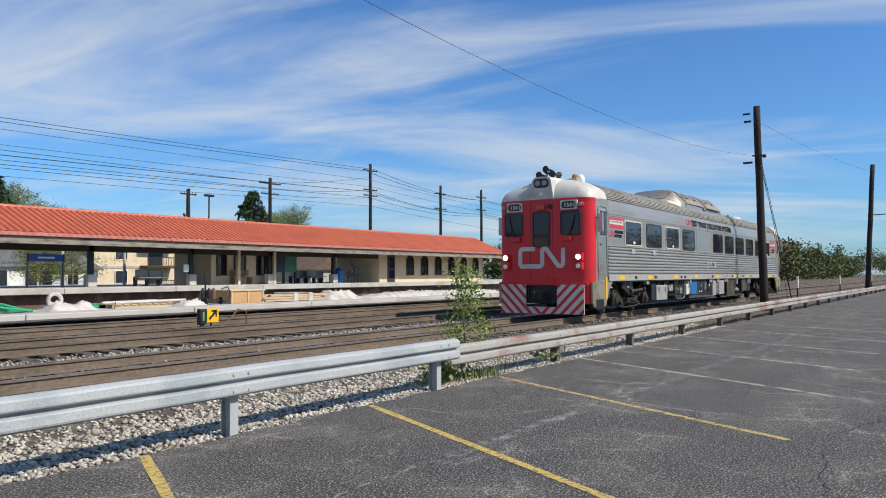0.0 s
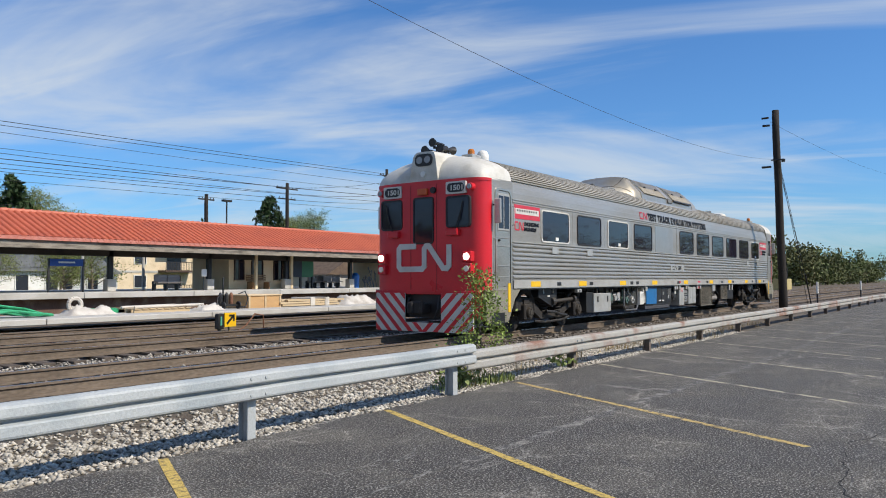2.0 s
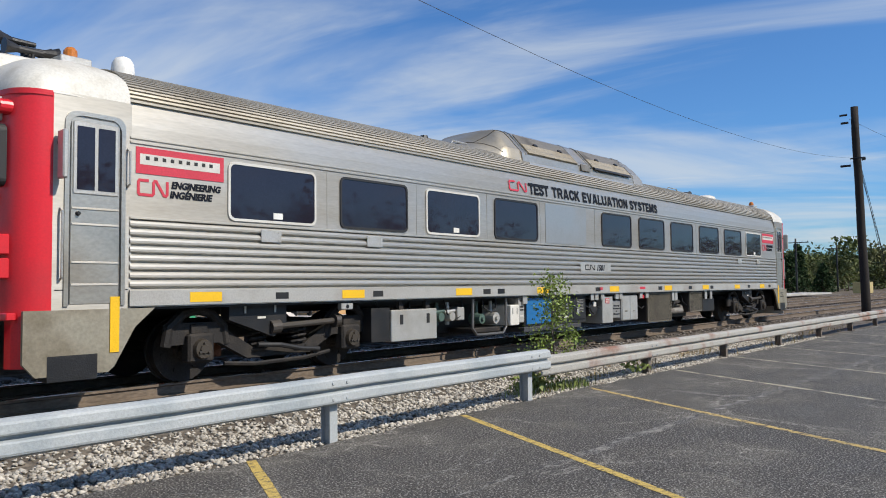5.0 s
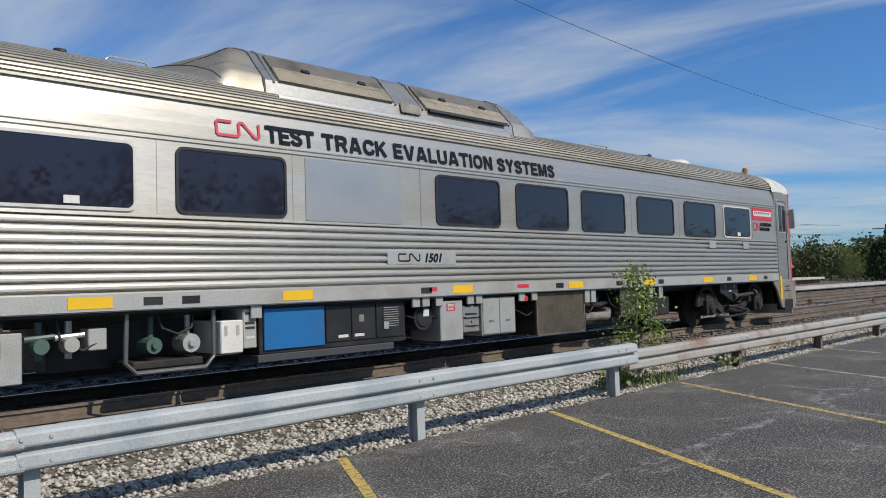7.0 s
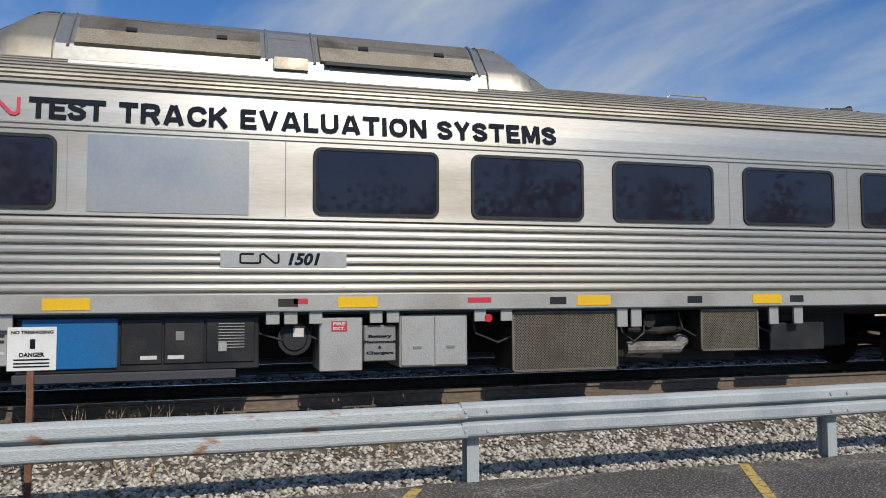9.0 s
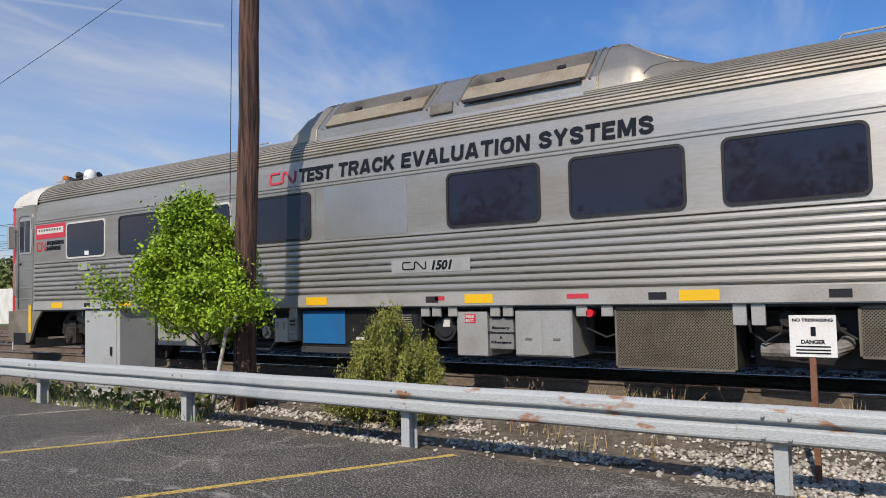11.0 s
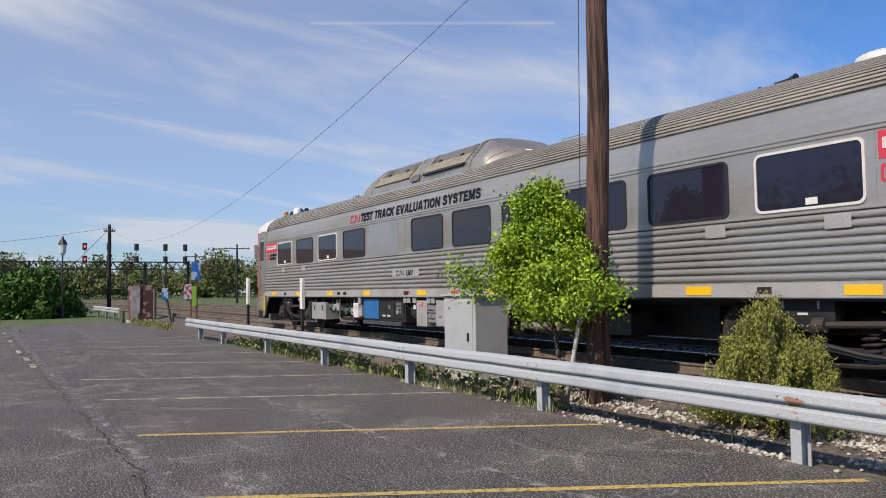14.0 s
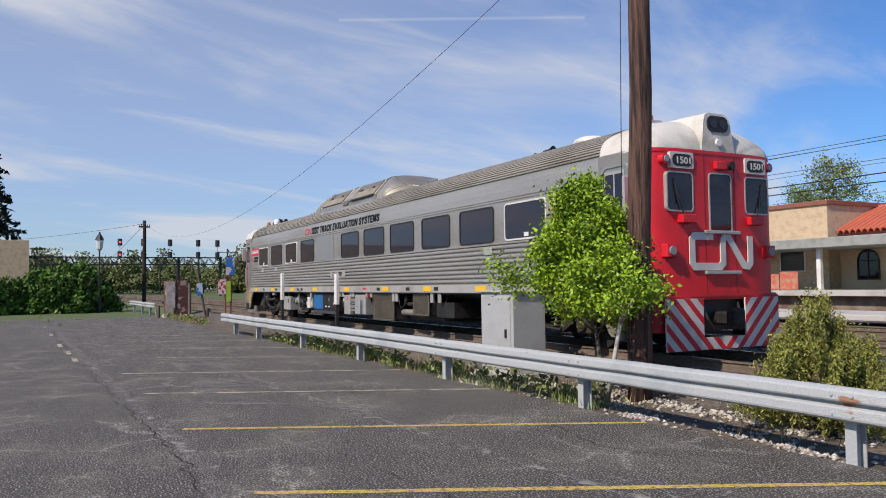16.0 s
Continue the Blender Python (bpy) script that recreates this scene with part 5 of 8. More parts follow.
for x, m in ((6.75, mat("pale_green_valve", (0.07, 0.115, 0.095), 0.5)), (7.05, ALU)):
    bm = bmesh.new()
    rod(bm, (x, -1.25, 0.70), (x, -1.38, 0.70), 0.10, 0.08, 12)
    rod(bm, (x, -1.25, 0.55), (x, -1.25, 0.95), 0.04, 0.04, 8)
    rod(bm, (x - 0.15, -1.3, 0.78), (x + 0.15, -1.3, 0.80), 0.035, 0.03, 8)
    part("valve", bm, m, railcar)
gear("relay_box", 7.22, 7.42, 0.62, 0.86, ALU, "small metal box", -1.36, -1.1)
frame_bm = bmesh.new()
pipe(frame_bm, [(7.62, -1.40, 1.02), (7.60, -1.40, 0.45), (7.72, -1.40, 0.33), (8.55, -1.40, 0.33), (8.66, -1.40, 0.45), (8.66, -1.40, 1.02)], 0.028, 8)
part("pipe_loop", frame_bm, mat("bent_steel_pipe", (0.22, 0.21, 0.20), 0.4, 0.7), railcar)
for x, m, r in ((7.95, MATS["pale_green_valve"], 0.11), (8.40, ALU, 0.13)):
    bm = bmesh.new()
    rod(bm, (x, -1.1, 0.62), (x, -1.36, 0.62), r, r * 0.85, 16)
    rod(bm, (x, -1.36, 0.62), (x, -1.40, 0.62), r * 0.4, r * 0.3, 10)
    rod(bm, (x + 0.02, -1.2, 0.62), (x + 0.02, -1.2, 0.95), 0.035, 0.035, 8)
    part("compressor", bm, m, railcar)
gear("air_tank_tray", 7.7, 8.55, 0.36, 0.45, GRIME, y0=-1.35)
g = gear("switch_box", 8.72, 9.02, 0.46, 0.86, WHITE, "bright white metal switch box", -1.47)
for x in (8.77, 8.93):
    part("latch", B(x, x + 0.035, -1.478, -1.47, 0.68, 0.80), SILL, g)
g = gear("lettered_box", 9.03, 9.22, 0.50, 1.0, MATS["grey_sill"], "grey box with small dark notices", -1.45)
for z in (0.62, 0.74, 0.80, 0.92):
    part("notice", B(9.06, 9.19, -1.455, -1.45, z, z + 0.03), BLACK if z > 0.7 else LOGO_W, g)
rl = random.Random(77)
for k in range(9):
    xa = (5.2, 6.9, 8.0, 11.7, 12.2, 14.3, 16.3, 17.2, 18.4)[k]
    xb, sag = xa + rl.uniform(0.4, 0.9), rl.uniform(0.12, 0.42)
    bm = bmesh.new()
    pipe(bm, [(xa, -1.30, 1.0), (xa + 0.05, -1.34, 1.0 - sag * 0.7), ((xa + xb) / 2, -1.36, 1.0 - sag), (xb - 0.05, -1.34, 1.0 - sag * 0.75), (xb, -1.30, 1.0)], 0.016, 6)
    part("hanging_cable", bm, RUBBER, railcar)
hanger(9.12, 0.16)
g = gear("generator_cabinet", 9.28, 11.75, 0.40, 1.0, BLACK, "black generator cabinet with a blue end door", -1.40)
part("blue_door", B(9.34, 10.27, -1.43, -1.401, 0.45, 0.985, 0.008), BLUE, g, "bright blue cabinet door")
for x0, x1 in ((10.30, 10.72), (10.74, 11.16), (11.18, 11.70)):
    part("black_door", B(x0, x1, -1.42, -1.401, 0.48, 0.97, 0.008), BLACK, g)
vg = part("vent_grille", B(11.3, 11.6, -1.424, -1.42, 0.62, 0.94), RUBBER, g)
for k in range(9):
    part("slat", B(11.31, 11.59, -1.434, -1.424, 0.64 + 0.033 * k, 0.648 + 0.033 * k), SILL, vg)
part("lock", B(10.86, 10.95, -1.43, -1.42, 0.73, 0.83, 0.004), STEEL_D, g)
part("lock", B(11.31, 11.40, -1.435, -1.424, 0.60, 0.70, 0.004), ALU, g)
part("cabinet_base", B(9.25, 11.5, -1.42, -0.9, 0.30, 0.40, 0.01), mat("dark_grey_base", (0.05, 0.05, 0.055), 0.6), g)
for x in (10.5, 10.78):
    part("maker_label", B(x, x + 0.17, -1.424, -1.42, 0.53, 0.57), LOGO_W, g)
for x in (11.82, 12.02, 12.30, 13.0, 13.2, 14.28, 14.62, 16.2, 16.4, 18.5, 18.9):
    hanger(x, 0.14 if x < 15 else 0.24)
bm = bmesh.new()
rod(bm, (12.15, -1.0, 0.72), (12.15, -1.36, 0.72), 0.20, 0.19, 20)
rod(bm, (12.15, -1.36, 0.72), (12.15, -1.38, 0.72), 0.15, 0.13, 20)
part("air_filter", bm, RUBBER, railcar, "round black air filter")
part("filter_label", B(12.13, 12.25, -1.386, -1.381, 0.74, 0.84), LOGO_W, railcar)
g = gear("fire_locker", 12.42, 12.92, 0.34, 0.96, ALU, "pale locker with a red notice", -1.46)
part("red_notice", B(12.56, 12.74, -1.466, -1.461, 0.80, 0.92), LRED, g)
side_words("FIRE", 12.575, 0.87, 0.035, 0.14, LOGO_W, 0, -1.467, tilt=0, host=g)
side_words("EXT.", 12.575, 0.815, 0.035, 0.14, LOGO_W, 0, -1.467, tilt=0, host=g)
g = gear("charger_box", 12.94, 13.32, 0.44, 0.86, mat("grey_box", (0.28, 0.275, 0.26), 0.5, 0.4), "grey box with dark lettering", -1.44)
for k, w in enumerate(("Battery", "Disconnects", "&", "Chargers")):
    side_words(w, 13.13 - 0.02 * len(w), 0.72 - 0.065 * k, 0.032, 0.04 * len(w), LETTER, 0, -1.442, tilt=0, host=g)
g = gear("tool_locker", 13.36, 14.20, 0.36, 0.98, ALU, "pale two-door tool locker", -1.46)
for x0, x1 in ((13.38, 13.77), (13.79, 14.18)):
    d = part("locker_door", B(x0, x1, -1.474, -1.461, 0.38, 0.96, 0.006), ALU, g)
    part("handle", B((x0 + x1) / 2 - 0.05, (x0 + x1) / 2 + 0.05, -1.485, -1.474, 0.58, 0.61), STEEL_D, d)
bm = bmesh.new()
rod(bm, (14.46, -1.40, 0.93), (14.46, -1.50, 0.93), 0.052, 0.05, 14)
part("fuel_filler", bm, RED, railcar, "red fuel filler cap")
for x0, x1 in ((14.78, 16.22), (17.45, 18.35)):
    g = gear("radiator", x0 + 0.02, x1 - 0.02, 0.28 if x0 < 15 else 0.45, 1.0, GRIME, "radiator behind a tan mesh guard", -1.42)
    bm = bmesh.new()
    z0 = 0.26 if x0 < 15 else 0.45
    n = int((x1 - x0) / 0.035)
    for k in range(-22, n + 22):
        for s in (-1, 1):
            q = clip(clip(clip(clip([(k * 0.035, 0), (k * 0.035 + 0.012, 0), (k * 0.035 + 0.012 + s * 0.75, 0.75), (k * 0.035 + s * 0.75, 0.75)], -1, 0, 0), 1, 0, x1 - x0), 0, 1, 1.0 - z0), 0, -1, 0)
            if len(q) > 2:
                vv = [bm.verts.new((x0 + a, -1.455 - 0.003 * s, z0 + b)) for a, b in q]
                bm.faces.new(vv)
    part("mesh_guard", fix(bm), MESHG, g, "expanded metal guard")
    bm = bmesh.new()
    for a, b, c, d in ((x0, x1, z0, z0 + 0.025), (x0, x1, 0.975, 1.0), (x0, x0 + 0.025, z0, 1.0), (x1 - 0.025, x1, z0, 1.0)):
        box(bm, a, b, -1.465, -1.44, c, d)
    part("guard_frame", bm, MESHG, g)
bm = bmesh.new()
pipe(bm, [(16.45, -1.25, 0.50), (17.2, -1.3, 0.50), (17.3, -1.25, 0.58), (17.3, -1.0, 0.6)], 0.085, 12)
part("exhaust_pipe", bm, mat("lagged_exhaust", (0.20, 0.185, 0.165), 0.8, 0.0, col2=(0.12, 0.10, 0.085), scale=5, fine=25, var=0.25, bump=0.5), railcar, "fat grey lagged exhaust pipe")
bm = bmesh.new()
rod(bm, (16.75, -1.2, 0.86), (16.75, -1.35, 0.86), 0.11, 0.09, 14)
pipe(bm, [(16.5, -1.2, 0.75), (16.9, -1.3, 0.72), (17.3, -1.2, 0.75)], 0.05, 10)
part("turbo_casing", bm, GRIME, railcar)
gear("coolant_tank", 18.6, 19.5, 0.42, 0.80, BLACK, "black tank", -1.38)
# unseen black box added to stop light showing through under the floor
gear("light_block", 1.6, 24.8, 0.86, 1.02, BLACK, y0=-0.42, y1=0.42)
gear("cable_tray", 4.9, 21.4, 0.90, 1.02, BLACK, y0=-0.9, y1=0.9)
gear("engine_block", 7.0, 9.0, 0.35, 0.95, BLACK, y0=-0.7, y1=0.7)
gear("engine_block", 16.3, 18.3, 0.30, 0.95, BLACK, y0=-1.0, y1=0.8)
gear("transmission", 18.6, 20.6, 0.40, 0.95, BLACK, y0=-0.6, y1=0.6)
gear("far_equipment", 9.4, 16.0, 0.35, 1.0, BLACK, y0=0.6, y1=1.42)

# ---- station across the tracks ----
PLAT_Z, EAVE_Z, RIDGE_Z = 1.14, 3.55, 4.98


def slab(name, x0, x1, y0, y1, z0, z1, label, category="platform"):
    """A concrete deck in lengths with open joints."""
    ob = thing(name, None, None, label, category, kind="structure")
    n = max(1, round((x1 - x0) / 6))
    for i in range(n):
        a, b = x0 + (x1 - x0) * i / n, x0 + (x1 - x0) * (i + 1) / n
        part("deck_panel", B(a + 0.012, b - 0.012, y0, y1, z0 + 0.01 * (i % 3) * 0.5, z1, 0.02), CONC, ob)
    return ob


slab("low_platform", -36, 96, 23.0, 26.3, 0.34, 0.53, "low pale concrete platform slab beside the track")
slab("platform", -40, 96, 33.6, 46.0, 0.86, PLAT_Z, "raised concrete station platform")
OLDBRICK = mat("stained_brick", (0.12, 0.07, 0.05), 0.9, col2=(0.24, 0.19, 0.14), scale=1.4, fine=20, var=0.3, bump=0.5)
thing("platform_wall", B(-40, 96, 34.1, 34.5, -0.1, 0.86), OLDBRICK, "stained dark brick wall under the platform", "wall", kind="structure")


def tile_roof(name, x0, x1, yf, yr, yb, ze, zr, label):
    """A gabled roof of barrel tiles in stepped courses."""
    roof = thing(name, None, None, label, "roof", kind="structure")
    nx = int((x1 - x0) / 0.085)
    for s, (ya, yb2) in enumerate(((yf, yr), (yb, yr))):
        bm = bmesh.new()
        rows = []
        n = 11 if s == 0 else 2
        for i in range(n):
            for e in (0.0, 0.999):
                f = (i + e) / n
                row = []
                for k in range(nx + 1):
                    wob = (0.085, 0.045, -0.115, 0.045)[k % 4]
                    row.append((x0 + (x1 - x0) * k / nx, ya + (yb2 - ya) * f, ze + (zr - ze) * f + wob - 0.014 * e + 0.05))
                rows.append(row)
        loft(bm, rows)
        fix(bm)
        part("tiled_slope", bm, TILE, roof, "red barrel-tile slope")
    bm = bmesh.new()
    for k in range(int((x1 - x0) / 0.4)):
        x = x0 + 0.4 * k
        rod(bm, (x, yr, zr + 0.02), (x + 0.42, yr, zr + 0.035), 0.11, 0.125, 8)
    part("ridge_cap", bm, TILE, roof)
    bm = bmesh.new()
    for x in (x0 + 0.05, x1 - 0.15):
        prism(bm, [(x, yf, ze), (x, yb, ze), (x, yr, zr - 0.03)], (0.1, 0, 0))
    part("gable", fix(bm), FASCIA, roof)
    return roof


FASCIA = mat("weathered_fascia", (0.27, 0.235, 0.19), 0.85, col2=(0.10, 0.085, 0.068), scale=3.0, fine=40, var=0.35, bump=0.2, stretch=(0.4, 1, 2))
PINK = mat("faded_red_trim", (0.55, 0.21, 0.16), 0.6, col2=(0.46, 0.16, 0.12))
canopy = thing("platform_canopy", None, None, "long platform canopy with weathered wooden fascia and dark steel columns", "canopy", kind="structure")
part("fascia", B(2, 60.5, 34.35, 34.5, EAVE_Z - 0.42, EAVE_Z - 0.06, 0.01), FASCIA, canopy)
part("roof_trim", B(1.95, 60.55, 34.22, 34.36, EAVE_Z - 0.07, EAVE_Z + 0.10, 0.01), PINK, canopy)
part("back_fascia", B(2, 60.5, 40.9, 41.05, EAVE_Z - 0.42, EAVE_Z - 0.06, 0.01), FASCIA, canopy)
# soffit colour is near black: the shade under the roof is painted in
part("soffit", B(2, 60.5, 34.5, 40.9, EAVE_Z - 0.16, EAVE_Z - 0.08), mat("shaded_soffit", (0.05, 0.04, 0.035), 0.9), canopy)
# strip added and coloured dark for the eave's shade and inner beams
part("eave_shade_band", B(2, 60.5, 36.3, 36.54, EAVE_Z - 0.64, EAVE_Z - 0.165, 0.01), mat("shaded_beam", (0.035, 0.028, 0.024), 0.8), canopy, "dark strip under the eave for its shade and inner beams")
for x in (4, 10, 16, 22.05, 28.1, 34.0, 40.0):
    c = part("column", B(x - 0.12, x + 0.12, 36.3, 36.54, PLAT_Z, EAVE_Z - 0.1, 0.01), BLACK, canopy, "dark steel column")
    part("column_base", B(x - 0.24, x + 0.24, 36.2, 36.64, PLAT_Z, PLAT_Z + 0.62, 0.02), CONC, canopy, "pale concrete column base")
    part("bracket", fix(prism(bmesh.new(), [(x - 0.6, 36.4, EAVE_Z - 0.16), (x + 0.6, 36.4, EAVE_Z - 0.16), (x + 0.12, 36.4, EAVE_Z - 0.7), (x - 0.12, 36.4, EAVE_Z - 0.7)], (0, 0.05, 0))), BLACK, canopy)
tile_roof("canopy_roof", 1.9, 60.6, 34.2, 37.6, 41.2, EAVE_Z, RIDGE_Z, "red barrel-tile canopy roof")

WFRAME = mat("dark_brown_window_frame", (0.05, 0.025, 0.018), 0.6)


def arch(bm, cx, y, z0, w, h, d, k=10):
    """An arched plate facing -y."""
    r = w / 2
    pts = [(cx - r, y, z0), (cx + r, y, z0)] + [(cx + r * math.cos(math.pi * i / k), y, z0 + h - r + r * math.sin(math.pi * i / k)) for i in range(k + 1)]
    return prism(bm, pts, (0, d, 0))


def arched_window(host, cx, y, z0, w, h):
    bm = bmesh.new()
    r = w / 2
    def line(rr, base):
        return [(cx - rr, z0 - base), (cx + rr, z0 - base)] + [(cx + rr * math.cos(math.pi * i / 10), z0 + h - r + rr * math.sin(math.pi * i / 10)) for i in range(11)]
    o, i_ = line(r + 0.07, 0.07), line(r, 0)
    loft(bm, [[(a, y, b) for a, b in o], [(a, y - 0.06, b) for a, b in o], [(a, y - 0.06, b) for a, b in i_], [(a, y - 0.01, b) for a, b in i_]], close=True)
    f = part("window_frame", fix(bm), WFRAME, host, "dark brown arched window frame")
    part("pane", fix(arch(bmesh.new(), cx, y - 0.012, z0, w, h, 0.008)), GLASS_D, f)
    part("mullion", B(cx - 0.02, cx + 0.02, y - 0.05, y - 0.014, z0, z0 + h - 0.02), WFRAME, f)
    part("transom", B(cx - r, cx + r, y - 0.05, y - 0.014, z0 + h - r - 0.02, z0 + h - r + 0.02), WFRAME, f)
    part("sill", B(cx - r - 0.1, cx + r + 0.1, y - 0.1, y, z0 - 0.13, z0 - 0.07, 0.01), STUCCO, f)


def station_room(x0, x1, y0, y1, label, wins, door=None):
    h = thing("station_room", None, None, label, "building")
    part("wall", B(x0, x1, y0, y1, PLAT_Z, EAVE_Z - 0.165), STUCCO, h, "cream stucco walls")
    for cx, z0, w, hh in wins:
        arched_window(h, cx, y0, z0, w, hh)
    if door:
        d = part("door", B(door - 0.45, door + 0.45, y0 - 0.05, y0 - 0.002, PLAT_Z, PLAT_Z + 2.05, 0.01), WFRAME, h, "dark brown glazed door")
        part("pane", B(door - 0.28, door + 0.28, y0 - 0.06, y0 - 0.05, PLAT_Z + 1.1, PLAT_Z + 1.85), GLASS_D, d)
        part("pane", B(door - 0.28, door + 0.28, y0 - 0.06, y0 - 0.05, PLAT_Z + 0.3, PLAT_Z + 0.95), GLASS_D, d)
    return h


station_room(30.0, 34.4, 37.0, 40.5, "small cream stucco waiting room with arched windows under the canopy", [(30.75, 1.75, 0.62, 1.35), (32.15, 1.75, 0.8, 1.4), (33.85, 1.75, 0.62, 1.35)])
for x in (31.45, 34.35):
    thing("porch_post", B(x - 0.09, x + 0.09, 36.2, 36.38, PLAT_Z, EAVE_Z - 0.165, 0.01), STUCCO, "cream painted canopy post", "post", "porch posts")
station_room(44.8, 59.6, 36.2, 40.5, "long cream stucco station room with a row of arched windows", [(48.6 + 1.95 * k, 1.72, 0.85, 1.45) for k in range(6)], 46.2)


def bench(x, y, z):
    b = thing("bench", None, None, "brown slatted wooden platform bench", "bench", "platform benches")
    for k in range(4):
        part("seat_slat", B(x - 0.75, x + 0.75, y + 0.11 * k, y + 0.11 * k + 0.09, z + 0.42, z + 0.46), WOODB, b)
    for k in range(3):
        part("back_slat", B(x - 0.75, x + 0.75, y + 0.46, y + 0.50, z + 0.52 + 0.13 * k, z + 0.62 + 0.13 * k), WOODB, b)
    for dx in (-0.65, 0.65):
        part("leg", B(x + dx - 0.04, x + dx + 0.04, y, y + 0.5, z, z + 0.42), WOODB, b)
    return b


WOODB = mat("brown_bench_wood", (0.30, 0.17, 0.08), 0.7, col2=(0.22, 0.12, 0.06), stretch=(0.3, 2, 2))
bench(31.9, 36.3, PLAT_Z)


def windbreak(x, y):
    w = thing("windbreak_bench", None, None, "grey metal back-to-back windbreak seat on the platform", "bench", "windbreaks")
    for k in (0, 1):
        part("panel", B(x + 0.82 * k, x + 0.82 * k + 0.78, y, y + 0.05, PLAT_Z + 0.35, PLAT_Z + 0.85, 0.02), mat("grey_metal_panel", (0.22, 0.20, 0.19), 0.5, 0.3), w)
    for dx in (0.1, 0.8, 1.5):
        part("leg", B(x + dx - 0.03, x + dx + 0.03, y, y + 0.3, PLAT_Z, PLAT_Z + 0.5), BLACK, w)
    part("seat", B(x, x + 1.6, y - 0.35, y, PLAT_Z + 0.42, PLAT_Z + 0.47, 0.01), MATS["grey_metal_panel"], w)


windbreak(24.3, 36.0)
windbreak(38.0, 37.0)
windbreak(36.9, 37.4)

# blue station name board
nb = thing("name_board", None, None, "blue station name board on two dark posts", "sign")
part("board", B(18.35, 19.95, 35.2, 35.26, 2.36, 2.70, 0.01), mat("sign_blue", (0.015, 0.06, 0.25), 0.4), nb)
for x in (18.32, 19.98):
    part("post", B(x - 0.035, x + 0.035, 35.2, 35.27, PLAT_Z, 2.72), BLACK, nb)
part("plain_bar", B(18.75, 19.55, 35.19, 35.2, 2.50, 2.58), LOGO_W, nb)

# kiosk, barrel and clutter
k = thing("platform_kiosk", None, None, "dark and green metal kiosk under the canopy", "kiosk")
part("body", B(34.5, 35.6, 36.6, 38.2, PLAT_Z + 0.75, 3.05, 0.02), mat("navy_kiosk", (0.015, 0.022, 0.035), 0.5), k)
part("green_panel", B(35.6, 36.75, 36.7, 38.2, PLAT_Z + 0.75, 3.0, 0.02), mat("green_kiosk_panel", (0.03, 0.14, 0.07), 0.5), k)
part("roof", B(34.3, 36.9, 36.4, 38.4, 3.05, 3.15, 0.02), BLACK, k)
for x in (34.6, 35.6, 36.65):
    part("leg", B(x - 0.06, x + 0.06, 36.7, 36.82, PLAT_Z, PLAT_Z + 0.8), BLACK, k)
bm = bmesh.new()
for a, b, r in ((0, 0.9, 0.28),):
    rod(bm, (40.75, 36.6, PLAT_Z), (40.75, 36.6, PLAT_Z + 0.85), 0.27, 0.30, 16)
    rod(bm, (40.75, 36.6, PLAT_Z + 0.85), (40.75, 36.6, PLAT_Z + 1.05), 0.30, 0.14, 16)
thing("barrel", bm, mat("blue_plastic", (0.02, 0.13, 0.42), 0.4), "bright blue plastic barrel on the platform", "barrel")


def clutter_frame(x, y, s, rngc):
    bm = bmesh.new()
    for _ in range(7):
        a = (x + rngc.uniform(-0.4, 0.4) * s, y + rngc.uniform(-0.2, 0.2), PLAT_Z)
        b = (x + rngc.uniform(-0.4, 0.4) * s, y + rngc.uniform(-0.2, 0.2), PLAT_Z + rngc.uniform(0.7, 1.4) * s)
        pipe(bm, [a, b], 0.03, 6)
        pipe(bm, [b, (x + rngc.uniform(-0.5, 0.5) * s, y, b[2] - 0.3)], 0.025, 6)
    return thing("folded_frame", bm, mat("dull_grey_tube", (0.12, 0.12, 0.13), 0.5, 0.5), "folded dull metal frame standing on the platform", "equipment", "folded frames")


rc = random.Random(9)
clutter_frame(41.9, 36.6, 0.9, rc)
clutter_frame(42.9, 36.9, 1.1, rc)
thing("notice_board", B(27.0, 27.35, 35.6, 35.64, 1.9, 2.3, 0.01), WHITE, "small white notice on the platform", "sign")
thing("notice_post", B(27.15, 27.2, 35.64, 35.69, PLAT_Z, 2.3), BLACK, "thin dark notice post", "post")
for x in (17.6, 27.9, 24.0):
    bm = bmesh.new()
    rod(bm, (x, 42.5, 0.9), (x, 42.5, 3.5), 0.09, 0.08, 10)
    thing("canopy_back_post", bm, CONC, "pale round post behind the canopy", "post", "back posts")

# ---- builder's materials on the low slab ----
SL = 0.53


def heap(name, x0, x1, y0, y1, h, m, label, category, seed, rough=0.5):
    """A crumpled sheet over a pile."""
    bm = bmesh.new()
    nx, ny = max(6, int((x1 - x0) * 14)), 12
    rows = []
    for i in range(nx + 1):
        row = []
        for j in range(ny + 1):
            u, v = i / nx, j / ny
            e = max(0.0, min(1, 5 * u, 5 * (1 - u), 3.5 * v, 3.5 * (1 - v)))
            z = h * e * (0.55 + 0.9 * rough * noise.noise((u * (x1 - x0) * 1.6 + seed, v * 2.0, seed)) + 0.55 * abs(noise.noise((u * (x1 - x0) * 7 + seed, v * 8, 1))))
            row.append((x0 + (x1 - x0) * u + 0.1 * noise.noise((i, j, seed)), y0 + (y1 - y0) * v, SL + max(z, 0.0) + 0.004))
        rows.append(row)
    loft(bm, rows)
    fix(bm)
    return thing(name, bm, m, label, category, smooth=True)


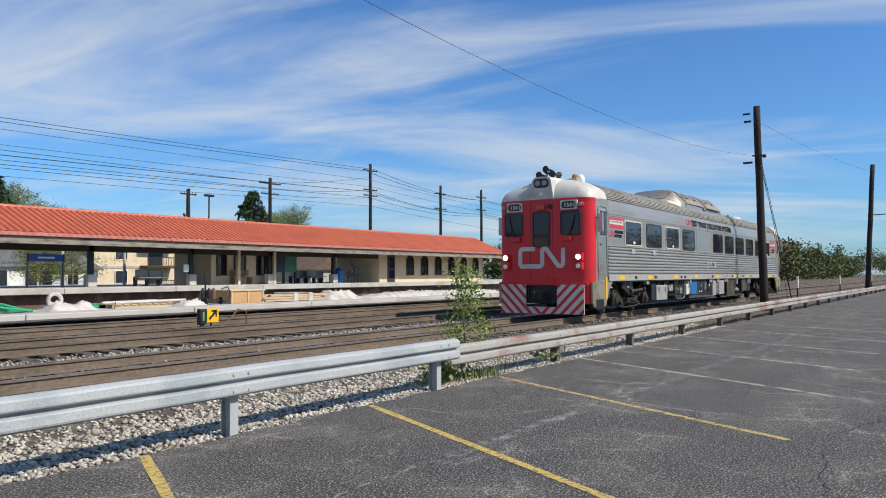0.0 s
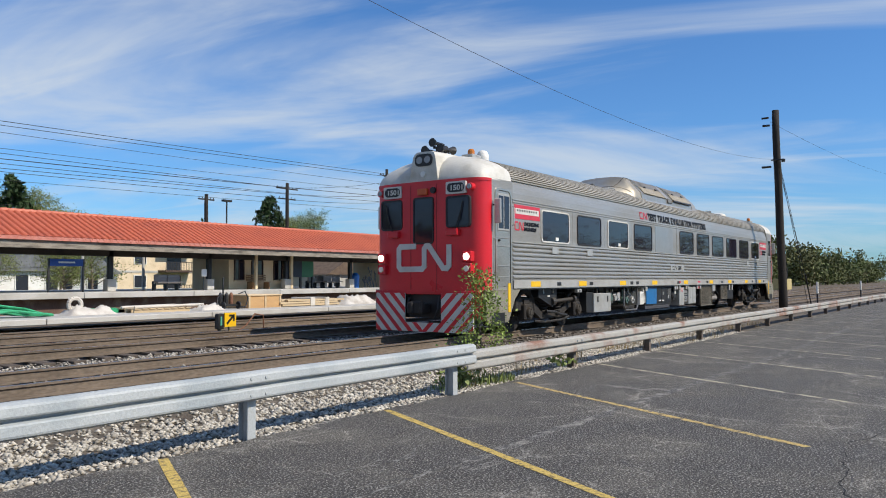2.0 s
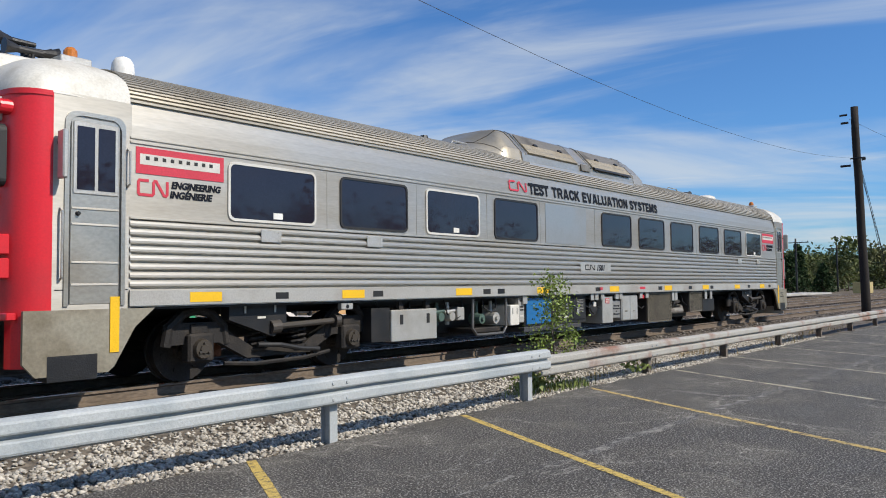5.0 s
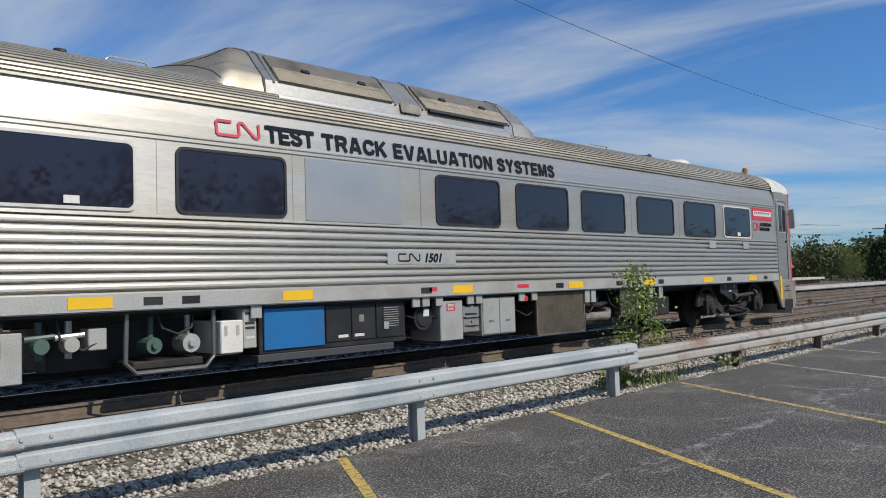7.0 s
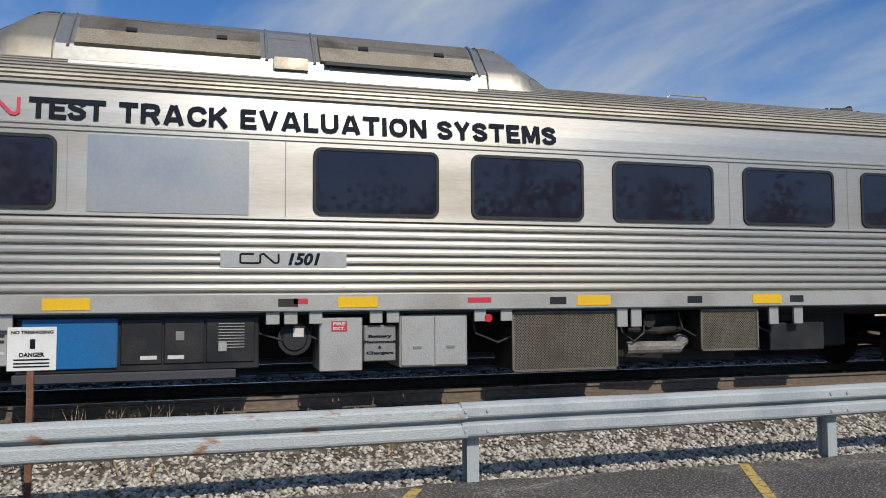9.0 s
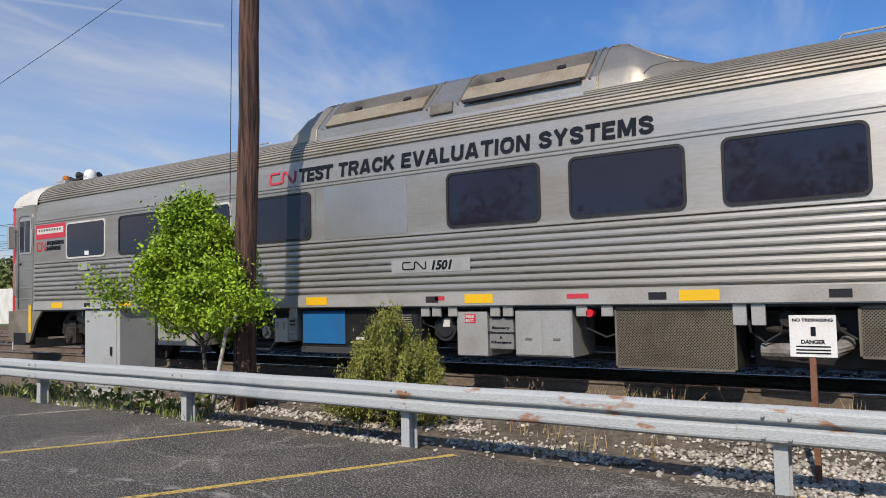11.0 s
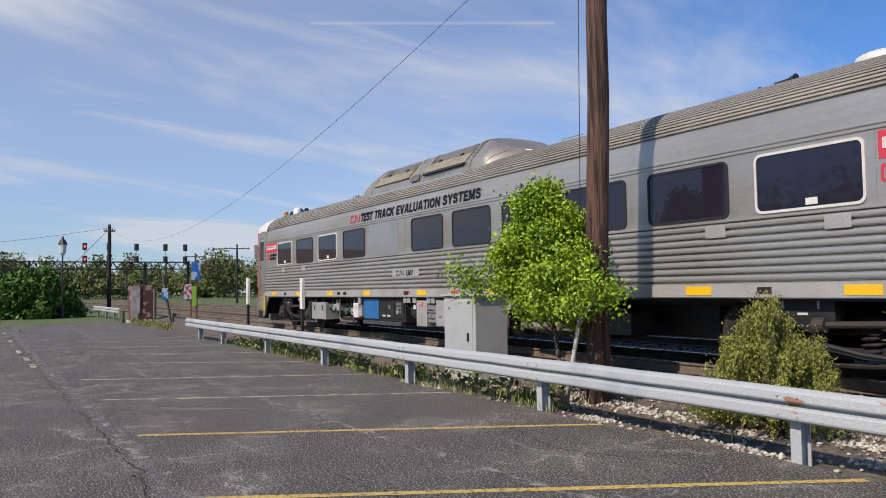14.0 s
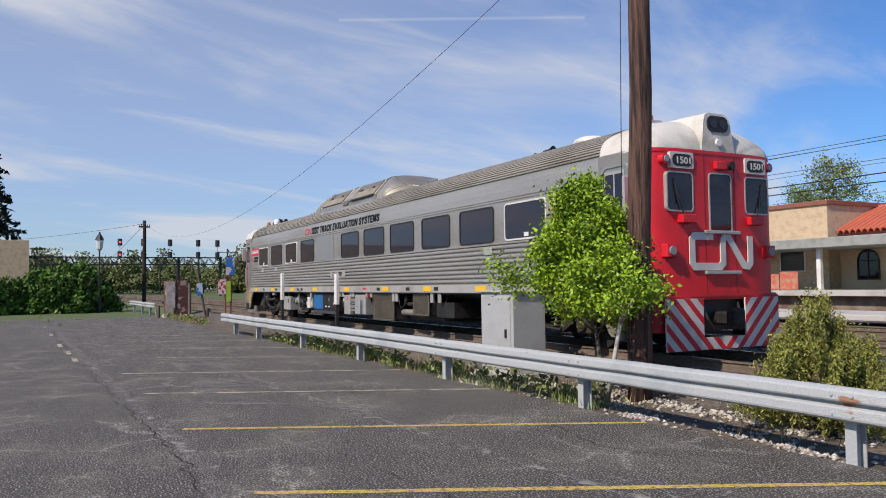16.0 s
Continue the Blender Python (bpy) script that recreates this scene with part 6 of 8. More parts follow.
TARPG = mat("green_plastic", (0.03, 0.30, 0.13), 0.45, col2=(0.05, 0.40, 0.20), scale=3)
TARPW = mat("white_tarpaulin", (0.56, 0.52, 0.46), 0.6, col2=(0.36, 0.32, 0.27), scale=2)
LUMBER = mat("pale_lumber", (0.55, 0.42, 0.26), 0.8, col2=(0.46, 0.34, 0.20), scale=2, stretch=(0.3, 3, 3), island=0.2)
hb = thing("green_hose_bundle", None, None, "tangled bundle of bright green hoses on a concrete slab", "hose")
rh = random.Random(8)
for k in range(16):
    y, z, x0 = 24.2 + 0.06 * k, SL + 0.05 + 0.25 * rh.random(), 9.6 + rh.uniform(0, 0.5)
    bm = bmesh.new()
    pipe(bm, [(x0, y, SL + 0.05), (x0 + 0.8, y + rh.uniform(-0.1, 0.1), z + 0.06), (x0 + 1.6, y + rh.uniform(-0.15, 0.15), z + 0.12), (x0 + 2.3, y + rh.uniform(-0.2, 0.2), z), (x0 + 2.9 + rh.uniform(-0.2, 0.2), y + rh.uniform(-0.2, 0.2), SL + 0.05)], 0.035, 6)
    part("hose", bm, TARPG, hb)
heap("netting_heap", 13.4, 15.1, 24.2, 25.2, 0.35, TARPW, "pale heap of hose and netting", "heap", 2.0)
bm = bmesh.new()
for k in range(20):
    a0, a1 = 2 * math.pi * k / 20, 2 * math.pi * (k + 1) / 20
    pipe(bm, [(13.85 + 0.22 * math.cos(a0), 24.8, SL + 0.34 + 0.22 * math.sin(a0)), (13.85 + 0.22 * math.cos(a1), 24.8, SL + 0.34 + 0.22 * math.sin(a1))], 0.07, 6)
thing("hose_coil", bm, TARPW, "upright coil of pale hose", "hose")
bm = bmesh.new()
for k in range(5):
    box(bm, 14.6, 16.2, 25.4 + 0.2 * k, 25.55 + 0.2 * k, SL, SL + 0.1 + 0.012 * k)
thing("green_board_stack", bm, TARPG, "low stack of green boards", "boards")
pal = thing("pallet_stack", None, None, "weathered pallet with white pipes on it", "pallet")
for k in range(8):
    part("board", B(15.8 + 0.3 * k, 16.02 + 0.3 * k, 24.4, 25.5, SL + 0.12, SL + 0.15), LUMBER, pal)
for y in (24.45, 24.95, 25.4):
    part("bearer", B(15.8, 18.1, y, y + 0.08, SL, SL + 0.12), LUMBER, pal)
for k, (y, x0, x1) in enumerate(((24.6, 15.9, 18.3), (24.85, 16.6, 19.0), (25.1, 15.7, 17.9))):
    bm = bmesh.new()
    rod(bm, (x0, y, SL + 0.19), (x1, y, SL + 0.22), 0.05, 0.05, 8)
    part("pipe", bm, TARPW, pal)
heap("white_sack", 18.5, 19.6, 24.2, 25.0, 0.3, TARPW, "slumped white plastic sack", "sack", 3.0)
cart = thing("welding_cart", None, None, "dark wheeled gas cart with red and black hoses", "cart")
part("frame", B(19.7, 20.5, 24.6, 25.1, SL + 0.12, SL + 0.2), BLACK, cart)
for x in (19.85, 20.15, 20.38):
    bm = bmesh.new()
    rod(bm, (x, 24.9, SL + 0.2), (x, 24.9, SL + 0.55), 0.08, 0.08, 12)
    rod(bm, (x, 24.9, SL + 0.55), (x, 24.9, SL + 0.66), 0.08, 0.03, 12)
    part("gas_bottle", bm, RUST if x > 20.3 else BLACK, cart)
for x in (19.75, 20.5):
    bm = bmesh.new()
    rod(bm, (x - 0.03, 24.6, SL + 0.15), (x + 0.03, 24.6, SL + 0.15), 0.15, 0.15, 14)
    part("wheel", bm, RUBBER, cart)
bm = bmesh.new()
pipe(bm, [(20.5, 24.6, SL + 0.6), (20.75, 24.5, SL + 0.7), (20.9, 24.5, SL + 0.4), (20.7, 24.4, SL + 0.1), (20.3, 24.3, SL + 0.05)], 0.025, 6)
pipe(bm, [(19.7, 24.7, SL + 0.6), (19.4, 24.5, SL + 0.45), (19.3, 24.4, SL + 0.1)], 0.025, 6)
part("hose", bm, RUBBER, cart)
part("handle", B(20.05, 20.1, 25.0, 25.05, SL + 0.2, SL + 1.25), BLACK, cart)
cr = thing("crate", None, None, "large plywood crate on the slab", "crate")
part("box", B(21.0, 22.75, 24.6, 26.0, SL, SL + 0.5, 0.01), mat("plywood", (0.50, 0.30, 0.13), 0.7, col2=(0.42, 0.25, 0.11), scale=2, stretch=(0.5, 2, 2)), cr)
part("lid", B(20.95, 22.8, 24.55, 26.05, SL + 0.5, SL + 0.56, 0.01), LUMBER, cr)
for x in (21.0, 21.85, 22.66):
    part("batten", B(x, x + 0.09, 24.57, 24.6, SL, SL + 0.5), LUMBER, cr)
st = thing("lumber_stack", None, None, "strapped stack of pale lumber with white wrapping", "lumber")
rl = random.Random(3)
for j in range(3):
    for k in range(6):
        dx = rl.uniform(-0.25, 0.25)
        part("plank", B(22.9 + dx, 26.4 + dx, 24.5 + 0.2 * k, 24.67 + 0.2 * k, SL + 0.03 + 0.1 * j, SL + 0.11 + 0.1 * j), LUMBER, st)
for x in (24.4, 25.3):
    part("strap", B(x, x + 0.28, 24.46, 25.75, SL + 0.0, SL + 0.38, 0.02), TARPW, st)
heap("white_bundle", 26.6, 29.0, 24.3, 25.6, 0.5, TARPW, "bulky heap of white bundled cloth", "bundle", 5.0)
heap("white_cover", 28.9, 43.5, 24.2, 25.6, 0.34, TARPW, "long low pile under a white cover", "cover", 6.0, 0.3)

# low signal with a yellow arrow plate between the tracks
sg = thing("dwarf_signal", None, None, "small dark dwarf signal with a yellow arrow plate", "signal")
part("case", B(12.72, 12.92, 15.95, 16.1, 0.42, 0.82, 0.02), BLACK, sg)
part("plate", B(12.95, 13.32, 15.98, 16.02, 0.47, 0.83, 0.005), YEL, sg, "yellow plate with a black arrow")
bm = bmesh.new()
ribbon(bm, [(0.07, 0.08), (0.28, 0.28)], 0.06, 0.004)
ribbon(bm, [(0.14, 0.29), (0.29, 0.29), (0.29, 0.14)], 0.05, 0.004)
part("arrow", moved(bm, Matrix.Translation((12.95, 15.979, 0.47)) @ SIDE), BLACK, sg)
part("green_strip", B(12.79, 12.84, 15.94, 15.95, 0.52, 0.74), mat("green_lens", (0.1, 0.35, 0.25), 0.3), sg)
bm = bmesh.new()
rod(bm, (12.82, 16.02, 0.2), (12.82, 16.02, 0.45), 0.05, 0.05, 8)
part("stem", bm, BLACK, sg)
bm = bmesh.new()
rod(bm, (13.13, 16.05, 0.2), (13.13, 16.05, 0.5), 0.025, 0.025, 8)
part("stem", bm, BLACK, sg)
bm = bmesh.new()
pipe(bm, [(13.5, 16.3, 0.25), (13.9, 16.3, 0.45), (14.3, 16.4, 0.75), (14.6, 16.4, 0.7), (14.7, 16.5, 0.3)], 0.02, 6)
thing("loose_cable", bm, RUST, "rust-red loose cable loop beside the track", "cable")

# ---- buildings beyond ----
PANEW = mat("window_glass_far", (0.03, 0.035, 0.045), 0.08, spec=0.7, bump=0)


def flat_window(host, x, y, z, w, h):
    f = part("window_frame", B(x - w / 2 - 0.08, x + w / 2 + 0.08, y - 0.08, y + 0.02, z - 0.08, z + h + 0.08, 0.01), WHITE, host)
    part("pane", B(x - w / 2, x + w / 2, y - 0.095, y - 0.08, z, z + h), PANEW, f)


CREAM = mat("cream_brick", (0.66, 0.53, 0.36), 0.9, col2=(0.55, 0.43, 0.28), scale=1.5, fine=12, var=0.12, bump=0.3)
apt = thing("apartment_building", None, None, "three-storey cream brick apartment block with dark balconies", "building")
part("wall", B(46, 72, 82, 96, -0.5, 8.6), CREAM, apt, "cream brick walls")
part("parapet", B(45.8, 72.2, 81.8, 96.2, 8.6, 9.0), CONC, apt)
for zf in (0.2, 3.0, 5.8):
    part("floor_band", B(45.95, 72.05, 81.93, 82.02, zf - 0.35, zf - 0.1), CONC, apt)
    for x in (48.5, 53.2, 62.0, 65.5, 69.5):
        flat_window(apt, x, 82.0, zf + 0.7, 1.5, 1.4)
    b = part("balcony", B(55.6, 60.0, 80.4, 82.0, zf - 0.3, zf - 0.05), mat("dark_balcony", (0.06, 0.035, 0.025), 0.7), apt, "dark balcony with railings")
    part("rail", B(55.6, 60.0, 80.4, 80.46, zf + 0.9, zf + 0.98), BLACK, b)
    for k in range(19):
        part("baluster", B(55.62 + 0.24 * k, 55.66 + 0.24 * k, 80.41, 80.45, zf - 0.05, zf + 0.9), BLACK, b)
    part("balcony_door", B(56.8, 58.8, 81.95, 82.0, zf, zf + 2.1), PANEW, apt)


def house(x0, x1, y0, y1, h, ridge, wallm, roofm, label):
    hs = thing("house", None, None, label, "house", "houses")
    part("wall", B(x0, x1, y0, y1, -0.5, h), wallm, hs)
    xm = (x0 + x1) / 2
    bm = bmesh.new()
    prism(bm, [(x0 - 0.4, y0 - 0.4, h - 0.1), (x1 + 0.4, y0 - 0.4, h - 0.1), (xm, y0 - 0.4, ridge)], (0, y1 - y0 + 0.8, 0))
    part("roof", fix(bm), roofm, hs)
    for k in range(int((x1 - x0) / 2.5)):
        flat_window(hs, x0 + 1.4 + 2.5 * k, y0, 0.9, 1.0, 1.3)
    return hs


SHINGLE = mat("grey_shingle", (0.16, 0.17, 0.18), 0.9, col2=(0.11, 0.115, 0.12), scale=2, fine=15, var=0.2)
SHINGLE_B = mat("brown_shingle", (0.13, 0.09, 0.06), 0.9, col2=(0.09, 0.06, 0.045), scale=2, fine=15, var=0.2)
house(28, 35.5, 66, 76, 2.6, 5.2, WHITE, SHINGLE, "white house with a grey shingled roof")
house(36.5, 43.0, 70, 80, 2.4, 4.6, WHITE, SHINGLE, "low white house with a grey shingled roof")
house(72, 80, 62, 72, 2.6, 5.6, BRICK_T, SHINGLE_B, "brick house with a brown shingled roof")
house(60, 68, 58, 66, 2.4, 4.6, CONC, SHINGLE_B, "pale bungalow with a brown shingled roof")

# station house near the crossing
sh = thing("station_house", None, None, "tan brick station house with a red tiled wing", "building")
part("wall", B(-36, -28.0, 38, 47, -0.2, 5.75), BRICK_T, sh, "tan brick block")
part("coping", B(-36.1, -27.9, 37.9, 47.1, 5.75, 6.0, 0.02), mat("red_brick_coping", (0.25, 0.09, 0.055), 0.8), sh)
flat_window(sh, -30.2, 38, 2.2, 1.5, 1.4)
flat_window(sh, -33.8, 38, 2.2, 1.5, 1.4)
part("wing", B(-28.0, -6.0, 39, 46, -0.2, 4.2), STUCCO, sh, "cream stucco wing")
for k in range(9):
    arched_window(sh, -26.4 + 2.2 * k, 39, 1.7, 1.1, 1.5)
part("wing_band", B(-28.0, -6.0, 38.9, 39.0, 3.3, 4.2), mat("red_band", (0.30, 0.08, 0.05), 0.7), sh)
part("canopy_deck", B(-36, -6, 34.4, 38.9, 3.25, 3.75, 0.03), mat("grey_green_canopy", (0.30, 0.31, 0.28), 0.7, col2=(0.22, 0.225, 0.2)), sh, "flat grey canopy")
for x in (-33, -26.5, -20, -13.5):
    part("post", B(x - 0.12, x + 0.12, 35.0, 35.24, PLAT_Z, 3.25, 0.02), WHITE, sh, "white canopy post")
tile_roof("station_house_roof", -28.0, -5.8, 38.6, 42.5, 46.4, 4.2, 5.75, "red barrel-tile roof of the station wing")
fence = thing("orange_fence", None, None, "faded red and orange netting fence on the platform", "fence")
for k in range(6):
    part("panel", B(-33.5 + 1.1 * k, -32.45 + 1.1 * k, 34.0, 34.03, PLAT_Z + 0.05, PLAT_Z + 0.75 + 0.1 * (k % 3)), mat("orange_net", (0.50, 0.12, 0.07), 0.8, col2=(0.40, 0.3, 0.2), scale=4), fence)
    part("post", B(-33.52 + 1.1 * k, -33.47 + 1.1 * k, 34.03, 34.08, PLAT_Z, PLAT_Z + 1.0), BLACK, fence)

# ---- foliage ----


def leaf_mesh(name, centres, size, m, rs, droop=0.0, long=1.5):
    """Many small folded leaves about the centres, as one mesh."""
    c = np.asarray(centres, float)
    n = len(c)
    a = rs.normal(size=(n, 3))
    a /= np.linalg.norm(a, axis=1)[:, None] + 1e-9
    a[:, 2] -= droop
    b = np.cross(a, rs.normal(size=(n, 3)))
    b /= np.linalg.norm(b, axis=1)[:, None] + 1e-9
    nn = np.cross(a, b)
    s = (size * rs.uniform(0.6, 1.3, n))[:, None]
    v = np.stack([c - a * s * 0.5 * long, c + b * s * 0.42, c + a * s * 0.5 * long, c - b * s * 0.42 + nn * s * 0.12], 1).reshape(-1, 3)
    me = bpy.data.meshes.new(name)
    me.vertices.add(4 * n)
    me.vertices.foreach_set("co", v.astype(np.float32).ravel())
    me.loops.add(4 * n)
    me.loops.foreach_set("vertex_index", np.arange(4 * n, dtype=np.int32))
    me.polygons.add(n)
    me.polygons.foreach_set("loop_start", np.arange(0, 4 * n, 4, dtype=np.int32))
    me.materials.append(m)
    me.update(calc_edges=True)
    return me


def limbs(bm, base, top, r, rnd, spread, count, lo=0.35, up=0.5, sub=3, taper=0.75):
    """A tapered trunk with limbs and twigs; returns points along the outer limbs."""
    base, top = Vector(base), Vector(top)
    h = (top - base).length
    pts = [base.lerp(top, i / 6) + Vector((rnd.uniform(-1, 1), rnd.uniform(-1, 1), 0)) * (0.02 * h if 0 < i < 6 else 0) for i in range(7)]
    pipe(bm, pts, [r * (1 - 0.85 * i / 6) for i in range(7)], 8)
    tips = [pts[-1], pts[-2]]
    for k in range(count):
        f = lo + (0.97 - lo) * (k + rnd.random()) / count
        p = base.lerp(top, f)
        ang = k * 2.4 + rnd.uniform(-0.4, 0.4)
        ln = spread * (1.05 - taper * (f - lo) / (1 - lo)) * rnd.uniform(0.75, 1.1)
        d = Vector((math.cos(ang), math.sin(ang), up * rnd.uniform(0.6, 1.4)))
        q = p + d * ln * 0.55 + Vector((0, 0, 0.05 * ln))
        e = p + d * ln
        rr = r * (1 - 0.8 * f) * 0.45
        pipe(bm, [p, q, e], [rr, rr * 0.6, rr * 0.15], 5)
        tips += [q, e]
        for _ in range(sub):
            g = p.lerp(e, rnd.uniform(0.35, 1.0))
            t = g + Vector((rnd.uniform(-1, 1), rnd.uniform(-1, 1), rnd.uniform(-0.3, 0.9))) * ln * 0.38
            pipe(bm, [g, t], [rr * 0.35, rr * 0.08], 4)
            tips += [t, g.lerp(t, 0.5)]
    return tips


def tree(name, base, h, spread, r, leaf, leafsize, nleaf, barkm, label, seed, lean=(0, 0), lo=0.3, count=14, fuzz=0.16, category="tree", group="", taper=0.75):
    rnd, rs = random.Random(seed), np.random.RandomState(seed)
    t = thing(name, None, None, label, category, group, m=pose(*base))
    bm = bmesh.new()
    tips = limbs(bm, (0, 0, -0.1), (lean[0], lean[1], h), r, rnd, spread, count, lo, taper=taper)
    part("trunk", bm, barkm, t, smooth=True)
    c = np.array([tips[i][:] for i in rs.randint(0, len(tips), nleaf)]) + rs.normal(size=(nleaf, 3)) * fuzz * spread
    ob = new("crown", leaf_mesh("crown", c, leafsize, leaf, rs))
    ob.parent = t
    return t


# sapling with bright spring leaves behind the guardrail
tree("sapling", (-9.95, 7.05, 0.0), 3.08, 1.14, 0.040, LEAF, 0.043, 44000, BARK, "young tree with bright green spring leaves behind the guardrail", 11, lean=(-0.55, 0.1), lo=0.28, count=46, fuzz=0.085, taper=0.95)
bm = bmesh.new()
pipe(bm, [(-9.75, 6.95, 0.0), (-9.62, 6.98, 0.6), (-9.5, 7.0, 1.1), (-9.42, 7.0, 1.6)], [0.036, 0.032, 0.027, 0.012], 8)
pipe(bm, [(-9.5, 7.0, 1.1), (-9.1, 6.95, 1.5), (-8.85, 6.9, 1.6)], [0.025, 0.02, 0.008], 6)
rs = np.random.RandomState(5)
st2 = thing("leaning_sapling", None, None, "thin leaning pale-barked sapling with a few leaves", "tree")
part("trunk", bm, BARK_W, st2, smooth=True)
c = np.array([(-8.95, 6.9, 1.55)]) + rs.normal(size=(420, 3)) * (0.2, 0.12, 0.11)
ob = new("crown", leaf_mesh("crown", c, 0.05, LEAF, rs))
ob.parent = st2

# juniper bush
def conifer_bush(name, base, h, w, m, n, label, seed, size=0.016, cone=1.0):
    rnd, rs = random.Random(seed), np.random.RandomState(seed)
    t = thing(name, None, None, label, "bush", m=pose(*base))
    bm = bmesh.new()
    cs = []
    for k in range(62):
        f = rnd.random() ** 1.25
        a = rnd.uniform(0, 2 * math.pi)
        rad = w * (1 - 0.93 * f ** 1.2) * rnd.uniform(0.6, 1.1)
        e = Vector((math.cos(a) * rad, math.sin(a) * rad, h * (0.12 + 0.85 * f)))
        b = Vector((0, 0, h * 0.5 * f))
        pipe(bm, [b, b.lerp(e, 0.6) + Vector((0, 0, -0.04)), e + Vector((0, 0, 0.16))], [0.018, 0.01, 0.003], 4)
        for i in range(n // 62):
            cs.append(b.lerp(e, 0.40 + 0.85 * rnd.random() ** 0.6) + Vector((rnd.gauss(0, 0.032), rnd.gauss(0, 0.032), rnd.gauss(0.05, 0.085))))
    part("trunk", bm, BARK, t)
    ob = new("needles", leaf_mesh("needles", [c[:] for c in cs], size, m, rs, droop=-0.5, long=2.4))
    ob.parent = t
    return t


conifer_bush("juniper_bush", (-6.95, 7.6, -0.02), 1.36, 0.74, NEEDLE, 70000, "olive green juniper bush beside the track", 21)
LEAF_W = mat("weed_tree_leaves", (0.20, 0.27, 0.045), 0.6, col2=(0.13, 0.18, 0.035), scale=3, fine=30, var=0.2, island=0.35, bump=0)
# the weedy young tree by the guardrail joint
tree("weed_tree", (11.95, 7.55, 0.0), 1.8, 0.58, 0.02, LEAF_W, 0.042, 1900, BARK, "sparse weedy young tree beside a guardrail joint", 31, lo=0.05, count=18, fuzz=0.17)

# clipped yew by the end of the car park, spruces and wall
rs = np.random.RandomState(8)


def mound(name, x, y, w, d, h, m, n, size, label, seed, category="bush"):
    rs, rnd = np.random.RandomState(seed), random.Random(seed)
    t = thing(name, None, None, label, category, m=pose(x, y, 0))
    bm = bmesh.new()
    for k in range(12):
        a = rnd.uniform(0, 6.28)
        pipe(bm, [(0, 0, -0.1), (math.cos(a) * w * 0.3, math.sin(a) * d * 0.3, h * 0.4), (math.cos(a) * w * 0.45, math.sin(a) * d * 0.45, h * 0.75)], [0.07, 0.05, 0.02], 5)
    part("stems", bm, BARK, t)
    u = rs.normal(size=(n, 3))
    u /= np.linalg.norm(u, axis=1)[:, None]
    u[:, 2] = np.abs(u[:, 2])
    k = np.array([1 + 0.28 * noise.noise((p[0] * 2.1 + seed, p[1] * 2.1, p[2] * 2.1)) + 0.14 * noise.noise((p[0] * 6, p[1] * 6, p[2] * 6 + seed)) for p in u])
    c = u * (w / 2, d / 2, h) * (k * rs.uniform(0.72, 1.02, n))[:, None]
    ob = new("foliage", leaf_mesh("foliage", c, size, m, rs, droop=-0.2))
    ob.parent = t
    return t


mound("yew_bush", -65, 1.9, 5.5, 7.6, 3.3, SHRUB, 9000, 0.26, "broad dark green yew bush at the end of the car park", 4)
mound("yew_bush", -64, -3.0, 4.5, 5.0, 2.4, SHRUB, 5000, 0.26, "broad dark green yew bush at the end of the car park", 6)


def spruce(x, y, h, w, seed, m=NEEDLE_D, label="tall dark spruce with drooping boughs"):
    rnd, rs = random.Random(seed), np.random.RandomState(seed)
    t = thing("spruce", None, None, label, "tree", "spruces", m=pose(x, y, 0))
    bm = bmesh.new()
    pipe(bm, [(0, 0, -0.2), (0, 0, h * 0.5), (0, 0, h)], [0.22, 0.14, 0.03], 8)
    cs = []
    lev = int(h * 2.2)
    for i in range(lev):
        f = 0.14 + 0.86 * i / lev
        for k in range(7):
            a = rnd.uniform(0, 6.28)
            ln = w * (1 - f) ** 0.85 * rnd.uniform(0.7, 1.1) + 0.15
            b = Vector((0, 0, h * f))
            e = b + Vector((math.cos(a) * ln, math.sin(a) * ln, -0.22 * ln))
            pipe(bm, [b, b.lerp(e, 0.6) + Vector((0, 0, 0.05 * ln)), e], [0.04, 0.02, 0.006], 4)
            for _ in range(22):
                q = b.lerp(e, rnd.random() ** 0.7)
                cs.append((q.x + rnd.gauss(0, 0.10), q.y + rnd.gauss(0, 0.10), q.z + rnd.gauss(-0.08, 0.12)))
    part("trunk", bm, BARK, t)
    ob = new("foliage", leaf_mesh("foliage", cs, 0.30, m, rs, droop=0.3, long=2.0))
    ob.parent = t
    return t


spruce(-74, -3.5, 15.0, 4.8, 3)
NEEDLE_G = mat("green_spruce_needles", (0.03, 0.055, 0.02), 0.8, col2=(0.045, 0.07, 0.025), scale=3, fine=20, var=0.2, island=0.4, spec=0.2, bump=0)
spruce(71.5, 80, 13.4, 8.2, 5, NEEDLE_G, "tall green spruce behind the station")
spruce(37.5, 80, 12.6, 8.2, 7, NEEDLE_G, "tall green spruce behind the houses")
for k, (x, y, h) in enumerate(((128, 36.5, 6.4), (134, 37, 8.2), (141, 41, 6.5), (137, 34, 5))):
    spruce(x, y, h, 2.6, 40 + k, NEEDLE_G, "tall green spruce beyond the tracks")

# trees behind the station, in early leaf
BR = mat("grey_twigs", (0.16, 0.13, 0.10), 0.9)
protos = []
for k, (x, y) in enumerate(((43, 86), (79, 84), (86, 88), (-31, 66))):
    protos.append(tree("tree", (x, y, 0), 9.6 + 0.8 * (k % 3), 3.9, 0.2, LEAF_O, 0.125, 8000, BR, "broad tree in thin early leaf behind the station", 60 + k, lo=0.22, count=34, fuzz=0.095, group="trees behind the station"))
rt = random.Random(12)
